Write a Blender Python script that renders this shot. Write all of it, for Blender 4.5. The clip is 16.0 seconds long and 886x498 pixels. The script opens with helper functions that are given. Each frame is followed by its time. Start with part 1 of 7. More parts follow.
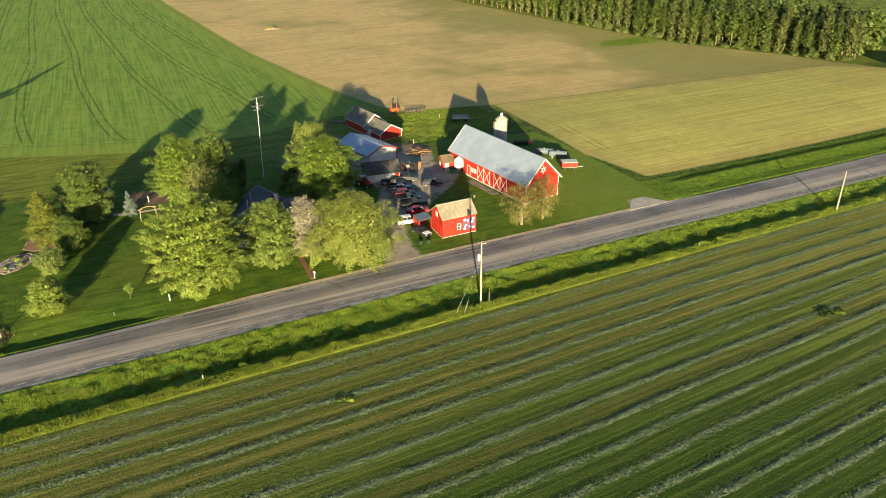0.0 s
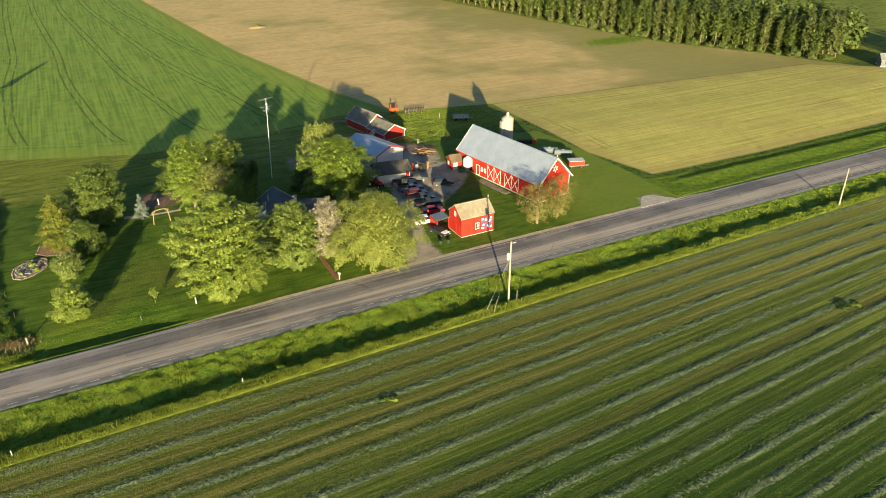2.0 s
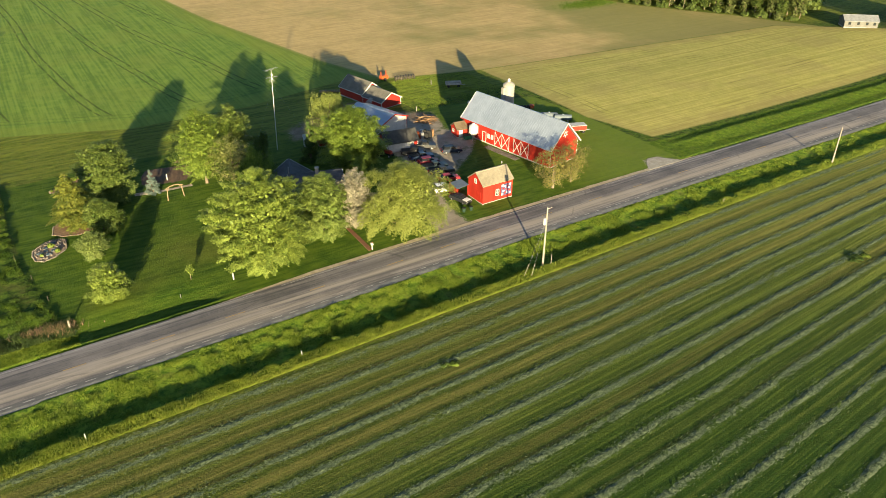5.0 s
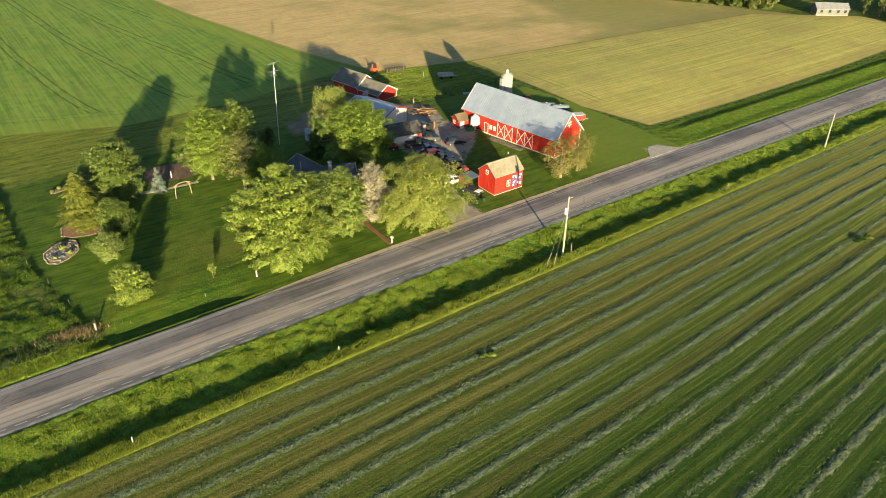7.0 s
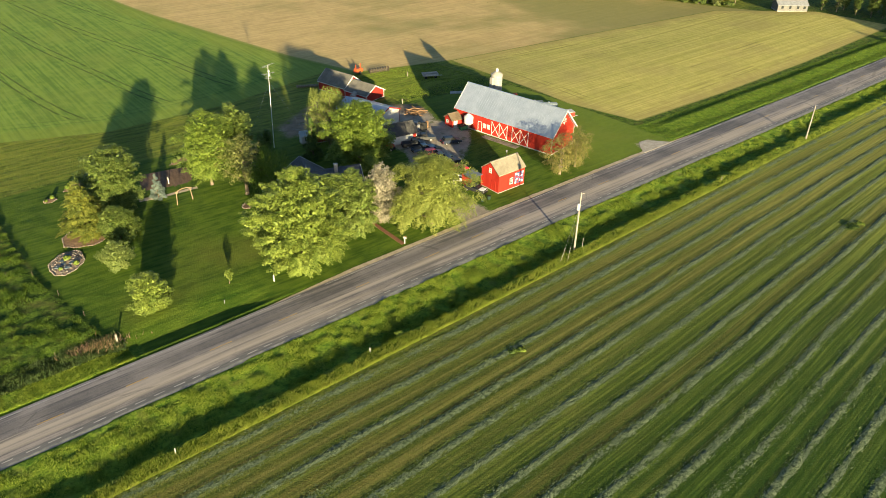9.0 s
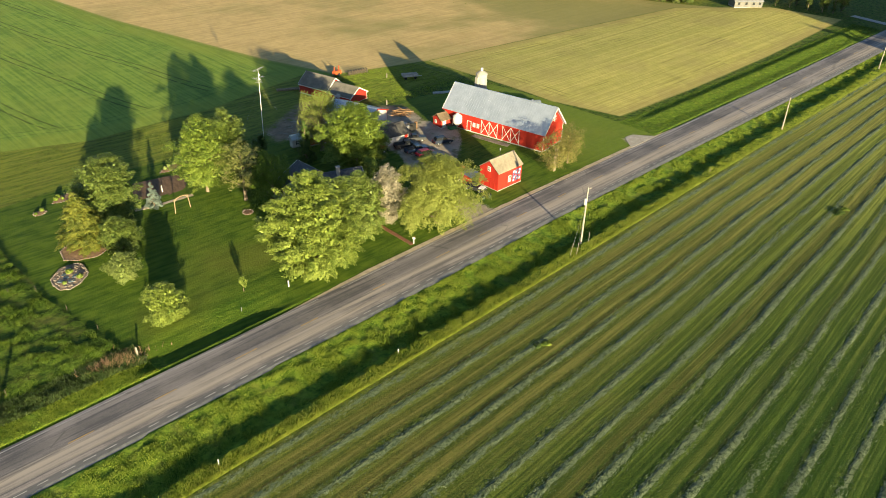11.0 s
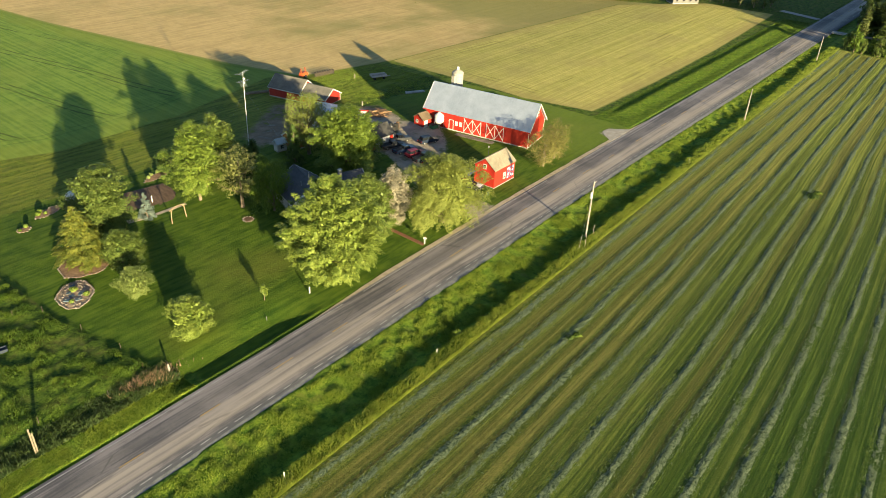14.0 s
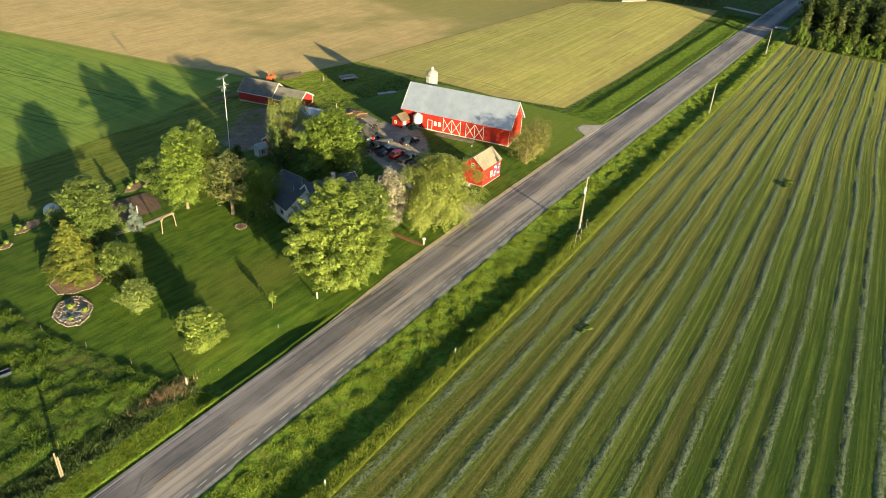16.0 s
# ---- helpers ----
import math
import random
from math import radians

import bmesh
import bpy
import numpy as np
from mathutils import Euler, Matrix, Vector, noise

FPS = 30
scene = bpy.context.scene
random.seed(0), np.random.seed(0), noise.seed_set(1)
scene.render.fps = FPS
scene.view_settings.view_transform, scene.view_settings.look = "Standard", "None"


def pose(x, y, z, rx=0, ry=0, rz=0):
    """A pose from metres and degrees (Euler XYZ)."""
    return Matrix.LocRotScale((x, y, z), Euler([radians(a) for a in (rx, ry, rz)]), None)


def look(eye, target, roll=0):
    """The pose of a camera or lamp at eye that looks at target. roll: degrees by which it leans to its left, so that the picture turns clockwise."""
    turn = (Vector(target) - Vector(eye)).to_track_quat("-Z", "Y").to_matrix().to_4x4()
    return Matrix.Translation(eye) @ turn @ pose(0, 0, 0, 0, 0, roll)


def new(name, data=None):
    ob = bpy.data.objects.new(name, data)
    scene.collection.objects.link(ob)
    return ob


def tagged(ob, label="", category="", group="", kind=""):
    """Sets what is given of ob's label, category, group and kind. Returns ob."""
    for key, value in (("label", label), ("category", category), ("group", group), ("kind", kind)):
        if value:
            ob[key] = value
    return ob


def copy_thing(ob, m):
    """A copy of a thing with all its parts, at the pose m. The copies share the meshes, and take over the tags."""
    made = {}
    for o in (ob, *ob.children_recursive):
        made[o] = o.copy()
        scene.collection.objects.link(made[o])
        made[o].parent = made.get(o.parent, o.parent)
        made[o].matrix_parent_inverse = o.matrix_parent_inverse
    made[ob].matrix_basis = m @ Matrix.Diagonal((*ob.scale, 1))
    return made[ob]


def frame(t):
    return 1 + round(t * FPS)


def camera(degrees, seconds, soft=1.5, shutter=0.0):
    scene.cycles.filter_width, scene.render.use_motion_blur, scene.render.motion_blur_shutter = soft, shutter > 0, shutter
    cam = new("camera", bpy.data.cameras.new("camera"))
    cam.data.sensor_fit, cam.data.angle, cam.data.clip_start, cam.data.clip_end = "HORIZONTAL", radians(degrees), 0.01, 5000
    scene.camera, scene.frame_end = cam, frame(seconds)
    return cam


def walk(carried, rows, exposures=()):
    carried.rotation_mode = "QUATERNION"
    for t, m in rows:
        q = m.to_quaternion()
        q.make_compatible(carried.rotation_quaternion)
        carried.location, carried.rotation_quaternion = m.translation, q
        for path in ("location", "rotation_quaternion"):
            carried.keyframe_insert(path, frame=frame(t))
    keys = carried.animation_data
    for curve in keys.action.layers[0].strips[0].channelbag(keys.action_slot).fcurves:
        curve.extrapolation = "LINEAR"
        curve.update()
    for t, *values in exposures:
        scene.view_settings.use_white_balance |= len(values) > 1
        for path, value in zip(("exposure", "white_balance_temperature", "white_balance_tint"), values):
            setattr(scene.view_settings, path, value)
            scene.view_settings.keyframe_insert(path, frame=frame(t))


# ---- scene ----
cam = camera(63.0, 16.0, soft=0.65)
PATH = [
    (0, (-45.443, -88.42, 62.24), (-44.73, -86.801, 61.307), -1.0),
    (0.5, (-47.707, -87.393, 62.327), (-46.973, -85.784, 61.394), -0.3),
    (1, (-50.042, -86.548, 62.541), (-49.289, -84.948, 61.606), -0.4),
    (1.5, (-52.4, -85.875, 62.848), (-51.629, -84.286, 61.91), -0.6),
    (2, (-54.583, -84.995, 63.187), (-53.791, -83.417, 62.247), -0.4),
    (2.5, (-56.838, -84.082, 63.506), (-56.028, -82.523, 62.549), -0.3),
    (3, (-59.153, -83.08, 63.752), (-58.324, -81.541, 62.78), -0.2),
    (3.5, (-61.534, -82.02, 63.93), (-60.686, -80.5, 62.944), -0.2),
    (4, (-63.915, -81.045, 64.042), (-63.048, -79.545, 63.043), -0.0),
    (6.5, (-75.238, -75.176, 64.896), (-74.274, -73.768, 63.853), 0.4),
    (7, (-77.416, -73.761, 64.896), (-76.428, -72.369, 63.852), 0.6),
    (7.5, (-79.834, -72.427, 64.982), (-78.822, -71.054, 63.938), 0.6),
    (8, (-82.094, -71.035, 65.075), (-81.055, -69.682, 64.032), 0.8),
    (8.5, (-84.179, -69.549, 65.148), (-83.115, -68.217, 64.104), 0.9),
    (9, (-86.109, -67.999, 65.155), (-85.019, -66.687, 64.111), 1.1),
    (11.5, (-96.318, -59.944, 65.047), (-95.098, -58.747, 64.007), 1.6),
    (12, (-98.218, -58.241, 65.037), (-96.975, -57.069, 63.998), 1.9),
    (12.5, (-100.1, -56.445, 65.034), (-98.832, -55.298, 63.996), 2.1),
    (13, (-101.873, -54.541, 64.96), (-100.581, -53.42, 63.923), 2.1),
    (13.5, (-103.628, -52.568, 64.954), (-102.311, -51.477, 63.916), 2.4),
    (14, (-105.296, -50.597, 65.007), (-103.956, -49.535, 63.97), 2.5),
    (14.5, (-107.0, -48.644, 65.113), (-105.634, -47.614, 64.076), 2.7),
    (15, (-108.593, -46.65, 65.109), (-107.203, -45.654, 64.073), 2.9),
    (15.5, (-110.155, -44.569, 65.02), (-108.74, -43.606, 63.985), 3.0),
    (16, (-111.889, -42.501, 64.849), (-110.449, -41.572, 63.818), 3.1),
]
walk(cam, [(t, look(eye, target, roll)) for t, eye, target, roll in PATH], [(0, 1.65), (8, 1.73), (16, 1.80)])

# ---- light ----
SUN_EL, SHADOW_AZ = 9.4, 67.6
world = bpy.data.worlds.new("sky")
scene.world = world
world.use_nodes = True
wn = world.node_tree.nodes
sky = wn.new("ShaderNodeTexSky")
sky.sky_type = "NISHITA"
sky.sun_disc = False
sky.sun_elevation = radians(SUN_EL)
sky.sun_rotation = radians(270.0 - SHADOW_AZ)
sky.air_density, sky.dust_density, sky.ozone_density = 1.0, 0.6, 2.5
wn["Background"].inputs["Strength"].default_value = 0.060
world.node_tree.links.new(sky.outputs["Color"], wn["Background"].inputs["Color"])
sun_data = bpy.data.lights.new("sun", "SUN")
sun_data.energy, sun_data.angle, sun_data.color = 5.0, radians(0.55), (1.0, 0.825, 0.475)
sun = new("sun", sun_data)
ce, se = math.cos(radians(SUN_EL)), math.sin(radians(SUN_EL))
sun_way = Vector((ce * math.cos(radians(SHADOW_AZ)), ce * math.sin(radians(SHADOW_AZ)), -se))
sun.matrix_world = Matrix.Translation((-60, -160, 60)) @ sun_way.to_track_quat("-Z", "Y").to_matrix().to_4x4()

# ---- node helpers ----


class Tree:
    """Short words for building a node material."""

    def __init__(self, name):
        self.mat = bpy.data.materials.new(name)
        self.mat.use_nodes = True
        self.t = self.mat.node_tree
        self.bsdf = self.t.nodes["Principled BSDF"]
        self.coord = self.t.nodes.new("ShaderNodeTexCoord").outputs["Object"]
        self.geo = self.t.nodes.new("ShaderNodeNewGeometry")

    def put(self, sock, val):
        if hasattr(val, "is_output"):
            self.t.links.new(val, sock)
        elif isinstance(val, (tuple, list)) and len(val) == 3 and sock.type == "RGBA":
            sock.default_value = (*val, 1)
        else:
            sock.default_value = val

    def math(self, op, a, b=0.0, c=0.0, clamp=False):
        n = self.t.nodes.new("ShaderNodeMath")
        n.operation, n.use_clamp = op, clamp
        for s, v in zip(n.inputs, (a, b, c)):
            self.put(s, v)
        return n.outputs[0]

    def mix(self, f, a, b, mode="MIX"):
        n = self.t.nodes.new("ShaderNodeMix")
        n.data_type, n.blend_type = "RGBA", mode
        self.put(n.inputs["Factor"], f)
        self.put(n.inputs["A"], a)
        self.put(n.inputs["B"], b)
        return n.outputs["Result"]

    def map(self, scale=(1, 1, 1), rot=0.0, src=None):
        n = self.t.nodes.new("ShaderNodeMapping")
        n.inputs["Scale"].default_value = scale
        n.inputs["Rotation"].default_value = (0, 0, rot)
        self.t.links.new(src or self.coord, n.inputs["Vector"])
        return n.outputs[0]

    def noise(self, scale, detail=3.0, rough=0.55, vec=None, distort=0.0):
        n = self.t.nodes.new("ShaderNodeTexNoise")
        n.inputs["Scale"].default_value = scale
        n.inputs["Detail"].default_value = detail
        n.inputs["Roughness"].default_value = rough
        n.inputs["Distortion"].default_value = distort
        self.t.links.new(vec or self.coord, n.inputs["Vector"])
        return n.outputs["Fac"]

    def ramp(self, f, lo, hi):
        n = self.t.nodes.new("ShaderNodeMapRange")
        n.interpolation_type = "SMOOTHSTEP"
        self.put(n.inputs["Value"], f)
        n.inputs["From Min"].default_value, n.inputs["From Max"].default_value = lo, hi
        return n.outputs[0]

    def attr(self, name):
        n = self.t.nodes.new("ShaderNodeAttribute")
        n.attribute_name = name
        return n.outputs["Fac"]

    def bump(self, h, dist, strength=1.0):
        n = self.t.nodes.new("ShaderNodeBump")
        n.inputs["Distance"].default_value = dist
        n.inputs["Strength"].default_value = strength
        self.put(n.inputs["Height"], h)
        self.t.links.new(n.outputs[0], self.bsdf.inputs["Normal"])

    def out(self, **kw):
        for k, v in kw.items():
            self.put(self.bsdf.inputs[k.replace("_", " ")], v)
        return self.mat


def surface(name, low, high, scale=3.0, rough=0.7, metal=0.0, fine=30.0, bump=0.01, island=0.0, stretch=(1, 1, 1), spec=0.3):
    """A plain weathered material: two colours mixed by a coarse and a fine noise, with a little relief."""
    m = Tree(name)
    vec = m.map(stretch)
    big, small = m.noise(scale, 4, 0.6, vec), m.noise(fine, 3, 0.6, vec)
    f = m.math("ADD", m.math("MULTIPLY", big, 0.65), m.math("MULTIPLY", small, 0.35))
    col = m.mix(m.ramp(f, 0.3, 0.7), low, high)
    if island:
        info = m.t.nodes.new("ShaderNodeObjectInfo")
        col = m.mix(m.math("MULTIPLY", info.outputs["Random"], island), col, low)
    if bump:
        m.bump(small, bump)
    return m.out(Base_Color=col, Roughness=m.math("ADD", rough - 0.08, m.math("MULTIPLY", big, 0.16)), Metallic=metal, Specular_IOR_Level=spec)


def leafy(name, dark, light, through_=0.24):
    """Foliage: each leaf its own shade, a little light passing through."""
    m = Tree(name)
    rnd = m.geo.outputs["Random Per Island"]
    big = m.noise(0.8, 3, 0.6)
    f = m.math("ADD", m.math("MULTIPLY", rnd, 0.45), m.math("MULTIPLY", m.ramp(big, 0.36, 0.64), 0.55))
    col = m.mix(f, dark, light)
    m.out(Base_Color=col, Roughness=0.55, Specular_IOR_Level=0.25)
    tr = m.t.nodes.new("ShaderNodeBsdfTranslucent")
    m.put(tr.inputs["Color"], m.mix(0.5, col, light))
    mx = m.t.nodes.new("ShaderNodeMixShader")
    mx.inputs[0].default_value = through_
    m.t.links.new(m.bsdf.outputs[0], mx.inputs[1])
    m.t.links.new(tr.outputs[0], mx.inputs[2])
    m.t.links.new(mx.outputs[0], m.t.nodes["Material Output"].inputs["Surface"])
    return m.mat


RED = surface("red_barn_paint", (0.30, 0.018, 0.010), (0.42, 0.032, 0.018), 0.8, 0.65, fine=9, bump=0.01, stretch=(1, 1, 0.15))
DARK_RED = surface("dark_red_paint", (0.26, 0.02, 0.015), (0.36, 0.03, 0.02), 0.8, 0.65, fine=9, stretch=(1, 1, 0.15))
WHITE = surface("white_paint", (0.44, 0.44, 0.43), (0.58, 0.58, 0.57), 1.5, 0.6, fine=12)
GREY_TRIM = surface("grey_concrete", (0.30, 0.29, 0.27), (0.44, 0.43, 0.41), 1.5, 0.85, fine=14, bump=0.02)
SILO_STAVE = surface("pale_concrete_staves", (0.27, 0.255, 0.225), (0.38, 0.36, 0.32), 0.9, 0.8, fine=6, bump=0.02)
GALV = surface("galvanised_roof_metal", (0.34, 0.40, 0.49), (0.47, 0.53, 0.62), 0.5, 0.34, metal=0.5, fine=5, bump=0.0, spec=0.5)
SHINGLE_TAN = surface("tan_shingle", (0.20, 0.175, 0.13), (0.30, 0.265, 0.20), 1.0, 0.9, fine=9, bump=0.02)
SHINGLE_BROWN = surface("brown_shingle", (0.095, 0.070, 0.045), (0.17, 0.128, 0.085), 1.0, 0.9, fine=9, bump=0.02)
SHINGLE_PALE = surface("pale_grey_shingle", (0.16, 0.17, 0.185), (0.26, 0.27, 0.29), 1.0, 0.8, fine=9, bump=0.02)
SHINGLE_GREY = surface("grey_shingle", (0.05, 0.05, 0.048), (0.095, 0.092, 0.086), 1.0, 0.9, fine=9, bump=0.02)
SHINGLE_WORN = surface("worn_grey_shingle", (0.11, 0.105, 0.092), (0.19, 0.18, 0.155), 0.7, 0.9, fine=9, bump=0.02)
SHINGLE_BLUE = surface("slate_blue_shingle", (0.072, 0.077, 0.088), (0.125, 0.13, 0.145), 1.0, 0.85, fine=9, bump=0.02)
GLASS_DARK = Tree("window_glass").out(Base_Color=(0.03, 0.035, 0.04), Roughness=0.08, Specular_IOR_Level=0.6)
BARK = surface("bark", (0.10, 0.08, 0.058), (0.27, 0.215, 0.155), 2.5, 0.95, fine=18, bump=0.05, stretch=(1, 1, 0.3))
POLE_WOOD = surface("weathered_pole_wood", (0.24, 0.215, 0.185), (0.37, 0.335, 0.29), 2.0, 0.85, fine=20, stretch=(1, 1, 0.1))
BLACK = surface("black_rubber", (0.012, 0.012, 0.012), (0.03, 0.03, 0.03), 4, 0.8)
STEEL = surface("grey_steel", (0.30, 0.31, 0.32), (0.46, 0.47, 0.48), 3, 0.45, metal=0.6, bump=0)

# ---- building helpers ----


def part(name, bm, material, parent=None, label="", m=None):
    mesh = bpy.data.meshes.new(name)
    bm.to_mesh(mesh)
    bm.free()
    mesh.materials.append(material)
    ob = new(name, mesh)
    ob.parent = parent
    if m is not None:
        ob.matrix_basis = m
    if label:
        ob["label"] = label
    return ob


def thing(name, m, label, category, group="", kind=""):
    ob = new(name)
    ob.empty_display_size = 0.3
    ob.matrix_basis = m
    return tagged(ob, label, category, group, kind)


def box(bm, lo, hi, m=None):
    """An axis-aligned box between two corners, placed by m."""
    lo, hi = Vector(lo), Vector(hi)
    vs = [bm.verts.new((x, y, z)) for z in (lo.z, hi.z) for x, y in ((lo.x, lo.y), (hi.x, lo.y), (hi.x, hi.y), (lo.x, hi.y))]
    for f in ((3, 2, 1, 0), (4, 5, 6, 7), (0, 1, 5, 4), (1, 2, 6, 5), (2, 3, 7, 6), (3, 0, 4, 7)):
        bm.faces.new([vs[i] for i in f])
    if m is not None:
        for v in vs:
            v.co = m @ v.co
    return vs


def boxed(lo, hi, m=None):
    bm = bmesh.new()
    box(bm, lo, hi, m)
    return bm


def beam(bm, a, b, w, h=None):
    """A square bar from a to b."""
    a, b = Vector(a), Vector(b)
    d = b - a
    q = d.to_track_quat("X", "Z").to_matrix().to_4x4()
    h = h or w
    return box(bm, (0, -w / 2, -h / 2), (d.length, w / 2, h / 2), Matrix.Translation(a) @ q)


def prism(bm, profile, depth, m=None):
    """A closed outline in the x-z plane, pushed from y = 0 to y = depth."""
    a = [bm.verts.new((x, 0, z)) for x, z in profile]
    b = [bm.verts.new((x, depth, z)) for x, z in profile]
    n = len(profile)
    bm.faces.new(a)
    bm.faces.new(b[::-1])
    for i in range(n):
        j = (i + 1) % n
        bm.faces.new((a[i], b[i], b[j], a[j]))
    if m is not None:
        for v in a + b:
            v.co = m @ v.co
    bmesh.ops.recalc_face_normals(bm, faces=bm.faces)


def tube(bm, pts, radii, sides=8, cap=True):
    """A tapered round bar through pts."""
    rings = []
    for i, p in enumerate(pts):
        p = Vector(p)
        d = Vector(pts[min(i + 1, len(pts) - 1)]) - Vector(pts[max(i - 1, 0)])
        q = d.to_track_quat("Z", "Y")
        rings.append([bm.verts.new(p + q @ Vector((radii[i] * math.cos(a), radii[i] * math.sin(a), 0))) for a in (2 * math.pi * k / sides for k in range(sides))])
    for r, s in zip(rings, rings[1:]):
        for k in range(sides):
            bm.faces.new((r[k], r[(k + 1) % sides], s[(k + 1) % sides], s[k]))
    if cap:
        bm.faces.new(rings[0][::-1])
        bm.faces.new(rings[-1])


def tubed(pts, radii, sides=8):
    bm = bmesh.new()
    tube(bm, pts, radii, sides)
    return bm


def quads_mesh(name, verts, material):
    """A mesh of loose four-cornered faces from an array of shape (n, 4, 3)."""
    n = len(verts)
    mesh = bpy.data.meshes.new(name)
    mesh.vertices.add(4 * n)
    mesh.vertices.foreach_set("co", np.ascontiguousarray(verts, dtype=np.float32).ravel())
    mesh.loops.add(4 * n)
    mesh.loops.foreach_set("vertex_index", np.arange(4 * n, dtype=np.int32))
    mesh.polygons.add(n)
    mesh.polygons.foreach_set("loop_start", np.arange(0, 4 * n, 4, dtype=np.int32))
    mesh.materials.append(material)
    mesh.update(calc_edges=True)
    return mesh


def tris_mesh(name, verts, material):
    """A mesh of loose triangles from an array of shape (n, 3, 3)."""
    n = len(verts)
    mesh = bpy.data.meshes.new(name)
    mesh.vertices.add(3 * n)
    mesh.vertices.foreach_set("co", np.ascontiguousarray(verts, dtype=np.float32).ravel())
    mesh.loops.add(3 * n)
    mesh.loops.foreach_set("vertex_index", np.arange(3 * n, dtype=np.int32))
    mesh.polygons.add(n)
    mesh.polygons.foreach_set("loop_start", np.arange(0, 3 * n, 3, dtype=np.int32))
    mesh.materials.append(material)
    mesh.update(calc_edges=True)
    return mesh


# ---- the land ----


def step(a, b, v):
    k = np.clip((v - a) / (b - a), 0, 1)
    return k * k * (3 - 2 * k)


def ripple(x, y, seed=0):
    """Smooth random values between -1 and 1, one cell a metre."""
    x, y = np.asarray(x, float), np.asarray(y, float)
    ix, iy = np.floor(x), np.floor(y)
    fx, fy = x - ix, y - iy
    fx, fy = fx * fx * (3 - 2 * fx), fy * fy * (3 - 2 * fy)

    def cell(a, b):
        s = np.sin(a * 127.1 + b * 311.7 + seed * 74.7) * 43758.5453
        return 2 * (s - np.floor(s)) - 1

    top = cell(ix, iy) * (1 - fx) + cell(ix + 1, iy) * fx
    low = cell(ix, iy + 1) * (1 - fx) + cell(ix + 1, iy + 1) * fx
    return top * (1 - fy) + low * fy


def row_wave(x, y):
    """How the windrows wander from straight lines: long bends shared by neighbours, and a little wobble."""
    x, y = np.asarray(x, float), np.asarray(y, float)
    return 0.8 * ripple(x * 0.024, y * 0.03, 5) * step(-8, -36, y) + 0.13 * ripple(x * 0.09, y * 0.25, 6)


def row_base(x):
    """The line of the first windrow."""
    return np.interp(x, [-120, -60, -30, 0, 30, 60, 172], [-5.6, -5.35, -5.05, -4.2, -3.1, -2.3, 0.2])


def row_gap(x):
    """How far apart the windrows lie: the rows draw together a little to the east."""
    return 3.93 - 0.0046 * np.clip(x, -150, 180)


def row_count(x, y):
    """How many windrows lie between a point of the hay field and the road; a whole number on a windrow."""
    return (row_base(x) - y + row_wave(x, y)) / row_gap(x)


def row_place(x, y):
    """How far a point of the hay field lies from its nearest windrow, in metres."""
    u = row_count(x, y)
    return (u - np.floor(u + 0.5)) * row_gap(x)


def field_edge(x):
    return -4.3 + 0.022 * (np.clip(x, -400, 200) + 70)


def road_shift(x):
    """How far the road's middle line lies from y = 13.4."""
    return np.interp(x, [-400, -160, -80, -40, 0, 40, 110, 170, 400], [-3, -2.3, -1.2, -0.4, 0.4, 0.5, 0.3, 0.7, 1.2])


def land(x, y):
    """Height of the ground."""
    x, y = np.asarray(x, float), np.asarray(y, float)
    y = y - road_shift(x) * step(-2, 5, y) * (1 - step(24, 34, y))
    z = -1.3 * step(55, 105, y)
    # the ditch between the hay and the road
    fe = field_edge(x)
    u = y - fe
    south = np.interp(u, [-3, 0.0, 0.8, 2.0, 3.6, 5.4, 12.2, 13.2], [0, 0.10, 0.20, 0.24, -0.52, -0.50, -0.06, 0])
    z = z + np.where(y < 9, south, 0)
    # under the road
    z = np.where((y > 8.6) & (y < 18.3), -0.22, z)
    # the lawn's dip beside the road to the west
    west = (1 - step(-55, -45, x)) * step(-74, -69, x)
    z = z + west * np.interp(y, [18.4, 18.7, 19.8, 21.6, 26], [0, -0.05, -0.62, -0.6, 0])
    # the tall meadow beside the lawn
    edge = np.interp(y, [17, 29, 44, 58, 81], [-70.3, -72, -74.6, -75.2, -75.6])
    z = z + 0.38 * step(0.0, 0.7, edge - x) * step(25, 28, y) * (1 - step(80, 86, y))
    # the dip and bank beside the pale field to the east
    east = step(56, 66, x) * (1 - step(196, 206, x))
    z = z + east * np.interp(y, [18.4, 19.0, 20.4, 21.6, 25.2, 27.2, 31, 40], [0, -0.05, -0.12, -0.16, 0.34, -0.12, -0.15, 0])
    return z


def mounds(x, y):
    """The unevenness of tall grass, between -1 and 1."""
    return 0.2 * ripple(x * 0.35, y * 0.4, 2) + 0.8 * ripple(x * 0.6, y * 0.8, 3)


def inside(poly, x, y):
    """Signed distance to a closed outline, positive inside."""
    px, py = x.ravel(), y.ravel()
    best = np.full(px.shape, 1e9)
    odd = np.zeros(px.shape, bool)
    for (ax, ay), (bx, by) in zip(poly, poly[1:] + poly[:1]):
        dx, dy = bx - ax, by - ay
        k = np.clip(((px - ax) * dx + (py - ay) * dy) / (dx * dx + dy * dy), 0, 1)
        best = np.minimum(best, np.hypot(px - ax - k * dx, py - ay - k * dy))
        cross = (ay > py) != (by > py)
        if dy:
            odd ^= cross & (px < (py - ay) * dx / dy + ax)
    return np.where(odd, best, -best).reshape(x.shape)


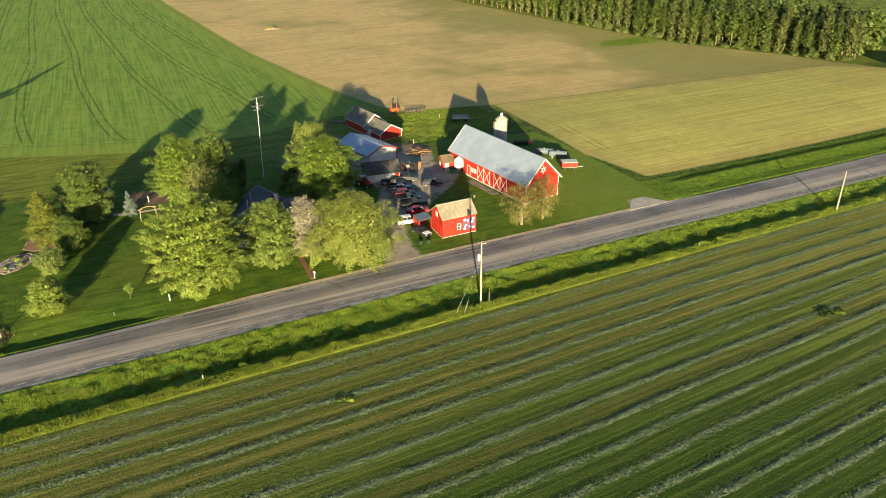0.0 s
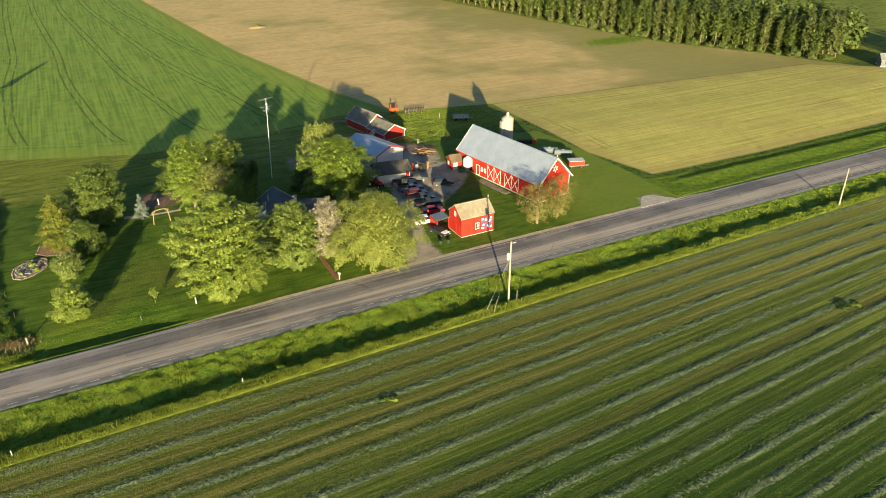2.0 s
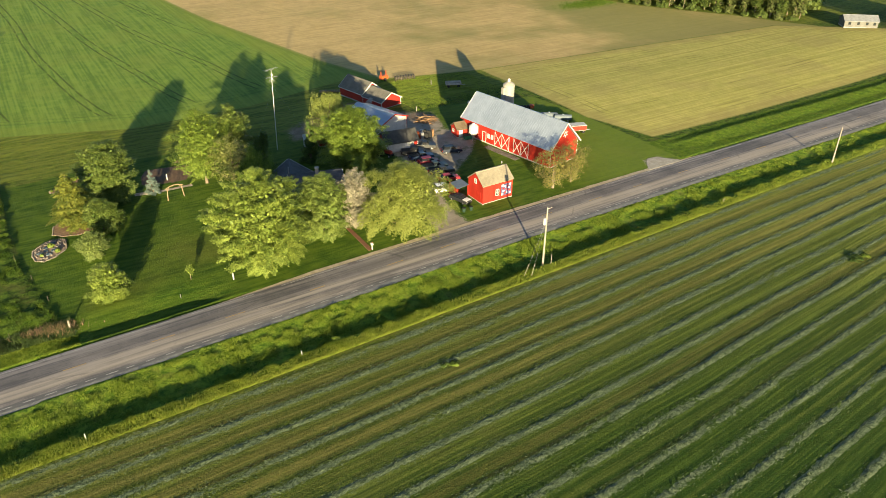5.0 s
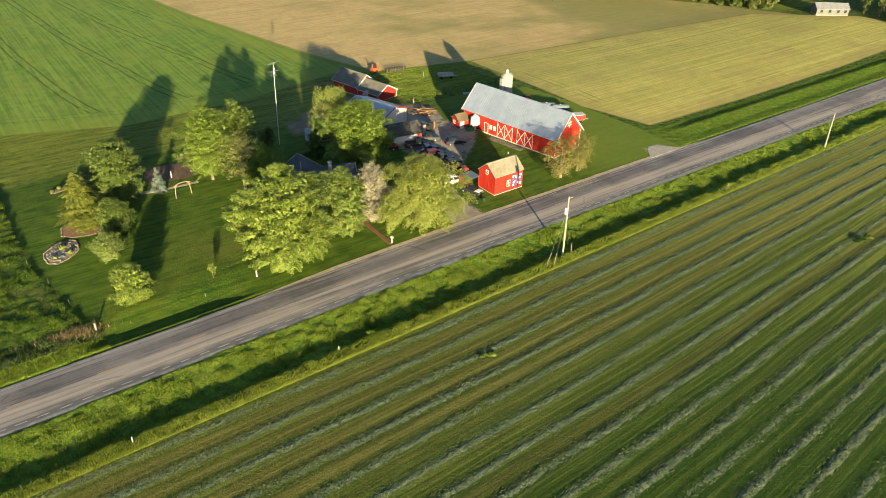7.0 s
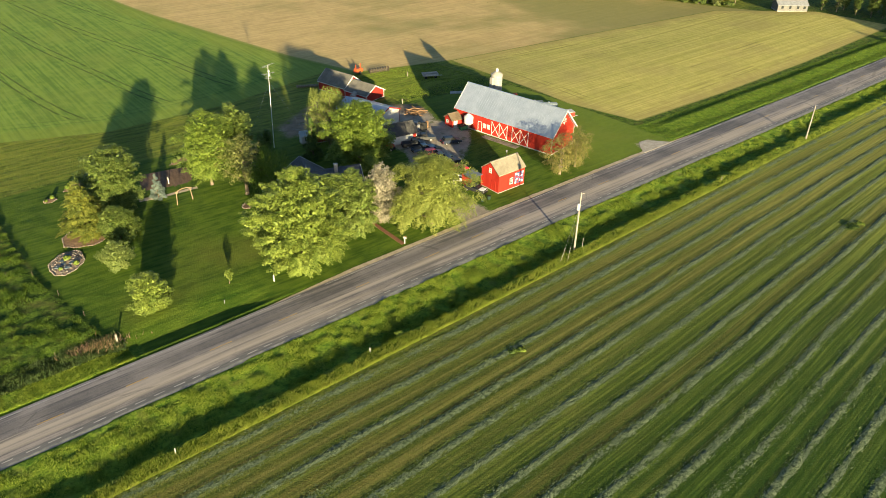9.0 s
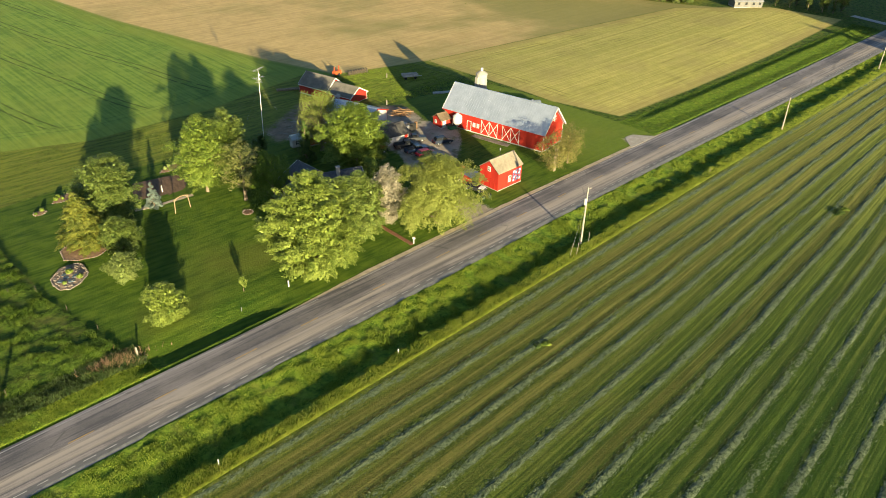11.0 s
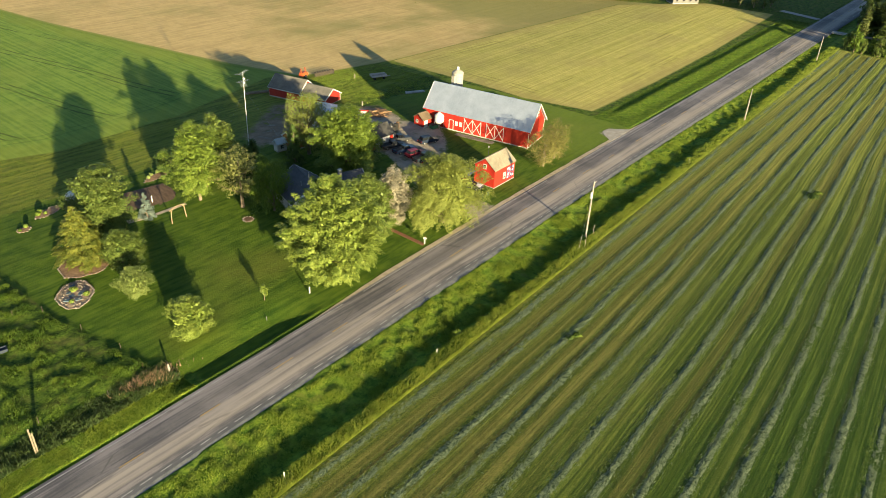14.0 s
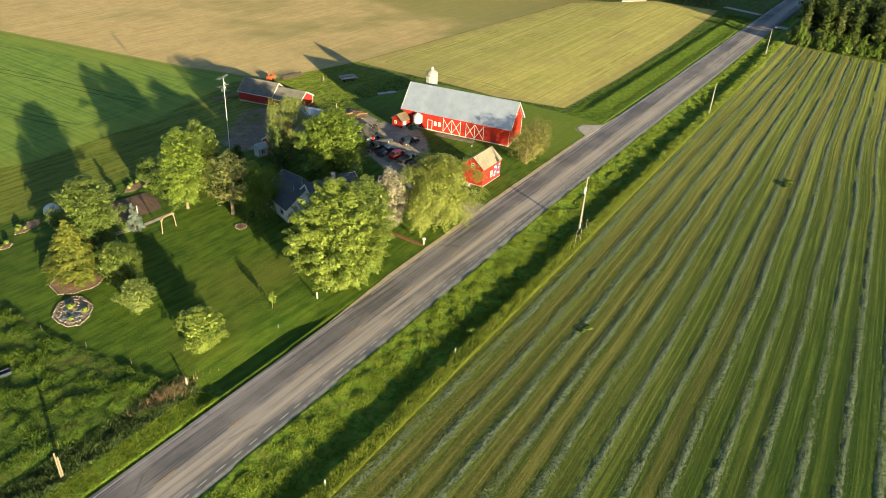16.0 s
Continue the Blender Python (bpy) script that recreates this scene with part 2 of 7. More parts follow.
LAWN = [(-75.6, 81), (-75.2, 58), (-74.6, 44), (-72, 29), (-70.3, 17), (55, 17), (53.5, 50), (52, 70), (30, 76), (-22, 80), (-50, 83)]
GREEN = [(-16, 105), (18, 113), (25, 107.5), (16.8, 133), (0.9, 210), (-17, 356), (-60, 800), (-900, 800), (-900, 200), (-140, 134), (-80, 117), (-46, 104.5)]
BROWN = [(25, 108), (38, 104.5), (55.5, 100.2), (83, 97.6), (128, 93.7), (179, 88.8), (192, 76), (182, 106), (160, 142), (144, 200), (128, 273), (90, 520), (-30, 520), (-17, 356), (0.9, 210), (16.8, 133)]
GOLD = [(55.5, 99.7), (83, 97.1), (128, 93.2), (179, 88.3), (207, 62), (209, 35), (140, 31.5), (93, 30.8), (58, 31.6), (53.5, 50)]
YARD = [(-9.5, 17), (-2.5, 17), (-2.2, 26), (0, 34), (8.5, 40), (16, 46), (21, 52), (19, 62), (22, 72), (16, 78), (9, 82), (-6, 84), (-14, 80), (-12, 72), (0, 66), (1, 50), (-4, 40), (-8, 28)]


ENTRY = [(43.5, 16.5), (53, 16.5), (50.5, 22.5), (46, 22.5)]
EARTH = [(-15, 74), (-4, 75), (6, 80), (20, 66), (22, 74), (12, 82), (11, 92), (5, 94), (-4, 88), (-13, 82)]


def axis(lo, hi, fine, far):
    core = np.arange(lo, hi + fine / 2, fine)
    out, s = [], fine
    v = core[-1]
    while v < far:
        s *= 1.22
        v += s
        out.append(v)
    low, s, v = [], fine, core[0]
    while v > -far:
        s *= 1.22
        v -= s
        low.append(v)
    return np.concatenate([low[::-1], core, out])


def ground_material():
    m = Tree("ground_cover")
    n_fine, n_mid, n_big = m.noise(2.2, 5, 0.7), m.noise(0.35, 4, 0.6), m.noise(0.05, 3, 0.5)
    wob = m.math("MULTIPLY", m.math("SUBTRACT", n_fine, 0.5), 1.6)

    def mask(name, soft=0.25, k=1.0):
        return m.ramp(m.math("ADD", m.attr(name), m.math("MULTIPLY", wob, k)), -soft, soft)

    # rough meadow
    speck0 = m.noise(2.6, 4, 0.75)
    tuft = m.noise(0.85, 3, 0.6)
    meadow = m.mix(m.ramp(m.math("ADD", m.math("MULTIPLY", tuft, 0.55), m.math("MULTIPLY", speck0, 0.45)), 0.38, 0.62), (0.015, 0.044, 0.005), (0.105, 0.165, 0.018))
    meadow = m.mix(m.math("MULTIPLY", m.ramp(n_mid, 0.45, 0.7), 0.6), meadow, (0.13, 0.125, 0.035))
    spot = m.t.nodes.new("ShaderNodeSeparateXYZ")
    m.put(spot.inputs[0], m.coord)
    meadow = m.mix(m.math("MULTIPLY", m.ramp(spot.outputs[1], 79.0, 85.0), m.math("ADD", 0.30, m.math("MULTIPLY", m.ramp(m.noise(1.0, 3, 0.6, m.map((0.10, 0.9, 1), 0.12)), 0.40, 0.60), 0.55))), meadow, (0.205, 0.232, 0.036))
    # lawn with faint mower lines
    mow = m.noise(1.0, 2, 0.5, m.map((0.12, 1.1, 1), 0.35))
    lawn = m.mix(m.ramp(m.math("ADD", m.math("MULTIPLY", n_mid, 0.5), m.math("MULTIPLY", mow, 0.5)), 0.35, 0.65), (0.031, 0.076, 0.006), (0.089, 0.145, 0.013))
    lawn = m.mix(m.math("MULTIPLY", m.ramp(n_big, 0.5, 0.75), 0.65), lawn, (0.140, 0.145, 0.026))
    lawn = m.mix(m.math("MULTIPLY", m.ramp(spot.outputs[0], 20.0, 38.0), m.math("ADD", 0.3, m.math("MULTIPLY", tuft, 0.6))), lawn, (0.175, 0.235, 0.032))
    lawn = m.mix(m.math("MULTIPLY", m.ramp(m.noise(1.0, 3, 0.6, m.map((0.25, 1.6, 1), 0.6)), 0.42, 0.60), 0.30), lawn, (0.135, 0.190, 0.020))
    col = m.mix(mask("lawn", 0.3, 0.4), meadow, lawn)
    # young green crop with drill lines
    drill = m.noise(1.0, 2, 0.5, m.map((1.4, 0.03, 1), -0.12))
    green = m.mix(m.ramp(m.math("ADD", m.math("MULTIPLY", drill, 0.6), m.math("MULTIPLY", n_mid, 0.4)), 0.35, 0.65), (0.106, 0.194, 0.030), (0.208, 0.308, 0.052))
    green = m.mix(m.math("MULTIPLY", m.ramp(n_big, 0.4, 0.7), 0.35), green, (0.22, 0.27, 0.05))
    # pairs of wheel tracks, and one pair along the headland
    across = m.math("MULTIPLY", m.math("ABSOLUTE", m.math("SUBTRACT", m.math("FRACT", m.math("ADD", m.attr("tram"), 0.5)), 0.5)), m.attr("tram_gap"))
    tram = m.math("MULTIPLY", m.ramp(m.math("ABSOLUTE", m.math("SUBTRACT", across, 1.15)), 0.42, 0.12), m.ramp(m.attr("green"), 9.0, 12.0))
    turn = m.ramp(m.math("ABSOLUTE", m.math("SUBTRACT", m.math("ABSOLUTE", m.math("SUBTRACT", m.attr("green"), 9.5)), 1.15)), 0.45, 0.12)
    green = m.mix(m.math("MULTIPLY", m.ramp(m.math("ADD", m.attr("green"), m.math("MULTIPLY", n_mid, 6.0)), 11.0, 8.0), 0.35), green, (0.25, 0.29, 0.045))
    wheel = m.math("MAXIMUM", tram, m.math("MULTIPLY", turn, 0.35))
    green = m.mix(m.math("MULTIPLY", wheel, m.math("MULTIPLY", m.ramp(m.noise(0.25, 3), 0.3, 0.5), 0.65)), green, (0.035, 0.055, 0.012))
    col = m.mix(mask("green", 0.5, 0.8), col, green)
    # bare field with thin growth
    lines = m.noise(1.0, 3, 0.6, m.map((0.04, 0.8, 1), 0.1))
    brown = m.mix(m.ramp(m.math("ADD", m.math("MULTIPLY", lines, 0.5), m.math("MULTIPLY", n_mid, 0.5)), 0.3, 0.7), (0.43, 0.320, 0.142), (0.60, 0.450, 0.210))
    thin = m.noise(0.022, 4, 0.65)
    sep = m.t.nodes.new("ShaderNodeSeparateXYZ")
    m.put(sep.inputs[0], m.coord)
    corner = m.math("MULTIPLY", m.ramp(sep.outputs[0], 60.0, 150.0), 0.27)
    brown = m.mix(m.math("MULTIPLY", m.ramp(m.math("ADD", thin, corner), 0.46, 0.74), 0.74), brown, (0.200, 0.215, 0.066))
    col = m.mix(mask("brown", 0.6, 1.0), col, brown)
    # pale yellow-green field
    swath = m.noise(1.0, 3, 0.6, m.map((0.012, 0.95, 1), 0.09))
    gold = m.mix(m.ramp(m.math("ADD", m.math("MULTIPLY", swath, 0.6), m.math("MULTIPLY", n_mid, 0.4)), 0.3, 0.7), (0.38, 0.360, 0.086), (0.59, 0.520, 0.160))
    gold = m.mix(m.math("MULTIPLY", m.ramp(n_big, 0.45, 0.7), 0.4), gold, (0.36, 0.29, 0.115))
    fine_line = m.noise(1.0, 3, 0.65, m.map((0.02, 2.4, 1), 0.09))
    gold = m.mix(m.math("MULTIPLY", m.ramp(fine_line, 0.46, 0.58), 0.35), gold, (0.25, 0.235, 0.060))
    pass_ = m.math("MULTIPLY", m.math("ABSOLUTE", m.math("SUBTRACT", m.math("FRACT", m.math("DIVIDE", m.attr("gold"), 13.0)), 0.5)), 13.0)
    gold = m.mix(m.math("MULTIPLY", m.ramp(m.math("ABSOLUTE", m.math("SUBTRACT", pass_, 1.0)), 0.40, 0.12), m.math("MULTIPLY", m.ramp(m.noise(0.06, 3), 0.50, 0.60), 0.5)), gold, (0.185, 0.170, 0.045))
    gold = m.mix(m.math("MULTIPLY", m.ramp(m.math("ADD", m.attr("gold"), m.math("MULTIPLY", n_mid, 8.0)), 11.0, 5.0), 0.45), gold, (0.34, 0.255, 0.105))
    col = m.mix(mask("gold", 0.5, 0.8), col, gold)
    # a fringe of lush grass between the crop and the bare field
    fringe = m.math("MULTIPLY", m.ramp(m.math("ABSOLUTE", m.math("ADD", m.attr("green"), m.math("MULTIPLY", wob, 0.8))), 1.7, 0.7), m.ramp(m.attr("brown"), -4.0, -2.0))
    col = m.mix(m.math("MULTIPLY", fringe, 0.8), col, m.mix(tuft, (0.10, 0.175, 0.020), (0.22, 0.28, 0.045)))
    # verge grass
    verge = m.mix(m.ramp(m.math("ADD", m.math("MULTIPLY", tuft, 0.5), m.math("MULTIPLY", speck0, 0.5)), 0.38, 0.62), (0.045, 0.105, 0.010), (0.185, 0.272, 0.027))
    verge = m.mix(m.math("MULTIPLY", m.ramp(n_mid, 0.5, 0.7), 0.55), verge, (0.20, 0.20, 0.045))
    col = m.mix(mask("verge", 0.4, 0.5), col, verge)
    # cut hay ground between the windrows: strips along the rows, every second one browner towards the road
    count = m.attr("rows")
    strip, f = m.math("FLOOR", count), m.math("FRACT", count)
    lot = m.t.nodes.new("ShaderNodeTexWhiteNoise")
    lot.noise_dimensions = "1D"
    m.put(lot.inputs["W"], strip)
    lot = lot.outputs["Value"]
    odd = m.math("MULTIPLY", m.math("FRACT", m.math("MULTIPLY", m.math("ADD", strip, 0.1), 0.5)), 2.0, clamp=True)
    along = m.t.nodes.new("ShaderNodeCombineXYZ")
    m.put(along.inputs[0], spot.outputs[0])
    m.put(along.inputs[1], m.math("MULTIPLY", count, 4.05))
    along = along.outputs[0]
    streak = m.noise(1.0, 3, 0.6, m.map((0.010, 1.5, 1), 0.0, along))
    thin = m.noise(1.0, 4, 0.7, m.map((0.10, 5.0, 1), 0.0, along))
    speck = m.noise(5.5, 4, 0.75)
    clump = m.noise(1.6, 4, 0.7)
    tone = m.math("ADD", m.math("MULTIPLY", streak, 0.22), m.math("ADD", m.math("MULTIPLY", speck, 0.42), m.math("MULTIPLY", thin, 0.36)))
    hay = m.mix(m.ramp(tone, 0.44, 0.57), (0.011, 0.033, 0.003), (0.064, 0.122, 0.009))
    # yellow-green regrowth in lines
    lime = m.math("MULTIPLY", m.ramp(m.math("ADD", m.math("MULTIPLY", streak, 0.65), m.math("MULTIPLY", thin, 0.35)), 0.48, 0.60), m.ramp(m.math("ADD", m.math("MULTIPLY", speck, 0.55), m.math("MULTIPLY", clump, 0.45)), 0.38, 0.56))
    hay = m.mix(m.math("MULTIPLY", lime, 0.5), hay, m.mix(m.ramp(speck, 0.38, 0.62), (0.070, 0.112, 0.011), (0.160, 0.205, 0.026)))
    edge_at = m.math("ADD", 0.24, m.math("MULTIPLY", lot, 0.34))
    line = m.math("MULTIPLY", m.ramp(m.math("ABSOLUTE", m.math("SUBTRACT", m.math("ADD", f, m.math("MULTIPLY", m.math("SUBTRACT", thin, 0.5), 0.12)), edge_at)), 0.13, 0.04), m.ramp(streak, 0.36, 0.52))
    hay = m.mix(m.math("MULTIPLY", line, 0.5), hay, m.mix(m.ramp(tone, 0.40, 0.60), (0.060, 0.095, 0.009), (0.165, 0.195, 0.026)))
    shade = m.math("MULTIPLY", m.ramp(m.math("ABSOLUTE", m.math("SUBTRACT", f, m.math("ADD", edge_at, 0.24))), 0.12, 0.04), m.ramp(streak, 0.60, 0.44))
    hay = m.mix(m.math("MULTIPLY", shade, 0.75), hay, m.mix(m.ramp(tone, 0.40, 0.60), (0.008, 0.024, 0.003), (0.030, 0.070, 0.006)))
    # brown stubble
    near_road = m.ramp(count, 12.0, 0.5)
    bare = m.math("ADD", m.math("MULTIPLY", m.math("SUBTRACT", 1.0, odd), 0.20), m.math("ADD", m.math("ADD", m.math("MULTIPLY", near_road, 0.28), m.math("MULTIPLY", m.ramp(count, 5.5, 1.5), 0.26)), m.math("MULTIPLY", lot, 0.30)))
    band = m.math("MULTIPLY", m.ramp(m.math("ADD", f, m.math("MULTIPLY", m.math("SUBTRACT", thin, 0.5), 0.45)), 0.20, 0.42), m.ramp(m.math("ADD", f, m.math("MULTIPLY", m.math("SUBTRACT", thin, 0.5), 0.45)), 0.84, 0.56))
    stub = m.math("MULTIPLY", band, m.ramp(m.math("ADD", bare, m.math("MULTIPLY", m.math("ADD", streak, tone), 0.45)), 0.80, 1.05))
    hay = m.mix(m.math("MULTIPLY", stub, m.math("ADD", 0.48, m.math("MULTIPLY", m.ramp(clump, 0.35, 0.6), 0.42))), hay, m.mix(m.ramp(tone, 0.40, 0.60), (0.044, 0.040, 0.010), (0.165, 0.132, 0.040)))
    # a dark purple-brown edge on some browner strips, wheel lines on the others
    dark = m.math("MULTIPLY", m.ramp(m.math("ABSOLUTE", m.math("SUBTRACT", f, 0.80)), 0.085, 0.03), m.math("MULTIPLY", m.math("SUBTRACT", 1.0, odd), m.ramp(lot, 0.35, 0.6)))
    hay = m.mix(m.math("MULTIPLY", dark, 0.75), hay, (0.050, 0.036, 0.016))
    rut = m.ramp(m.math("ABSOLUTE", m.math("SUBTRACT", m.math("ABSOLUTE", m.math("SUBTRACT", f, 0.5)), 0.20)), 0.045, 0.012)
    hay = m.mix(m.math("MULTIPLY", rut, m.math("MULTIPLY", m.ramp(streak, 0.38, 0.58), 0.7)), hay, (0.020, 0.046, 0.006))
    # loose hay scattered round the windrows
    strewn = m.math("MULTIPLY", m.ramp(m.math("ABSOLUTE", m.math("SUBTRACT", m.math("FRACT", m.math("ADD", count, 0.5)), 0.5)), 0.20, 0.09), m.ramp(m.math("ADD", m.math("MULTIPLY", clump, 0.5), m.math("MULTIPLY", speck, 0.5)), 0.44, 0.56))
    hay = m.mix(m.math("MULTIPLY", strewn, 0.75), hay, m.mix(m.ramp(speck, 0.4, 0.6), (0.030, 0.056, 0.020), (0.120, 0.160, 0.080)))
    hay = m.mix(m.math("MULTIPLY", m.ramp(m.noise(0.09, 3), 0.55, 0.70), m.math("MULTIPLY", near_road, 0.4)), hay, (0.120, 0.105, 0.032))
    # a thin yellowish cover on the dry headland beside the road
    hay = m.mix(m.math("MULTIPLY", m.ramp(count, 11.0, 1.0), m.math("ADD", 0.12, m.math("MULTIPLY", m.ramp(m.math("ADD", m.math("MULTIPLY", clump, 0.4), m.math("MULTIPLY", speck, 0.6)), 0.42, 0.58), 0.42))), hay, m.mix(m.ramp(streak, 0.4, 0.6), (0.150, 0.168, 0.030), (0.178, 0.160, 0.042)))
    # darker to the south-west: shade seen between the stems, mixed into the colour
    stem_shade = m.math("MULTIPLY", m.ramp(count, 2.0, 13.0), m.ramp(spot.outputs[0], 85.0, 5.0))
    hay = m.mix(stem_shade, hay, m.mix(0.78, hay, (0.013, 0.047, 0.004)))
    # paler towards the eastern end: lit stubble seen at a slant, painted into the colour
    grazing_light = m.math("MULTIPLY", m.ramp(spot.outputs[0], -5.0, 110.0), m.math("ADD", 0.12, m.math("MULTIPLY", m.ramp(m.math("ADD", m.math("MULTIPLY", streak, 0.6), m.math("MULTIPLY", tone, 0.4)), 0.42, 0.56), 0.55)))
    hay = m.mix(grazing_light, hay, m.mix(lot, (0.160, 0.195, 0.032), (0.190, 0.170, 0.044)))
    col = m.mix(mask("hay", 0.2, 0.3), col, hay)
    sheen = m.math("MULTIPLY", mask("hay", 0.2, 0.3), m.math("ADD", 0.16, m.math("MULTIPLY", lime, 0.5)))
    # gravel yard and bare earth
    stone = m.noise(5.0, 4, 0.7)
    gravel = m.mix(m.ramp(m.math("ADD", m.math("MULTIPLY", stone, 0.4), m.math("MULTIPLY", n_mid, 0.6)), 0.3, 0.7), (0.24, 0.205, 0.165), (0.42, 0.365, 0.295))
    gravel = m.mix(m.math("MULTIPLY", m.ramp(m.noise(0.3, 3), 0.56, 0.68), 0.7), gravel, (0.07, 0.095, 0.02))
    col = m.mix(mask("yard", 0.5, 2.2), col, gravel)
    mud = m.mix(m.ramp(m.math("ADD", m.math("MULTIPLY", n_mid, 0.6), m.math("MULTIPLY", speck, 0.4)), 0.35, 0.62), (0.11, 0.08, 0.055), (0.29, 0.215, 0.15))
    col = m.mix(m.math("MULTIPLY", mask("earth", 1.2, 4.0), m.ramp(n_mid, 0.3, 0.5)), col, mud)
    m.bump(m.math("ADD", n_fine, m.math("MULTIPLY", speck, 0.7)), 0.19, 1.0)
    return m.out(Base_Color=col, Roughness=0.9, Specular_IOR_Level=0.15, Sheen_Weight=sheen, Sheen_Roughness=0.6, Sheen_Tint=m.mix(0.5, col, (0.60, 0.70, 0.18)))


def build_ground():
    xs, ys = axis(-125, 215, 0.95, 3400), axis(-100, 165, 0.6, 3400)
    ys = np.unique(np.round(np.concatenate([ys[(ys < -62) | (ys > 30)], np.arange(-62, 30, 0.36)]), 3))
    gx, gy = np.meshgrid(xs, ys)
    z = land(gx, gy)
    rng = np.random.default_rng(4)
    ry = gy - road_shift(gx)
    u = gy - field_edge(gx)
    lawn_d = inside(LAWN, gx, gy)
    near = 1 - step(180, 260, np.hypot(gx, gy))
    z = z + rng.normal(0, 0.012, z.shape) * ((ry < 8) | (ry > 19.5)) * near
    tall = ((u > 0.3) & (ry < 7.2)) | ((ry > 18.6) & (lawn_d < -0.3) & (gy < 104) & (inside(GOLD, gx, gy) < -1) & (inside(BROWN, gx, gy) < -1))
    z = z + tall * near * (0.06 + 0.10 * (gx < -69)) * mounds(gx, gy)
    # long swells far away
    far = step(250, 900, np.hypot(gx - 40, gy - 60))
    z = z + far * (4 * np.sin(gx / 310 + 1) + 5 * np.sin(gy / 270 + 0.6) - 3)
    nx, ny = len(xs), len(ys)
    mesh = bpy.data.meshes.new("ground")
    mesh.vertices.add(nx * ny)
    mesh.vertices.foreach_set("co", np.stack([gx, gy, z], -1).astype(np.float32).ravel())
    i = np.arange(nx * ny).reshape(ny, nx)
    q = np.stack([i[:-1, :-1], i[:-1, 1:], i[1:, 1:], i[1:, :-1]], -1).reshape(-1, 4)
    mesh.loops.add(q.size)
    mesh.loops.foreach_set("vertex_index", q.astype(np.int32).ravel())
    mesh.polygons.add(len(q))
    mesh.polygons.foreach_set("loop_start", np.arange(0, q.size, 4, dtype=np.int32))
    mesh.polygons.foreach_set("use_smooth", np.ones(len(q), bool))
    mesh.update(calc_edges=True)
    hay = np.minimum(-u, 173 - gx + 0.05 * gy)
    verge = np.minimum(np.minimum(u, 9 - ry), 400 - np.abs(gx))
    west = np.minimum(np.minimum(ry - 18, 21.5 - ry), -68 - gx)
    verge = np.maximum(verge, west)
    north = np.minimum(np.minimum(gy - 18, 29.5 - gy), np.minimum(gx - 54, 200 - gx))
    lane = np.interp(gy, [105, 124, 137, 153, 181, 203, 235, 300, 363], [-46, -51, -53.3, -55.3, -58.3, -59.8, -60.5, -65.6, -70])
    tram_gap = np.interp(gy, [110, 150, 235, 360], [21, 20.5, 15, 12])
    tram = (gx - lane) / tram_gap
    for name, val in (("hay", hay), ("verge", np.maximum(verge, north)), ("lawn", lawn_d), ("green", inside(GREEN, gx, gy)),
                      ("brown", inside(BROWN, gx, gy)), ("gold", inside(GOLD, gx, gy)), ("yard", np.maximum(inside(YARD, gx, gy), inside(ENTRY, gx, gy))), ("earth", inside(EARTH, gx, gy)), ("tram", tram), ("tram_gap", tram_gap), ("rows", row_count(gx, gy))):
        mesh.attributes.new(name, "FLOAT", "POINT").data.foreach_set("value", val.astype(np.float32).ravel())
    mesh.materials.append(ground_material())
    return tagged(new("ground", mesh), "rolling farmland of mown hay, lawn and crop fields", "ground", kind="structure")


build_ground()


def ribbon(name, y0, y1, z, material, label, x0, x1, category="road", gap=None, rough=0.0, seed=0, sides=0.0, taper=0.0):
    """A strip laid along the road between two offsets from its middle line; gap: (dash, space) lengths."""
    rng_ = np.random.default_rng(seed)
    bm = bmesh.new()
    spans = [(x0, x1)]
    if gap:
        spans, x = [], x0
        while x < x1:
            spans.append((x, x + gap[0] * rng_.uniform(0.7, 1.1)))
            x += gap[0] + gap[1] * rng_.uniform(0.8, 1.2)
    for a, b in spans:
        n = max(1, int((b - a) / 1.5))
        prev = None
        for x in np.linspace(a, b, n + 1):
            s = 13.4 + float(road_shift(x))
            j = rng_.normal(0, rough, 2) if rough else (0, 0)
            k = min(1.0, (x - x0) / taper, (x1 - x) / taper) if taper else 1.0
            cur = [bm.verts.new((x, s + y, z + h)) for y, h in ((y0 + j[0] * (abs(y0) > abs(y1)), -sides * (abs(y0) > abs(y1))), (y0 + (y1 - y0) * k + j[1] * k * (abs(y1) > abs(y0)), -sides * (abs(y1) > abs(y0))))]
            if prev:
                bm.faces.new((prev[0], cur[0], cur[1], prev[1]))
            prev = cur
    return tagged(part(name, bm, material), label, category, kind="structure")


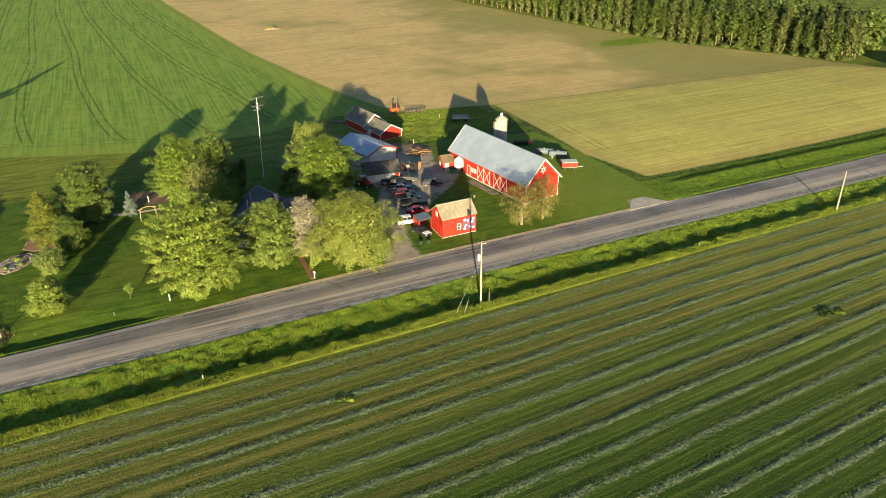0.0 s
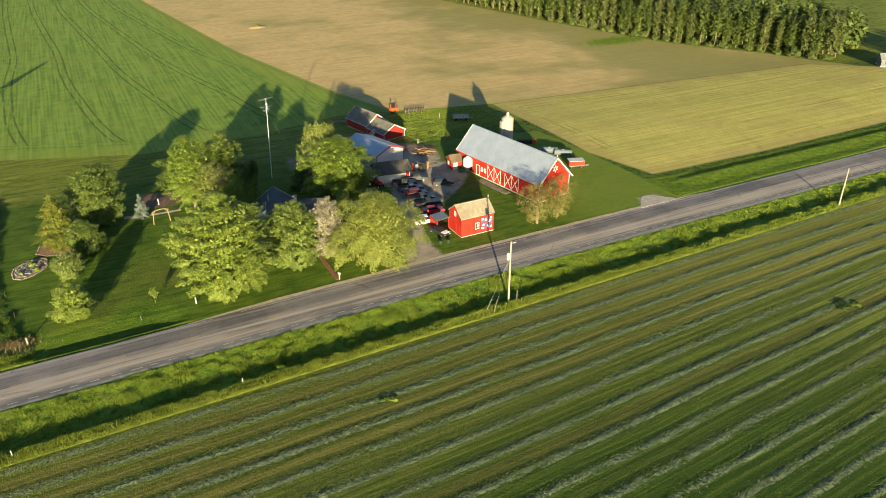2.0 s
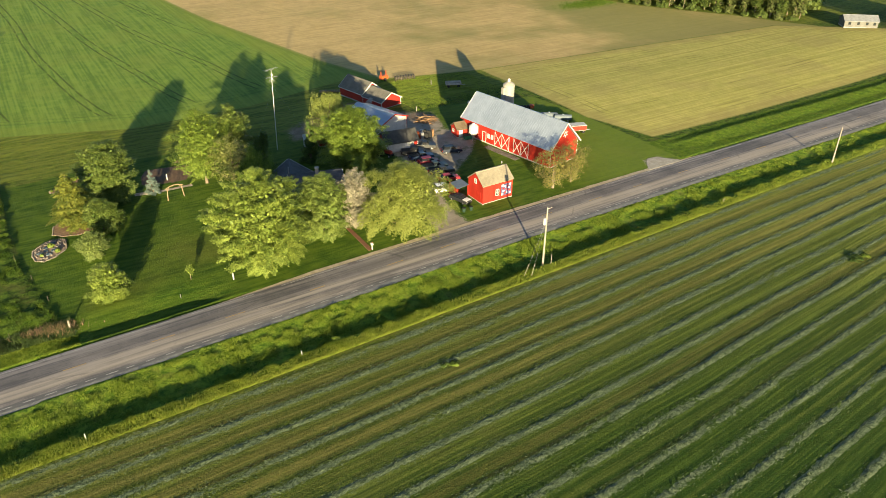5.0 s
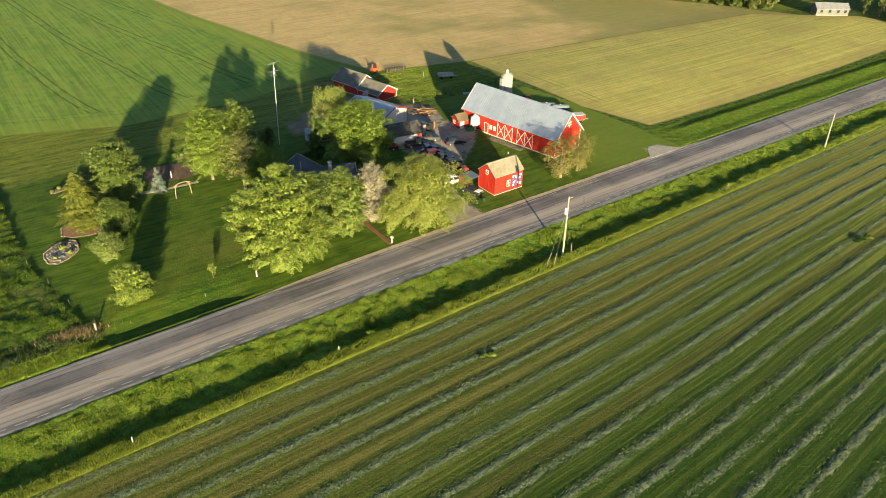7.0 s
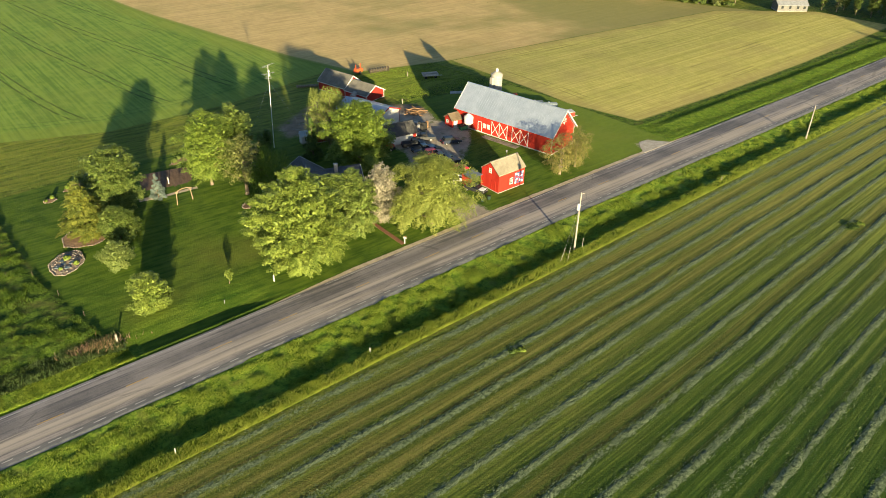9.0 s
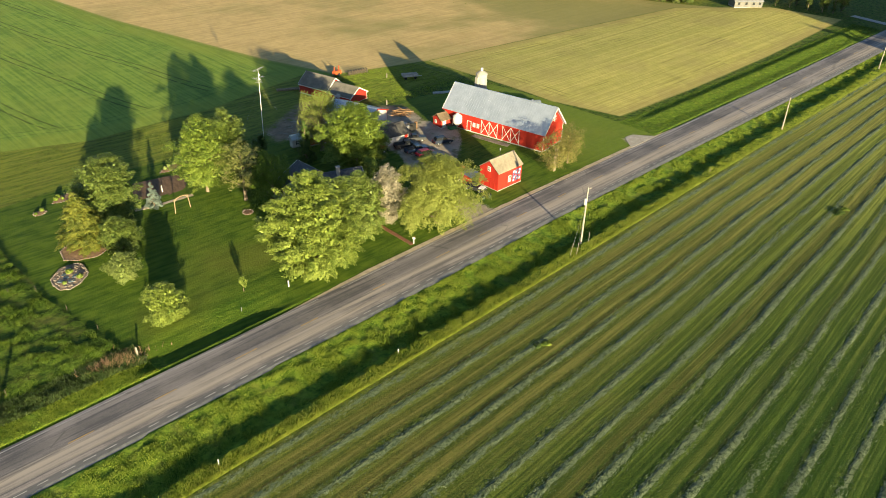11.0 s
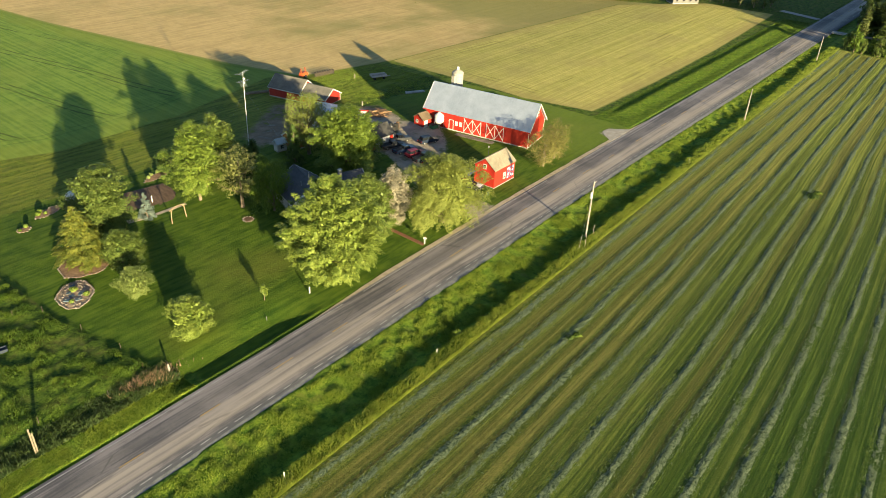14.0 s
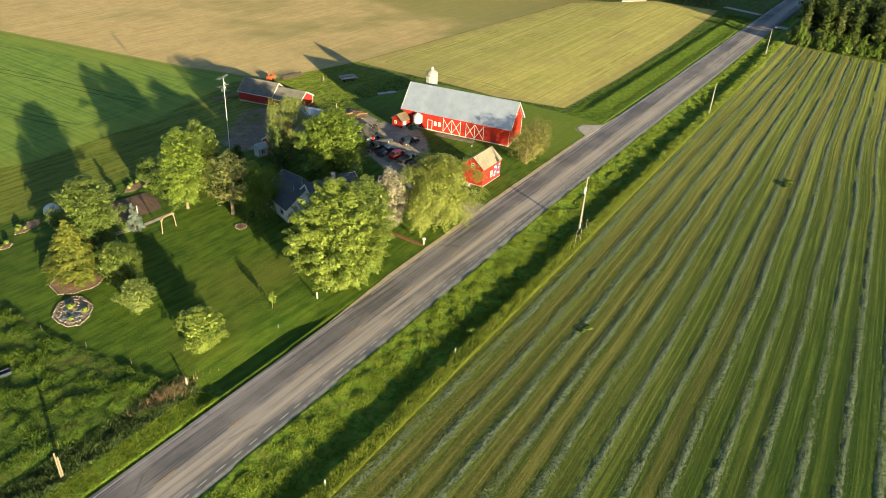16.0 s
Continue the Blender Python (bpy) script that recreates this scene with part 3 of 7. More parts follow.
def build_road():
    m = Tree("worn_asphalt")
    y = m.attr("across")
    track = m.noise(1.0, 4, 0.72, m.map((0.035, 1.5, 1)))
    patch, fine = m.noise(0.10, 4, 0.65), m.noise(7, 4, 0.75)
    streak = m.noise(1.0, 3, 0.6, m.map((0.012, 0.5, 1)))
    f = m.math("ADD", m.math("MULTIPLY", track, 0.55), m.math("ADD", m.math("MULTIPLY", patch, 0.30), m.math("MULTIPLY", fine, 0.15)))
    col = m.mix(m.ramp(f, 0.42, 0.57), (0.112, 0.106, 0.112), (0.300, 0.268, 0.258))
    # paler worn middle of the south lane, darker northern lane
    pale = m.math("MULTIPLY", m.ramp(m.math("ABSOLUTE", m.math("ADD", y, 1.6)), 2.0, 0.6), m.ramp(streak, 0.35, 0.6))
    col = m.mix(m.math("MULTIPLY", pale, 0.75), col, (0.41, 0.355, 0.30))
    oil = m.math("MULTIPLY", m.ramp(m.math("ABSOLUTE", m.math("SUBTRACT", y, 1.5)), 1.6, 0.3), m.ramp(track, 0.42, 0.6))
    col = m.mix(m.math("MULTIPLY", oil, 0.6), col, (0.085, 0.08, 0.078))
    edge = m.ramp(m.math("ABSOLUTE", m.math("ADD", y, 4.0)), 0.7, 0.2)
    col = m.mix(m.math("MULTIPLY", edge, 0.7), col, (0.115, 0.118, 0.125))
    # tar-filled cracks
    cr = m.t.nodes.new("ShaderNodeTexVoronoi")
    cr.feature = "DISTANCE_TO_EDGE"
    cr.inputs["Scale"].default_value = 1.0
    m.t.links.new(m.map((0.05, 0.33, 1)), cr.inputs["Vector"])
    crack = m.math("MULTIPLY", m.ramp(cr.outputs["Distance"], 0.014, 0.004), m.ramp(patch, 0.42, 0.55))
    col = m.mix(m.math("MULTIPLY", crack, 0.4), col, (0.07, 0.068, 0.066))
    m.bump(fine, 0.012)
    asphalt = m.out(Base_Color=col, Roughness=0.8, Specular_IOR_Level=0.3)
    xs = list(axis(-200, 260, 3.0, 1500))
    prof = [(-4.55, -0.25), (-4.45, 0.0), (-2.2, 0.06), (0, 0.10), (2.2, 0.06), (4.35, 0.0), (4.45, -0.25)]
    bm = bmesh.new()
    lay = bm.verts.layers.float.new("across")
    rows = []
    for x in xs:
        r = []
        for y_, z in prof:
            v = bm.verts.new((x, 13.4 + float(road_shift(x)) + y_, z))
            v[lay] = y_
            r.append(v)
        rows.append(r)
    for a, b in zip(rows, rows[1:]):
        for k in range(len(prof) - 1):
            bm.faces.new((a[k], b[k], b[k + 1], a[k + 1]))
    tagged(part("road", bm, asphalt), "worn grey two-lane asphalt country road with tar patches", "road", kind="structure")
    line_w = surface("worn_white_line", (0.27, 0.265, 0.26), (0.52, 0.51, 0.49), 1.2, 0.7, fine=14)
    line_y = surface("worn_yellow_line", (0.34, 0.24, 0.10), (0.55, 0.36, 0.10), 1.2, 0.7, fine=14)
    sand = surface("tan_gravel", (0.34, 0.28, 0.19), (0.56, 0.47, 0.33), 1.2, 0.95, fine=9, bump=0.05)
    grit = surface("blue_grey_grit", (0.10, 0.105, 0.115), (0.19, 0.195, 0.20), 1.2, 0.95, fine=9, bump=0.05)
    ribbon("road_line", 3.82, 3.95, 0.022, line_w, "worn white edge line along the road", -200, -28, gap=(14, 0.6))
    ribbon("road_line", 3.82, 3.95, 0.022, line_w, "worn white edge line along the road", -28, 250, gap=(9, 2.5))
    ribbon("road_line", -3.95, -3.82, 0.022, line_w, "broken worn white edge line along the road", -200, 250, gap=(1.5, 1.1), seed=3)
    ribbon("road_line", -0.07, 0.07, 0.103, line_y, "faded yellow centre dashes on the road", -197, 250, gap=(3.2, 9.2), seed=5)
    ribbon("gravel_shoulder", 4.3, 5.2, 0.045, sand, "tan sandy gravel shoulder beside the road", -50, 62, "shoulder", rough=0.05, seed=7, sides=0.0, taper=16)
    ribbon("gravel_shoulder", -4.40, -5.2, 0.02, grit, "blue-grey gravel shoulder beside the road", -200, 250, "shoulder", rough=0.05, seed=8, sides=0.12)


build_road()

# ---- trees ----
LEAF = {
    "maple": leafy("maple_leaf", (0.058, 0.104, 0.012), (0.305, 0.375, 0.074), 0.16),
    "green": leafy("broad_leaf", (0.045, 0.10, 0.011), (0.17, 0.245, 0.032)),
    "willow": leafy("willow_leaf", (0.120, 0.158, 0.028), (0.315, 0.350, 0.084), 0.30),
    "dark": leafy("dark_leaf", (0.028, 0.062, 0.012), (0.10, 0.155, 0.03)),
    "silver": leafy("silver_leaf", (0.20, 0.195, 0.13), (0.47, 0.43, 0.33)),
    "tan": leafy("sparse_tan_leaf", (0.11, 0.135, 0.035), (0.26, 0.27, 0.085)),
    "yew": leafy("golden_needle", (0.045, 0.075, 0.012), (0.250, 0.265, 0.046)),
    "blue": leafy("blue_needle", (0.09, 0.13, 0.11), (0.22, 0.28, 0.25)),
    "olive": leafy("olive_leaf", (0.045, 0.086, 0.016), (0.205, 0.262, 0.058)),
    "fresh": leafy("fresh_leaf", (0.058, 0.110, 0.013), (0.245, 0.320, 0.052)),
    "linden": leafy("linden_leaf", (0.070, 0.118, 0.018), (0.265, 0.330, 0.082), 0.18),
    "pale": leafy("pale_leaf", (0.09, 0.14, 0.032), (0.27, 0.325, 0.092)),
    "rust": leafy("rusty_leaf", (0.100, 0.105, 0.028), (0.275, 0.250, 0.075)),
    "grove": leafy("pale_woodland_leaf", (0.045, 0.072, 0.018), (0.190, 0.215, 0.070)),
    "wood": leafy("woodland_leaf", (0.030, 0.060, 0.012), (0.150, 0.195, 0.045)),
}


def crown_leaves(rng, h, r, low, n, size, shape="round", lobes=26, flat=0.5, spray=0.0):
    """Leaf quads in uneven clumps through a crown: its top at h, its widest radius r, its lowest leaves at low."""
    mid, half = (h + low) / 2, (h - low) / 2
    # clump centres, most of them near an uneven shell
    d = rng.normal(size=(lobes, 3))
    d /= np.linalg.norm(d, axis=1)[:, None]
    rad = np.where(rng.uniform(0, 1, lobes) < 0.72, rng.uniform(0.66, 0.86, lobes), rng.uniform(0.25, 0.66, lobes))
    for k in range(9):
        a = rng.normal(size=3)
        a /= np.linalg.norm(a)
        rad = rad * (1 + rng.uniform(-0.22, 0.20) * np.clip(d @ a, 0, 1) ** 4)
    c = d * rad[:, None]
    if shape == "cone":
        k = rng.uniform(0, 1, lobes) ** 1.4
        a = rng.uniform(0, 2 * math.pi, lobes)
        e = (1 - k) ** 0.85 * rng.uniform(0.35, 0.95, lobes)
        c = np.stack([np.cos(a) * e, np.sin(a) * e, 2 * k - 1], 1)
    if shape == "egg":
        c[:, 2] = 2 * ((np.clip(c[:, 2], -1, 1) + 1) / 2) ** 1.35 - 1
        s = 1 - 0.30 * np.clip(c[:, 2], -1, 1)
        c[:, :2] *= s[:, None] * 0.85
    cs = rng.uniform(0.24, 0.46, lobes) * (30 / lobes) ** 0.40
    if shape == "cone":
        cs *= (0.45 + 0.55 * (1 - (c[:, 2] + 1) / 2)) * 1.45
    pick = rng.choice(lobes, n, p=cs ** 2 / (cs ** 2).sum())
    o = rng.normal(size=(n, 3))
    o /= np.linalg.norm(o, axis=1)[:, None]
    o *= (rng.uniform(0.05, 1, n) ** 0.5)[:, None]
    q = o.copy()
    # every clump reaches outwards, those of conifers flat, the others rising
    out = c * np.array([1, 1, 0.35 if shape == "cone" else 0.8]) + rng.normal(0, 0.12, c.shape)
    if shape not in ("cone", "weep"):
        out[:, 2] += rng.uniform(0.05, 0.5, lobes)
    out /= np.linalg.norm(out, axis=1)[:, None] + 1e-6
    out = out[pick]
    along = (q * out).sum(1)[:, None] * out
    if shape == "cone":
        q = (q - along) * 0.75 + along * (1.0 + spray)
        q[:, 2] *= 0.42
        q[:, 2] -= 0.25 * np.clip((along * out).sum(1), 0, 2) ** 2
    else:
        q = (q - along) * (0.85 - 0.25 * spray) + along * (1.0 + 0.7 * spray)
    p = c[pick] + q * cs[pick][:, None]
    stray = rng.uniform(0, 1, n) < 0.04
    p[stray] *= rng.uniform(0.95, 1.10, (int(stray.sum()), 1))
    if shape == "weep":
        hang = rng.uniform(0, 1, n) ** 1.5 * 0.55 * np.hypot(p[:, 0], p[:, 1])
        p[:, 2] -= hang
        p[:, 2] = np.maximum(p[:, 2], -1.05)
    P = np.stack([p[:, 0] * r, p[:, 1] * r, mid + p[:, 2] * half], 1)
    # leaf directions: out and somewhat flat, or hanging
    nor = 0.7 * o + 0.5 * out + rng.normal(0, 0.42, (n, 3))
    nor[:, 2] += flat
    nor /= np.linalg.norm(nor, axis=1)[:, None]
    t = np.cross(nor, rng.normal(size=(n, 3)))
    t /= np.linalg.norm(t, axis=1)[:, None] + 1e-9
    b = np.cross(nor, t)
    ln = size * rng.uniform(0.6, 1.35, n)
    wd = ln * rng.uniform(0.45, 0.75, n)
    if shape == "weep":
        t = t * 0.5 + np.array([0, 0, -0.8])
        wd = ln * 0.35
    A, B = t * ln[:, None] * 0.5, b * wd[:, None] * 0.5
    quads = np.stack([P - A, P + B * 0.9 - A * 0.1, P + A, P - B * 0.9 - A * 0.1], 1)
    return quads, np.stack([c[:, 0] * r, c[:, 1] * r, mid + c[:, 2] * half], 1)


def outline_at(k, shape):
    """The crown's radius at the height k, from 0 at its foot to 1 at its top."""
    k = np.clip(k, 0, 1)
    if shape == "cone":
        return (1 - k) ** 0.78 * np.clip(k * 9, 0.6, 1)
    peak = {"egg": 0.42, "dome": 0.34, "round": 0.48, "low": 0.28}[shape]
    d = np.where(k < peak, (peak - k) / peak * (0.90 if shape != "low" else 0.8), (k - peak) / (1 - peak))
    return np.sqrt(np.clip(1 - d ** (2.0 if shape != "egg" else 1.75), 0.02, 1))


def spray_leaves(rng, h, r, low, n, size, shape, sprays, long, thick=0.30, rise=0.25, droop=0.15, gaps=0.2, narrow=0.55):
    """Leaves in separate sprays, each a flat pointed bunch that reaches out of the crown, with dark gaps between."""
    k = rng.uniform(0, 1, 12 * sprays)
    k = k[rng.uniform(0, 1, len(k)) < outline_at(k, shape) * 0.92 + 0.08][:sprays]
    sprays = len(k)
    if shape == "cone":
        k = np.clip((np.floor(k * 9) + rng.uniform(0.36, 0.64, sprays)) / 9, 0, 1)
    a = rng.uniform(0, 2 * math.pi, sprays)
    bulge = np.ones(sprays)
    for m_ in range(2, 8):
        bulge += gaps / m_ ** 0.4 * 0.55 * np.cos(m_ * a + rng.uniform(0, 6.28) + k * rng.uniform(-7, 7))
    deep = np.where(rng.uniform(0, 1, sprays) < 0.75, rng.uniform(0.86, 1.03, sprays), rng.uniform(0.4, 0.8, sprays))
    L = long * rng.uniform(0.65, 1.25, sprays) * (np.clip(1.1 - 0.6 * k, 0.4, 1) if shape == "cone" else 1)
    rad = np.maximum(outline_at(k, shape) * bulge * deep * r - (0.2 if shape == "cone" else 0.45) * L, 0.05 * r)
    c = np.stack([rad * np.cos(a), rad * np.sin(a), low + (h - low) * np.clip(k * 1.0, 0, 1) - 0.25 * L * (k > 0.8)], 1)
    out = np.stack([np.cos(a), np.sin(a), rise + (0 if shape == "cone" else 1.5) * (k - 0.42) + rng.normal(0, 0.05 if shape == "cone" else 0.14, sprays)], 1)
    out += rng.normal(0, 0.22, out.shape) * np.array([1, 1, 0.3])
    out /= np.linalg.norm(out, axis=1)[:, None]
    side = np.cross(out, [0, 0, 1.0]) + 1e-6
    side /= np.linalg.norm(side, axis=1)[:, None]
    up = np.cross(side, out)
    pick = rng.choice(sprays, n, p=L ** 2 / (L ** 2).sum())
    o = rng.normal(size=(n, 3))
    o /= np.linalg.norm(o, axis=1)[:, None]
    o *= (rng.uniform(0.02, 1, n) ** 0.42)[:, None]
    l_ = L[pick]
    taper = np.clip(0.95 - 0.45 * o[:, 0], 0.3, 1.3)
    P = c[pick] + out[pick] * (o[:, 0] * l_ * 0.55)[:, None] + side[pick] * (o[:, 1] * l_ * narrow * taper)[:, None] + up[pick] * (o[:, 2] * l_ * thick * taper)[:, None]
    P[:, 2] -= droop * l_ * np.clip(o[:, 0] + 0.3, 0, 2) ** 2
    core = np.arange(n) < n // 9
    q = o[core] / (np.linalg.norm(o[core], axis=1)[:, None] + 1e-6) * rng.uniform(0, 1, (int(core.sum()), 1)) ** 0.4
    kz = np.clip(0.5 + 0.40 * q[:, 2], 0, 1)
    wide = outline_at(kz, shape) * r * 0.68 / np.sqrt(np.clip(1 - q[:, 2] ** 2, 0.1, 1))
    P[core] = np.stack([q[:, 0] * wide, q[:, 1] * wide, low + (h - low) * kz], 1)
    P[:, 2] = np.maximum(P[:, 2], 0.15)
    nor = up[pick] * 0.7 + out[pick] * 0.6 + 0.45 * o + rng.normal(0, 0.30, (n, 3))
    nor /= np.linalg.norm(nor, axis=1)[:, None]
    t = np.cross(nor, rng.normal(size=(n, 3)))
    t /= np.linalg.norm(t, axis=1)[:, None] + 1e-9
    b = np.cross(nor, t)
    ln = size * rng.uniform(0.6, 1.35, n) * np.where(core, 2.0, 1.0)
    A, B = t * ln[:, None] * 0.5, b * (ln * rng.uniform(0.5, 0.8, n))[:, None] * 0.5
    return np.stack([P - A, P + B * 0.9 - A * 0.1, P + A, P - B * 0.9 - A * 0.1], 1), c


def spray_tree(name, x, y, label, seed, h, r, low, trunk, leaf, n, size, shape, sprays, long, category="tree", stems=1, **kw):
    """A tree whose crown is made of sprays, on a forked trunk with limbs to some of the sprays."""
    rng = np.random.default_rng(seed)
    quads, tips = spray_leaves(rng, h, r, low, n, size, shape, sprays, long, **kw)
    bm = bmesh.new()
    top = low + (h - low) * (0.92 if shape == "cone" else 0.62)
    for s in range(stems):
        lean = Vector((rng.normal(0, 0.3), rng.normal(0, 0.3), 0)) * trunk * (0.5 if stems == 1 else 3)
        tube(bm, [(lean.x * 0.1, lean.y * 0.1, -0.3), (lean.x * 0.3, lean.y * 0.3, 0.4), lean * 0.7 + Vector((0, 0, top * 0.4)), lean * 1.4 + Vector((0, 0, top))], [trunk * 1.5, trunk * 1.05, trunk * 0.75, trunk * 0.2], 9)
    for c in tips[:: max(1, len(tips) // 18)] if shape != "cone" else ():
        c = Vector(c) * 0.85
        s = Vector((0, 0, min(max(low * 0.9 + 0.3, c.z - 0.7 * math.hypot(c.x, c.y) - 0.05 * h), top * 0.95)))
        mid = s.lerp(c, 0.5) + Vector((rng.normal(0, 0.03) * h, rng.normal(0, 0.03) * h, -0.03 * h))
        tube(bm, [s, mid, c], [trunk * 0.30, trunk * 0.14, trunk * 0.03], 6, False)
    wood = bpy.data.meshes.new("trunk")
    bm.to_mesh(wood)
    bm.free()
    wood.materials.append(BARK)
    return plant(name, x, y, (wood, quads_mesh("crown", quads, LEAF[leaf])), label, category)


def tree_meshes(seed, h, r, low, trunk, leaf, n, size, shape="round", lobes=26, flat=0.5, stems=1, spray=0.0):
    rng = np.random.default_rng(seed)
    quads, clumps = crown_leaves(rng, h, r, low, n, size, shape, lobes, flat, spray)
    crown = quads_mesh("crown", quads, leaf)
    bm = bmesh.new()
    top = low + (h - low) * (0.9 if shape == "cone" else 0.55)
    fork = Vector((0, 0, low + (top - low) * 0.25))
    for s in range(stems):
        lean = Vector((rng.normal(0, 0.12) * (1 if stems == 1 else 3) * trunk * 3, rng.normal(0, 0.12) * (1 if stems == 1 else 3) * trunk * 3, 0))
        tube(bm, [(0, 0, -0.2), (lean.x * 0.2, lean.y * 0.2, 0.35), fork * 0.6 + lean * 0.5, fork + lean, Vector((lean.x * 1.5, lean.y * 1.5, top))], [trunk * 1.5, trunk * 1.08, trunk * 0.9, trunk * 0.72, trunk * 0.25], 9)
    for c in clumps[: min(len(clumps), 26)]:
        c = Vector(c)
        s = Vector((0, 0, min(max(low * 0.9, c.z - 0.6 * math.hypot(c.x, c.y) - 0.1 * h), top * 0.98)))
        mid = s.lerp(c, 0.55) + Vector((0, 0, -0.04 * h if shape != "weep" else 0.05 * h))
        tube(bm, [s, mid, c], [trunk * 0.38, trunk * 0.22, trunk * 0.07], 5, False)
    wood = bpy.data.meshes.new("trunk")
    bm.to_mesh(wood)
    bm.free()
    wood.materials.append(BARK)
    return wood, crown


def plant(name, x, y, meshes, label, category="tree", group="", turn=0.0, scale=1.0, sink=0.0):
    z = float(land(x, y))
    t = thing(name, Matrix.LocRotScale((x, y, z - sink), Euler((0, 0, turn)), (scale,) * 3), label, category, group)
    for nm, mesh in zip(("trunk", "crown"), meshes):
        new(nm, mesh).parent = t
    return t


def tree(name, x, y, label, seed, h, r, low, trunk, leaf, n, size, shape="round", lobes=26, flat=0.5, stems=1, category="tree", spray=0.0):
    return plant(name, x, y, tree_meshes(seed, h, r, low, trunk, LEAF[leaf], n, size, shape, lobes, flat, stems, spray), label, category)


spray_tree("maple_tree", -39.7, 23.3, "tall broad yellow-green maple on the lawn by the road", 1, 18.2, 8.5, 0.8, 0.40, "maple", 98000, 0.30, "egg", 360, 2.9, stems=3, gaps=0.22, thick=0.19, rise=0.5, narrow=0.36)
spray_tree("linden_tree", -27.2, 28.6, "round mid-green tree in front of the house", 2, 12.4, 5.9, 0.2, 0.3, "linden", 44000, 0.27, "dome", 300, 1.9, gaps=0.14, thick=0.26, rise=0.45, narrow=0.42)
spray_tree("silver_tree", -21.3, 28.0, "pale silver-leaved tree beside the path", 3, 12.2, 4.2, 0.5, 0.2, "silver", 22000, 0.22, "egg", 150, 1.9, gaps=0.28, thick=0.3, rise=0.5, narrow=0.4)
spray_tree("willow_tree", -13.6, 22.4, "spreading yellow-green willow with a forked pale trunk", 4, 14.0, 7.8, 0.6, 0.5, "willow", 52000, 0.26, "dome", 240, 2.7, stems=3, gaps=0.34, thick=0.34, rise=0.1, droop=0.26, narrow=0.46)
spray_tree("ash_tree", -11.0, 50.4, "large rounded bright green shade tree behind the house", 5, 15.0, 8.0, 0.8, 0.5, "fresh", 56000, 0.30, "dome", 260, 2.9, stems=2, gaps=0.25, thick=0.26, rise=0.4, narrow=0.42)
tree("weeping_willow", -10.4, 63.0, "yellow-green weeping willow behind the yard", 6, 13.8, 5.2, 1.0, 0.4, "willow", 22000, 0.34, "weep", 70)
spray_tree("locust_tree", -39.0, 61.3, "tall open-crowned green tree in the back lawn", 7, 16.4, 6.0, 1.6, 0.28, "fresh", 27000, 0.28, "egg", 170, 2.4, gaps=0.32, thick=0.22)
spray_tree("thin_tree", -35.3, 53.2, "half-bare tan tree with a pale trunk", 8, 13.0, 4.8, 3.0, 0.34, "tan", 7600, 0.22, "dome", 110, 1.7, gaps=0.34, thick=0.2)
tree("dark_tree", -32.2, 47.8, "dark drooping green birch beside the house wall", 9, 11.6, 4.0, 0.5, 0.18, "green", 16000, 0.36, "weep", 60)
spray_tree("elm_tree", -56.9, 63.0, "broad olive-green tree over the garden beds", 10, 12.8, 6.0, 0.5, 0.3, "olive", 28000, 0.31, "round", 220, 2.3, gaps=0.28, thick=0.28)
spray_tree("golden_conifer", -64.4, 55.8, "golden-green conifer ringed with pale stones", 11, 11.0, 5.0, 0.1, 0.25, "yew", 42000, 0.21, "cone", 260, 2.0, thick=0.10, rise=0.12, droop=0.2, gaps=0.12, narrow=0.34)
spray_tree("round_bush", -60.6, 50.6, "dense round green bush tree beside the conifer", 12, 6.6, 3.9, 0.1, 0.18, "olive", 20000, 0.25, "dome", 170, 1.5, gaps=0.2, thick=0.3)
spray_tree("small_crabapple", -63.7, 41.7, "small rounded yellow-green tree on the lawn", 13, 5.0, 2.9, 0.4, 0.1, "pale", 10000, 0.20, "dome", 110, 1.25, gaps=0.22, thick=0.28, rise=0.4)
spray_tree("small_maple", -63.5, 27.4, "small bright yellow-green tree on the lawn", 14, 6.4, 3.6, 0.2, 0.12, "maple", 16000, 0.22, "dome", 140, 1.7, gaps=0.2, thick=0.22, rise=0.45)
tree("sapling", -51.6, 26.3, "staked young sapling in the lawn", 15, 3.0, 0.75, 1.0, 0.04, "maple", 600, 0.2, "egg", 12)
tree("blue_spruce", -49.4, 62.3, "small blue-grey spruce beside the garden", 16, 5.0, 1.6, 0.1, 0.1, "blue", 6000, 0.2, "cone", 80)
spray_tree("ornamental_tree", 20.2, 22.3, "half-leafed reddish-tan tree in front of the barn", 17, 9.4, 4.6, 1.0, 0.2, "rust", 6800, 0.22, "round", 130, 1.7, stems=2, gaps=0.3, thick=0.3)
spray_tree("ornamental_tree", 25.4, 22.8, "half-leafed reddish-tan tree in front of the barn", 18, 9.6, 3.8, 1.2, 0.16, "rust", 5200, 0.22, "round", 100, 1.7, gaps=0.3, thick=0.3)
tree("dark_spruce", -16.3, 60.5, "dark spruce beside the small sheds", 19, 9.0, 2.2, 0.2, 0.2, "dark", 6500, 0.36, "cone", 60)
spray_tree("cedar_tree", -31.5, 66, "dark olive cedar behind the back lawn", 21, 14.6, 4.6, 0.4, 0.28, "olive", 16000, 0.38, "egg", 120, 2.2, gaps=0.2)
tree("cedar_tree", -27.0, 61, "dark cedar beside the antenna mast", 22, 9.5, 2.6, 0.3, 0.22, "dark", 6500, 0.40, "egg", 26)
tree("roadside_tree", -103, 132, "tall pointed spruce at the edge of the crop field", 23, 17, 4.2, 0.5, 0.35, "dark", 6000, 0.6, "cone", 90)
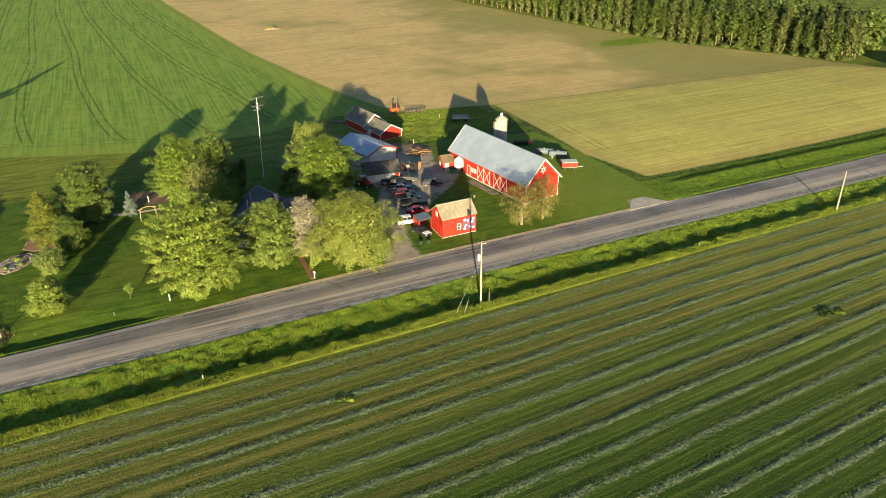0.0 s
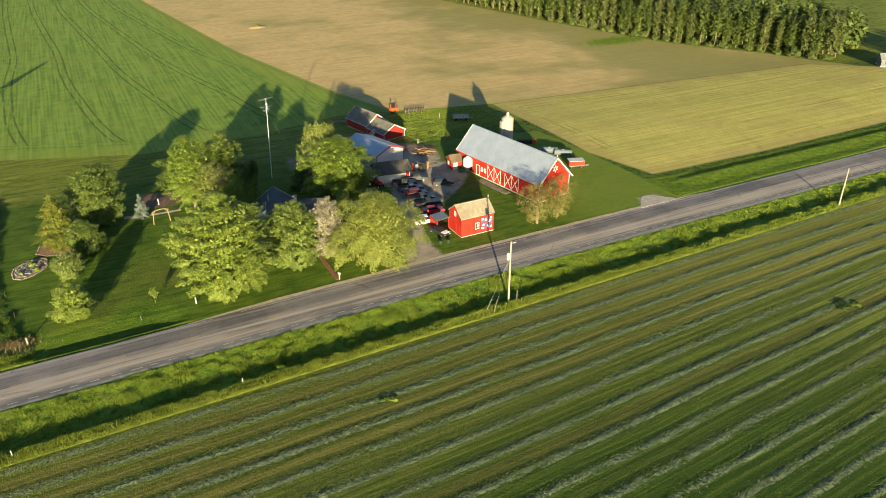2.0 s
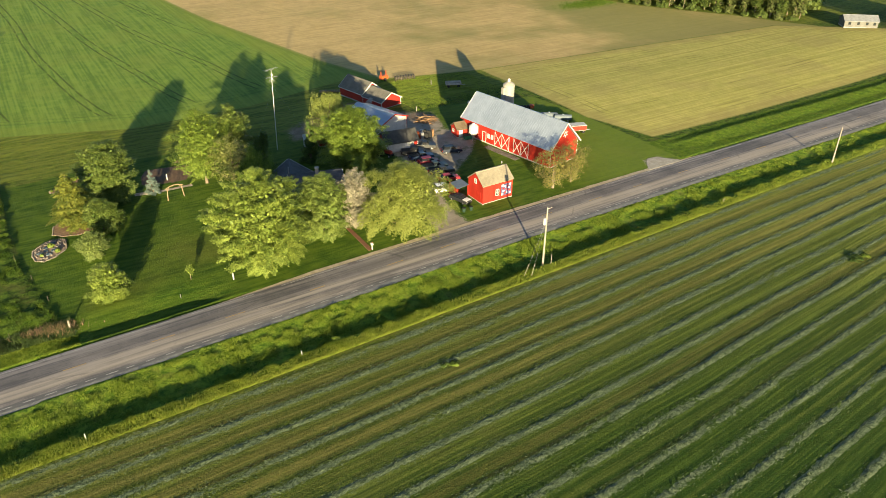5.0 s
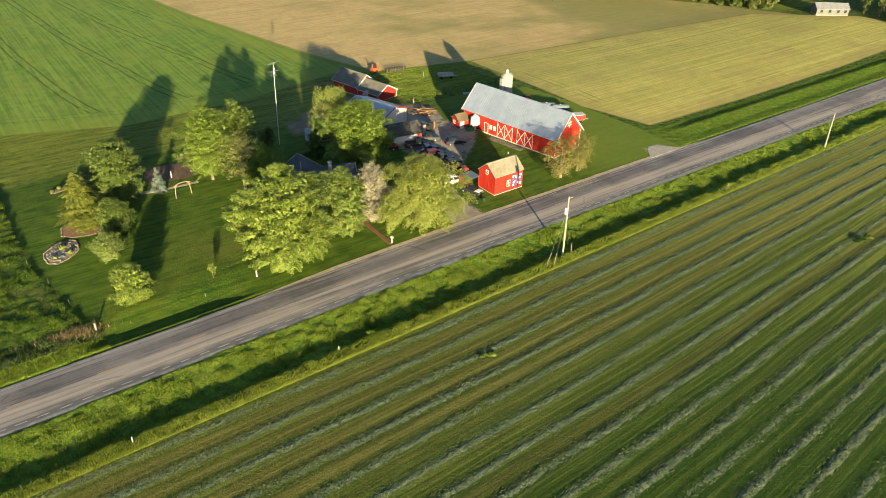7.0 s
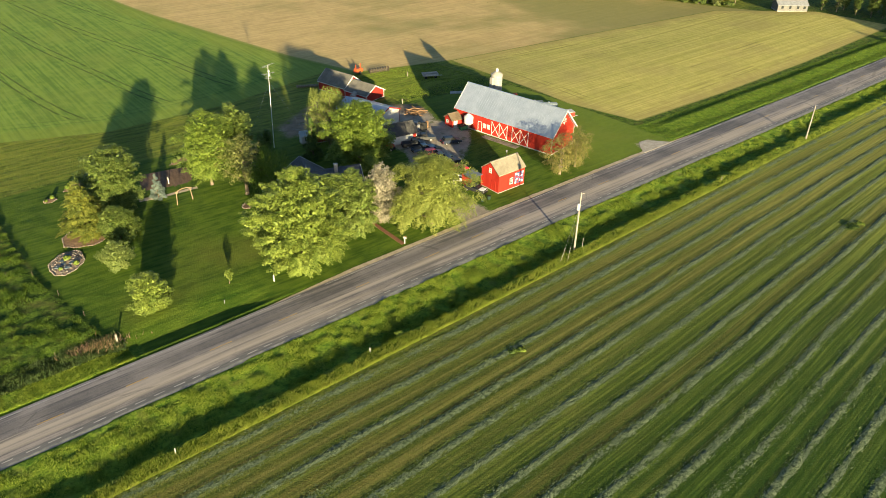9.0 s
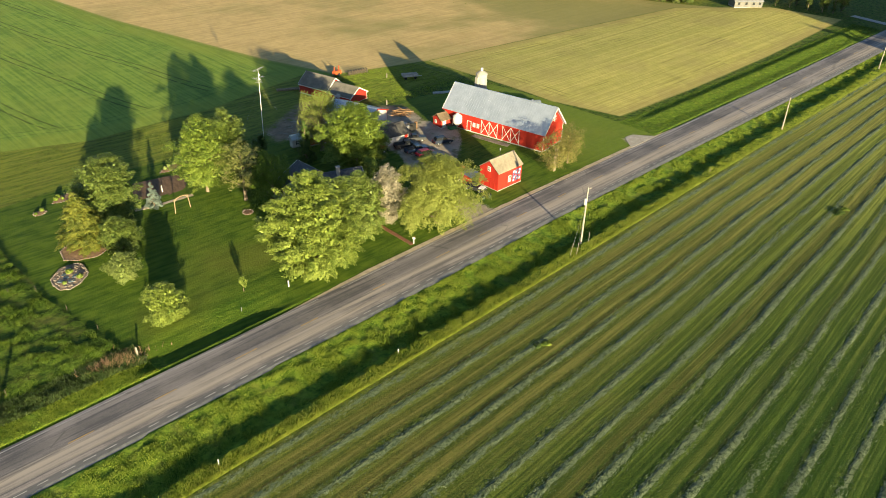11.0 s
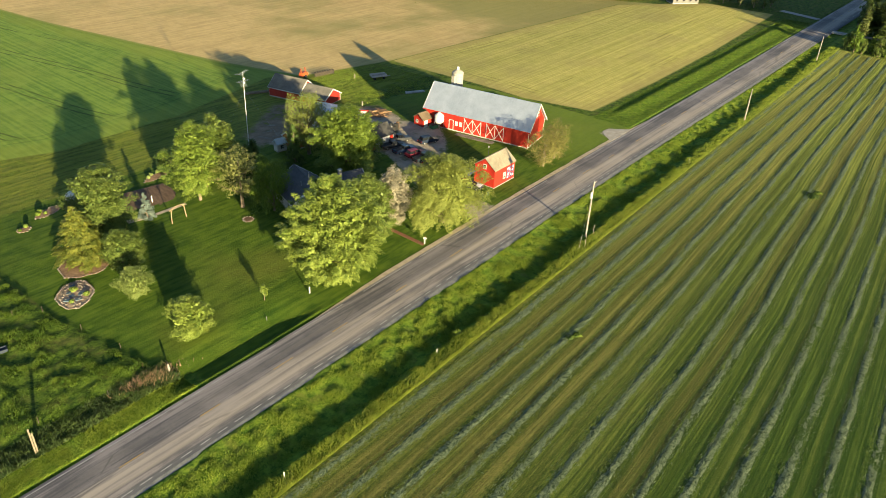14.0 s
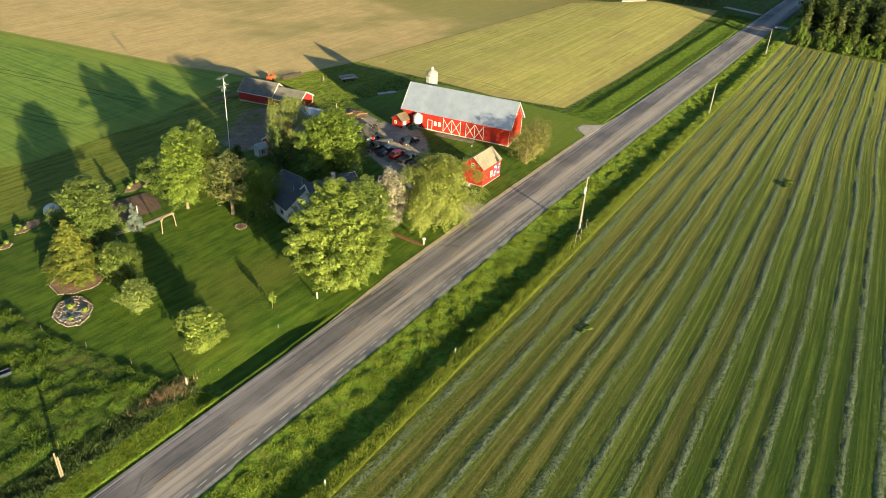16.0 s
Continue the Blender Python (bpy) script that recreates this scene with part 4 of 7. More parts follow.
tree("cedar_tree", -36.6, 77.6, "small dark cedar behind the vegetable garden", 24, 6.0, 1.5, 0.1, 0.12, "dark", 3500, 0.3, "egg", 40)

# ---- buildings ----


def frame_of(x, y, angle, z=None):
    """A pose on the ground, local x turned by angle degrees."""
    return pose(x, y, float(land(x, y)) if z is None else z, 0, 0, angle)


TURN = Matrix(((0, 1, 0, 0), (1, 0, 0, 0), (0, 0, 1, 0), (0, 0, 0, 1)))


def gable(name, m, length, width, eave, ridge, walls, roof, trim, label, over=0.45, thick=0.16, foot=0.25, category="barn", panels=0, ends=None, courses=0, fascia=None):
    """A gabled building: length along local x, width along local y, centred on its base."""
    t = thing(name, m, label, category)
    L, W = length / 2, width / 2
    e, w = eave, 0.18
    slope = (ridge - eave) / W
    part("foundation", boxed((-L - 0.04, -W - 0.04, -0.8), (L + 0.04, W + 0.04, foot)), GREY_TRIM, t)
    for s in (-1, 1):
        part("wall", boxed((-L, min(s * W, s * (W - w)), foot), (L, max(s * W, s * (W - w)), e)), walls, t)
        bm = bmesh.new()
        prism(bm, [(-W + w, foot), (W - w, foot), (W - w, e), (0, e + slope * (W - w)), (-W + w, e)], w, Matrix.Translation((s * L - (w if s > 0 else 0), 0, 0)) @ TURN)
        part("wall", bm, ends or walls, t)
    ex = W + over
    for s in (-1, 1):
        bm = bmesh.new()
        prof = [(0, ridge), (s * ex, ridge - slope * ex), (s * ex, ridge - slope * ex + thick), (0, ridge + thick)]
        prism(bm, prof, length + 2 * over, Matrix.Translation((-L - over, 0, 0)) @ TURN)
        r = part("roof", bm, roof, t)
        if panels:
            gap_ = (length + 2 * over) / panels
            bm = bmesh.new()
            beam(bm, (0, 0, thick), Vector((0, 0, thick)) + Vector((0, s * ex, -slope * ex)), 0.05, 0.025)
            rib = bpy.data.meshes.new("rib")
            bm.to_mesh(rib)
            bm.free()
            rib.materials.append(roof)
            for k in range(1, panels):
                o = new("rib", rib)
                o.parent = r
                o.matrix_basis = Matrix.Translation((-L - over + k * gap_, 0, ridge + 0.02))
        if courses:
            for k in range(courses):
                f0, f1 = k / courses, (k + 1.12) / courses
                bm = bmesh.new()
                y0, y1 = s * ex * f0, s * ex * min(f1, 1.0)
                lift = 0.012 + 0.02
                vs = [bm.verts.new(c) for c in ((-L - over - 0.01, y0, ridge + thick - slope * abs(y0) + 0.004), (L + over + 0.01, y0, ridge + thick - slope * abs(y0) + 0.004), (L + over + 0.01, y1, ridge + thick - slope * abs(y1) + lift), (-L - over - 0.01, y1, ridge + thick - slope * abs(y1) + lift), (L + over + 0.01, y1, ridge + thick - slope * abs(y1) - 0.02), (-L - over - 0.01, y1, ridge + thick - slope * abs(y1) - 0.02))]
                bm.faces.new(vs[:4] if s > 0 else vs[3::-1])
                bm.faces.new((vs[3], vs[2], vs[4], vs[5]))
                part("shingle_course", bm, roof, r)
    part("ridge_cap", boxed((-L - over - 0.02, -0.14, ridge + thick - 0.10), (L + over + 0.02, 0.14, ridge + thick + 0.05)), roof, t)
    if trim:
        for sx in (-1, 1):
            x = sx * (L + over + 0.03)
            for s in (-1, 1):
                bm = bmesh.new()
                beam(bm, (x, 0, ridge + thick * 0.35), (x, s * ex, ridge - slope * ex + thick * 0.35), 0.05, 0.28)
                part("rake_board", bm, trim, t)
                part("corner_board", boxed((sx * (L + 0.014) - 0.014, s * (W - 0.09) - 0.09, foot), (sx * (L + 0.014) + 0.014, s * (W - 0.09) + 0.09, e - 0.05)), trim, t)
    if fascia or trim:
        for s in (-1, 1):
            y = s * (ex + 0.02)
            part("fascia", boxed((-L - over, y - 0.02, ridge - slope * ex - 0.06), (L + over, y + 0.02, ridge - slope * ex + thick - 0.03)), fascia or trim, t)
    return t


def opening(t, side, at, z, w, h, L, W, glass=None, trim=None, name="window", bars=1, rim=0.12):
    """A framed window or door on a wall: side 'x+', 'x-', 'y+' or 'y-', at: place along the wall."""
    glass, trim = glass or GLASS_DARK, trim or WHITE
    sgn = 1 if side[1] == "+" else -1
    if side[0] == "y":
        m = Matrix.Translation((at, sgn * W, z)) @ pose(0, 0, 0, 0, 0, 0 if sgn < 0 else 180)
    else:
        m = Matrix.Translation((sgn * L, at, z)) @ pose(0, 0, 0, 0, 0, 90 if sgn > 0 else -90)
    o = part(name, boxed((-w / 2, -0.02, 0), (w / 2, 0.05, h)), glass, t, m=m)
    bm = bmesh.new()
    k = rim
    box(bm, (-w / 2 - k, -0.07, -k), (-w / 2, 0.02, h + k))
    box(bm, (w / 2, -0.07, -k), (w / 2 + k, 0.02, h + k))
    box(bm, (-w / 2, -0.07, h), (w / 2, 0.02, h + k))
    box(bm, (-w / 2, -0.07, -k), (w / 2, 0.02, 0))
    if bars:
        box(bm, (-0.035, -0.05, 0), (0.035, 0.0, h))
        box(bm, (-w / 2, -0.048, h / 2 - 0.035), (w / 2, 0.0, h / 2 + 0.035))
    part("frame", bm, trim, o)
    return o


# the barn
BL, BW = 13.4, 4.5
barn = gable("barn", frame_of(27.6, 44.0, -79.7), 2 * BL, 2 * BW, 4.5, 9.15, RED, GALV, WHITE, "long red barn with white trim and ribbed metal roof", 0.5, panels=44, fascia=RED)
for x0, x1 in ((-3.0, 1.5), (2.8, 7.3)):
    d = part("sliding_door", boxed((x0, -BW - 0.07, 0.3), (x1, -BW - 0.01, 3.75)), RED, barn)
    xm = (x0 + x1) / 2
    for x in (x0 + 0.06, xm, x1 - 0.06):
        part("post_board", boxed((x - 0.07, -BW - 0.11, 0.3), (x + 0.07, -BW - 0.072, 3.75)), WHITE, d)
    for a, c in ((x0, xm), (xm, x1)):
        for za, zb, dy in ((0.5, 3.6, 0.0), (3.6, 0.5, 0.042)):
            bm = bmesh.new()
            beam(bm, (a + 0.1, -BW - 0.09 - dy, za), (c - 0.1, -BW - 0.09 - dy, zb), 0.035, 0.14)
            part("brace_board", bm, WHITE, d)
opening(barn, "y-", -6.4, 0.3, 0.95, 2.2, BL, BW, RED, name="door", bars=0, rim=0.14)
opening(barn, "y-", -5.0, 1.5, 0.5, 0.85, BL, BW, WHITE)
opening(barn, "y-", -3.9, 1.5, 0.45, 0.85, BL, BW, WHITE)
part("hay_track", boxed((-7.2, -BW - 0.3, 3.86), (-4.4, -BW - 0.02, 4.0)), WHITE, barn)
star = bmesh.new()
c = star.verts.new((BL + 0.09, 0, 6.75))
ring = [star.verts.new((BL + 0.05, r * math.sin(a), 6.75 + r * math.cos(a))) for k in range(12) for r, a in ((0.95 if k % 2 == 0 else 0.42, math.pi * k / 6),)]
for k in range(12):
    star.faces.new((c, ring[k], ring[(k + 1) % 12]))
part("star", star, WHITE, barn, "white six-pointed painted star")
hub = bmesh.new()
bmesh.ops.create_circle(hub, cap_ends=True, segments=6, radius=0.26, matrix=Matrix.Translation((BL + 0.10, 0, 6.75)) @ pose(0, 0, 0, 0, 90, 0))
part("star_centre", hub, RED, barn)
opening(barn, "x+", 0.0, 0.4, 2.6, 2.5, BL, BW, RED, RED, "door", 0)
tagged(part("apron", boxed((-5.2, -0.8, -0.3), (4.6, 0.8, 0.06)), surface("stained_concrete", (0.10, 0.09, 0.075), (0.24, 0.22, 0.19), 0.8, 0.9, fine=6), m=frame_of(21.9, 42.0, -79.7)), "grey concrete apron along the barn wall", "apron", kind="structure")

# the quilt shed by the road
QL, QW = 3.55, 2.5
shed = gable("quilt_shed", frame_of(7.35, 26.05, 0.5), 2 * QL, 2 * QW, 3.95, 5.85, RED, SHINGLE_TAN, None, "small red shed with tan roof and painted quilt square", 0.16, 0.12, 0.12, "shed", courses=14, fascia=SHINGLE_TAN)
BLUE = surface("quilt_blue", (0.045, 0.055, 0.15), (0.09, 0.11, 0.24), 3, 0.6)
QUILT_WHITE = surface("quilt_white", (0.50, 0.50, 0.52), (0.62, 0.62, 0.64), 3, 0.6)
CRIM = surface("quilt_red", (0.40, 0.03, 0.03), (0.5, 0.05, 0.05), 3, 0.6)
quilt = part("quilt_square", boxed((0.8, -QW - 0.06, 0.8), (3.2, -QW - 0.01, 3.2)), BLUE, shed, "white red and blue painted quilt board")
for k in range(8):
    a = math.pi * k / 4 + math.pi / 8
    m = Matrix.Translation((2.0, -QW - 0.065, 2.0)) @ pose(0, 0, 0, 0, math.degrees(a), 0)
    bm = bmesh.new()
    prism(bm, [(0, 0.36), (0.23, 0.75), (0, 1.14), (-0.23, 0.75)], 0.02, m @ Matrix.Translation((0, -0.02, 0)))
    part("patch", bm, QUILT_WHITE if k % 2 else CRIM, quilt)
bm = bmesh.new()
prism(bm, [(-0.22, 0), (0, 0.22), (0.22, 0), (0, -0.22)], 0.02, Matrix.Translation((2.0, -QW - 0.1, 2.0)))
part("patch", bm, CRIM, quilt)
for s in (-1, 1):
    for k in (-1, 1):
        part("patch", boxed((2.0 + s * 0.93 - 0.22, -QW - 0.085, 2.0 + k * 0.93 - 0.22), (2.0 + s * 0.93 + 0.22, -QW - 0.061, 2.0 + k * 0.93 + 0.22)), QUILT_WHITE, quilt)
opening(shed, "y-", -0.1, 1.2, 0.62, 1.15, QL, QW)
opening(shed, "x-", 0.0, 3.7, 0.5, 0.8, QL, QW)
opening(shed, "x-", -1.1, 0.25, 1.0, 1.9, QL, QW, RED, RED, "door", 0)
lean = thing("lean_to", frame_of(2.3, 29.9, 0), "open red lean-to with blue-grey metal roof", "lean-to")
part("wall", boxed((-1.3, 1.3, 0.0), (1.3, 1.42, 2.3)), RED, lean)
part("wall", boxed((-1.3, -1.6, 0.0), (-1.2, 1.3, 1.9)), RED, lean)
part("post", boxed((-1.3, -1.75, -0.2), (-1.16, -1.6, 2.1)), RED, lean)
part("post", boxed((1.1, -1.75, -0.2), (1.24, -1.6, 2.3)), RED, lean)
bm = bmesh.new()
prism(bm, [(-1.4, 2.2), (1.29, 2.5), (1.29, 2.58), (-1.4, 2.28)], 3.1, Matrix.Translation((0, -1.9, 0)))
part("roof", bm, surface("blue_grey_roof", (0.12, 0.15, 0.19), (0.18, 0.215, 0.26), 1, 0.5, metal=0.3), lean)

# yard buildings
ms = gable("machine_shed", frame_of(5.0, 71.0, -72), 12.5, 8.6, 3.5, 5.0, WHITE, GALV, DARK_RED, "white machine shed with pale metal roof and red trim", 0.25, category="shed", panels=16)
opening(ms, "x+", 1.9, 0.25, 2.8, 2.7, 6.25, 4.3, WHITE, GREY_TRIM, "door", 0, 0.06)
garage = gable("garage", frame_of(3.7, 57.4, -8), 7.6, 5.4, 2.3, 3.9, WHITE, SHINGLE_GREY, None, "low white garage with dark shingle roof", 0.3, category="garage", ends=DARK_RED, courses=12, fascia=SHINGLE_GREY)
opening(garage, "y-", -3.0, 0.25, 0.95, 1.9, 3.8, 2.7, WHITE, GREY_TRIM, "door", 0, 0.06)
opening(garage, "y-", 3.2, 0.25, 0.7, 1.9, 3.8, 2.7, RED, RED, "door", 0, 0.05)
opening(garage, "y-", -0.9, 0.25, 2.6, 1.85, 3.8, 2.7, WHITE, GREY_TRIM, "garage_door", 0, 0.05)
opening(garage, "x-", 0.0, 1.3, 0.6, 0.7, 3.8, 2.7)
milk = gable("milk_house", frame_of(20.3, 56.2, -6), 4.2, 3.2, 2.1, 3.2, RED, SHINGLE_BROWN, None, "tiny red milk house with brown roof against the barn", 0.25, category="shed", courses=8)
opening(milk, "x-", 0.5, 1.0, 0.55, 0.6, 2.1, 1.6)
opening(milk, "y-", -1.2, 0.25, 0.8, 1.75, 2.1, 1.6, WHITE, WHITE, "door", 0)
opening(milk, "y-", 0.6, 1.0, 0.55, 0.7, 2.1, 1.6, RED, RED, "shutter", 0, 0.05)
gable("red_shed", frame_of(13.3, 96.6, -77), 9.8, 6.6, 2.5, 5.0, DARK_RED, SHINGLE_WORN, WHITE, "low dark red shed with grey shingle roof", 0.25, category="shed", courses=12)
gable("red_shed", frame_of(15.2, 87.6, -77), 7.6, 6.8, 2.0, 3.9, DARK_RED, SHINGLE_WORN, WHITE, "dark red shed joined to the longer one", 0.25, category="shed", courses=12)
gable("red_shed", frame_of(-8.2, 68.5, -12), 6.0, 4.4, 2.2, 3.6, DARK_RED, SHINGLE_WORN, WHITE, "small dark red shed under the weeping willow", 0.25, category="shed", courses=10)
hut = gable("play_hut", frame_of(-13.2, 69.2, -12), 2.2, 1.8, 1.9, 2.6, WHITE, surface("pale_blue_roof", (0.40, 0.48, 0.54), (0.52, 0.60, 0.66), 1, 0.5), None, "little white hut with pale blue roof", 0.2, category="hut")
opening(hut, "y-", 0.0, 0.7, 0.7, 0.8, 1.1, 0.9)

# the house
SIDING = surface("white_house_siding", (0.66, 0.67, 0.69), (0.80, 0.81, 0.82), 1.2, 0.6, fine=12)
house = gable("house", frame_of(-23.6, 39.7, -17), 9.4, 8.2, 3.5, 7.1, SIDING, SHINGLE_BLUE, SIDING, "white farmhouse with slate-blue shingle roof", 0.45, category="house", courses=18)
for x in (-3.0, 0.0, 3.0):
    opening(house, "y-", x, 1.2, 1.1, 1.3, 4.7, 4.1)
for y in (-2, 2):
    opening(house, "x+", y, 1.2, 1.0, 1.3, 4.7, 4.1)
    opening(house, "x-", y, 1.2, 1.0, 1.3, 4.7, 4.1)
opening(house, "x+", 0.0, 4.2, 0.8, 1.0, 4.7, 4.1)
chimney = part("chimney", boxed((0.0, -0.9, 5.6), (0.62, -0.28, 8.25)), surface("pale_chimney_brick", (0.30, 0.27, 0.24), (0.45, 0.42, 0.38), 3, 0.9), house)
part("chimney_cap", boxed((-0.07, -0.97, 8.25), (0.69, -0.21, 8.37)), GREY_TRIM, chimney)
wing = gable("house_wing", frame_of(-26.2, 45.9, 73), 8.6, 8.4, 2.9, 6.0, SIDING, SHINGLE_BLUE, SIDING, "white rear wing of the farmhouse with slate-blue roof", 0.45, category="house", courses=18)
for x in (-2.4, 1.6):
    opening(wing, "y+", x, 1.1, 1.0, 1.2, 4.5, 4.3)
part("vent_pipe", tubed([(-3.4, 0.5, 5.3), (-3.4, 0.5, 7.9)], [0.11, 0.11], 8), STEEL, wing)
part("vent_pipe", tubed([(-2.2, 1.6, 4.8), (-2.2, 1.6, 5.9)], [0.07, 0.07], 8), STEEL, wing)
porch = gable("porch", frame_of(-29.6, 38.2, -17), 3.4, 4.4, 2.2, 3.1, SIDING, SHINGLE_BLUE, SIDING, "low white porch on the farmhouse with slate-blue roof", 0.3, category="porch", courses=8)
opening(porch, "x-", 0.0, 0.3, 0.9, 1.8, 1.7, 2.2, WHITE, WHITE, "door", 0)
opening(porch, "y-", 0.0, 0.9, 1.0, 1.0, 1.7, 2.2)

# the silo and the feed bin
silo = thing("silo", frame_of(35.0, 58.3, 0), "short pale concrete stave silo with a capped dome", "silo")
part("body", tubed([(0, 0, -1), (0, 0, 9.0)], [1.42, 1.42], 32), SILO_STAVE, silo)
for k in range(11):
    part("hoop", tubed([(0, 0, 0.7 + k * 0.8), (0, 0, 0.75 + k * 0.8)], [1.445, 1.445], 32), STEEL, silo)
part("dome", tubed([(0, 0, 9.0), (0, 0, 9.15), (0, 0, 9.6), (0, 0, 9.9)], [1.52, 1.5, 0.95, 0.4], 24), SILO_STAVE, silo)
part("cap", tubed([(0, 0, 9.85), (0, 0, 10.45), (0, 0, 10.6)], [0.34, 0.34, 0.22], 16), WHITE, silo)
part("chute", boxed((-1.9, -0.45, 0), (-1.35, 0.45, 8.6)), SILO_STAVE, silo)
fb = thing("feed_bin", frame_of(20.9, 52.3, 0), "white steel feed bin on legs beside the barn", "feed bin")
part("tank", tubed([(0, 0, 0.75), (0, 0, 1.75), (0, 0, 3.3), (0, 0, 3.9), (0, 0, 4.0)], [0.25, 1.12, 1.12, 0.35, 0.3], 20), WHITE, fb)
part("boot", tubed([(0, 0, 0.3), (0, 0, 0.76)], [0.2, 0.24], 10), STEEL, fb)
for k in range(4):
    a = math.pi / 4 + k * math.pi / 2
    part("leg", tubed([(1.12 * math.cos(a), 1.12 * math.sin(a), -0.2), (1.08 * math.cos(a), 1.08 * math.sin(a), 2.2)], [0.05, 0.05], 6), STEEL, fb)
DUMP = surface("green_bin_paint", (0.015, 0.10, 0.05), (0.03, 0.16, 0.08), 2, 0.5)
dump = thing("waste_bin", frame_of(19.9, 53.0, -6), "green steel waste bin beside the milk house", "waste bin")
bm = bmesh.new()
prism(bm, [(-0.9, 0.12), (0.9, 0.12), (1.0, 1.05), (-1.0, 1.05)], 1.2, Matrix.Translation((0, -0.6, 0)))
part("body", bm, DUMP, dump)
part("lid", boxed((-1.02, -0.64, 1.06), (1.02, 0.64, 1.12)), BLACK, dump)

# ---- poles and mast ----


def utility_pole(x, y, h, label, z=None):
    t = thing("utility_pole", frame_of(x, y, 0, z), label, "utility pole", "roadside utility poles")
    part("post", tubed([(0, 0, -0.6), (0.02, 0, h * 0.5), (0.05, 0.02, h)], [0.18, 0.15, 0.11], 12), POLE_WOOD, t)
    part("insulator", tubed([(0.05, 0.02, h - 0.02), (0.05, 0.02, h + 0.22)], [0.05, 0.04], 8), STEEL, t)
    return t


main = utility_pole(0, 0, 10.9, "weathered wooden utility pole with a grey transformer")
part("transformer", tubed([(-0.42, -0.05, 7.9), (-0.42, -0.05, 8.0), (-0.42, -0.05, 8.95), (-0.42, -0.05, 9.1)], [0.2, 0.25, 0.25, 0.16], 14), surface("pale_grey_enamel", (0.36, 0.37, 0.38), (0.48, 0.49, 0.50), 2, 0.4), main, "pale grey transformer can")
part("bracket", boxed((-0.2, -0.08, 8.2), (0.1, 0.06, 8.7)), STEEL, main)
part("arm", boxed((0.0, -0.05, 10.65), (0.95, 0.05, 10.76)), POLE_WOOD, main)
for dx, dy in ((-5.2, -1.6), (-4.0, -2.1)):
    part("guy_wire", tubed([(0, 0, 8.4), (dx, dy, 0.2)], [0.010, 0.010], 5), STEEL, main)
    part("guy_guard", tubed([(dx * 0.99, dy * 0.99, 0.35), (dx * 0.76, dy * 0.76, 2.2)], [0.03, 0.03], 6), surface("pale_guard", (0.34, 0.32, 0.26), (0.46, 0.43, 0.36), 2, 0.6), main)
part("ground_wire_guard", boxed((1.0, -0.9, -0.2), (1.07, -0.83, 2.3)), POLE_WOOD, main)
utility_pole(80, 0, 8.1, "plain weathered wooden utility pole")
utility_pole(152.4, 2.6, 7.6, "plain weathered wooden utility pole")
utility_pole(212, 4.4, 8.3, "plain weathered wooden utility pole")

mast = thing("antenna_mast", frame_of(-20.3, 70.7, 0), "tall thin steel mast with television aerials", "antenna")
TOP = Vector((0.95, 0.65, 18.4))
part("mast_tube", tubed([(0, 0, -0.3), TOP * 0.5, TOP], [0.08, 0.075, 0.055], 10), surface("pale_mast_steel", (0.5, 0.5, 0.48), (0.66, 0.66, 0.63), 2, 0.5, metal=0.2), mast)
for frac, ang, boom, n in ((0.995, 24, 3.4, 7), (0.90, 5, 2.6, 6), (0.86, 60, 2.0, 5)):
    p = TOP * frac
    u = Vector((math.cos(radians(ang)), math.sin(radians(ang)), 0))
    w = Vector((-u.y, u.x, 0))
    aer = part("aerial", tubed([p - u * boom * 0.5, p + u * boom * 0.5], [0.04, 0.04], 6), STEEL, mast)
    for k in range(n):
        q = p + u * boom * (k / (n - 1) - 0.5)
        l = 0.75 - 0.06 * k
        part("rod", tubed([q - w * l, q + w * l], [0.022, 0.022], 5), STEEL, aer)
for frac in (0.93, 0.885):
    bm = bmesh.new()
    bmesh.ops.create_uvsphere(bm, u_segments=12, v_segments=8, radius=0.24, matrix=Matrix.Translation(TOP * frac + Vector((0, -0.2, 0))))
    part("motor_housing", bm, WHITE, mast)
for a in (-20, 100):
    part("guy_wire", tubed([TOP * 0.8, (9 * math.cos(radians(a)), 9 * math.sin(radians(a)), -0.4)], [0.006, 0.006], 4), STEEL, mast)

# ---- vehicles ----


def paint(name, c, rough=0.38):
    m = Tree(name)
    f = m.noise(2.0, 3)
    return m.out(Base_Color=m.mix(f, tuple(v * 0.85 for v in c), tuple(min(1, v * 1.1) for v in c)), Roughness=rough, Specular_IOR_Level=0.5)


CAR_GLASS = Tree("car_glass").out(Base_Color=(0.012, 0.015, 0.02), Roughness=0.12, Specular_IOR_Level=0.4)
LAMP_W = Tree("lamp_lens").out(Base_Color=(0.30, 0.30, 0.29), Roughness=0.2)
LAMP_R = Tree("tail_lens").out(Base_Color=(0.35, 0.01, 0.01), Roughness=0.2)


def shaped(profile, half, top_in=0.0, z_from=0.0):
    """A side outline (x, z) spread to a half-width, drawn in above z_from."""
    bm = bmesh.new()
    prism(bm, profile, 2 * half, Matrix.Translation((0, -half, 0)))
    hi = max(z for _, z in profile)
    for v in bm.verts:
        if v.co.z > z_from:
            v.co.y *= 1 - top_in * (v.co.z - z_from) / max(hi - z_from, 1e-6)
    bmesh.ops.bevel(bm, geom=list(bm.edges), offset=0.05, segments=2, affect="EDGES", clamp_overlap=True)
    return bm


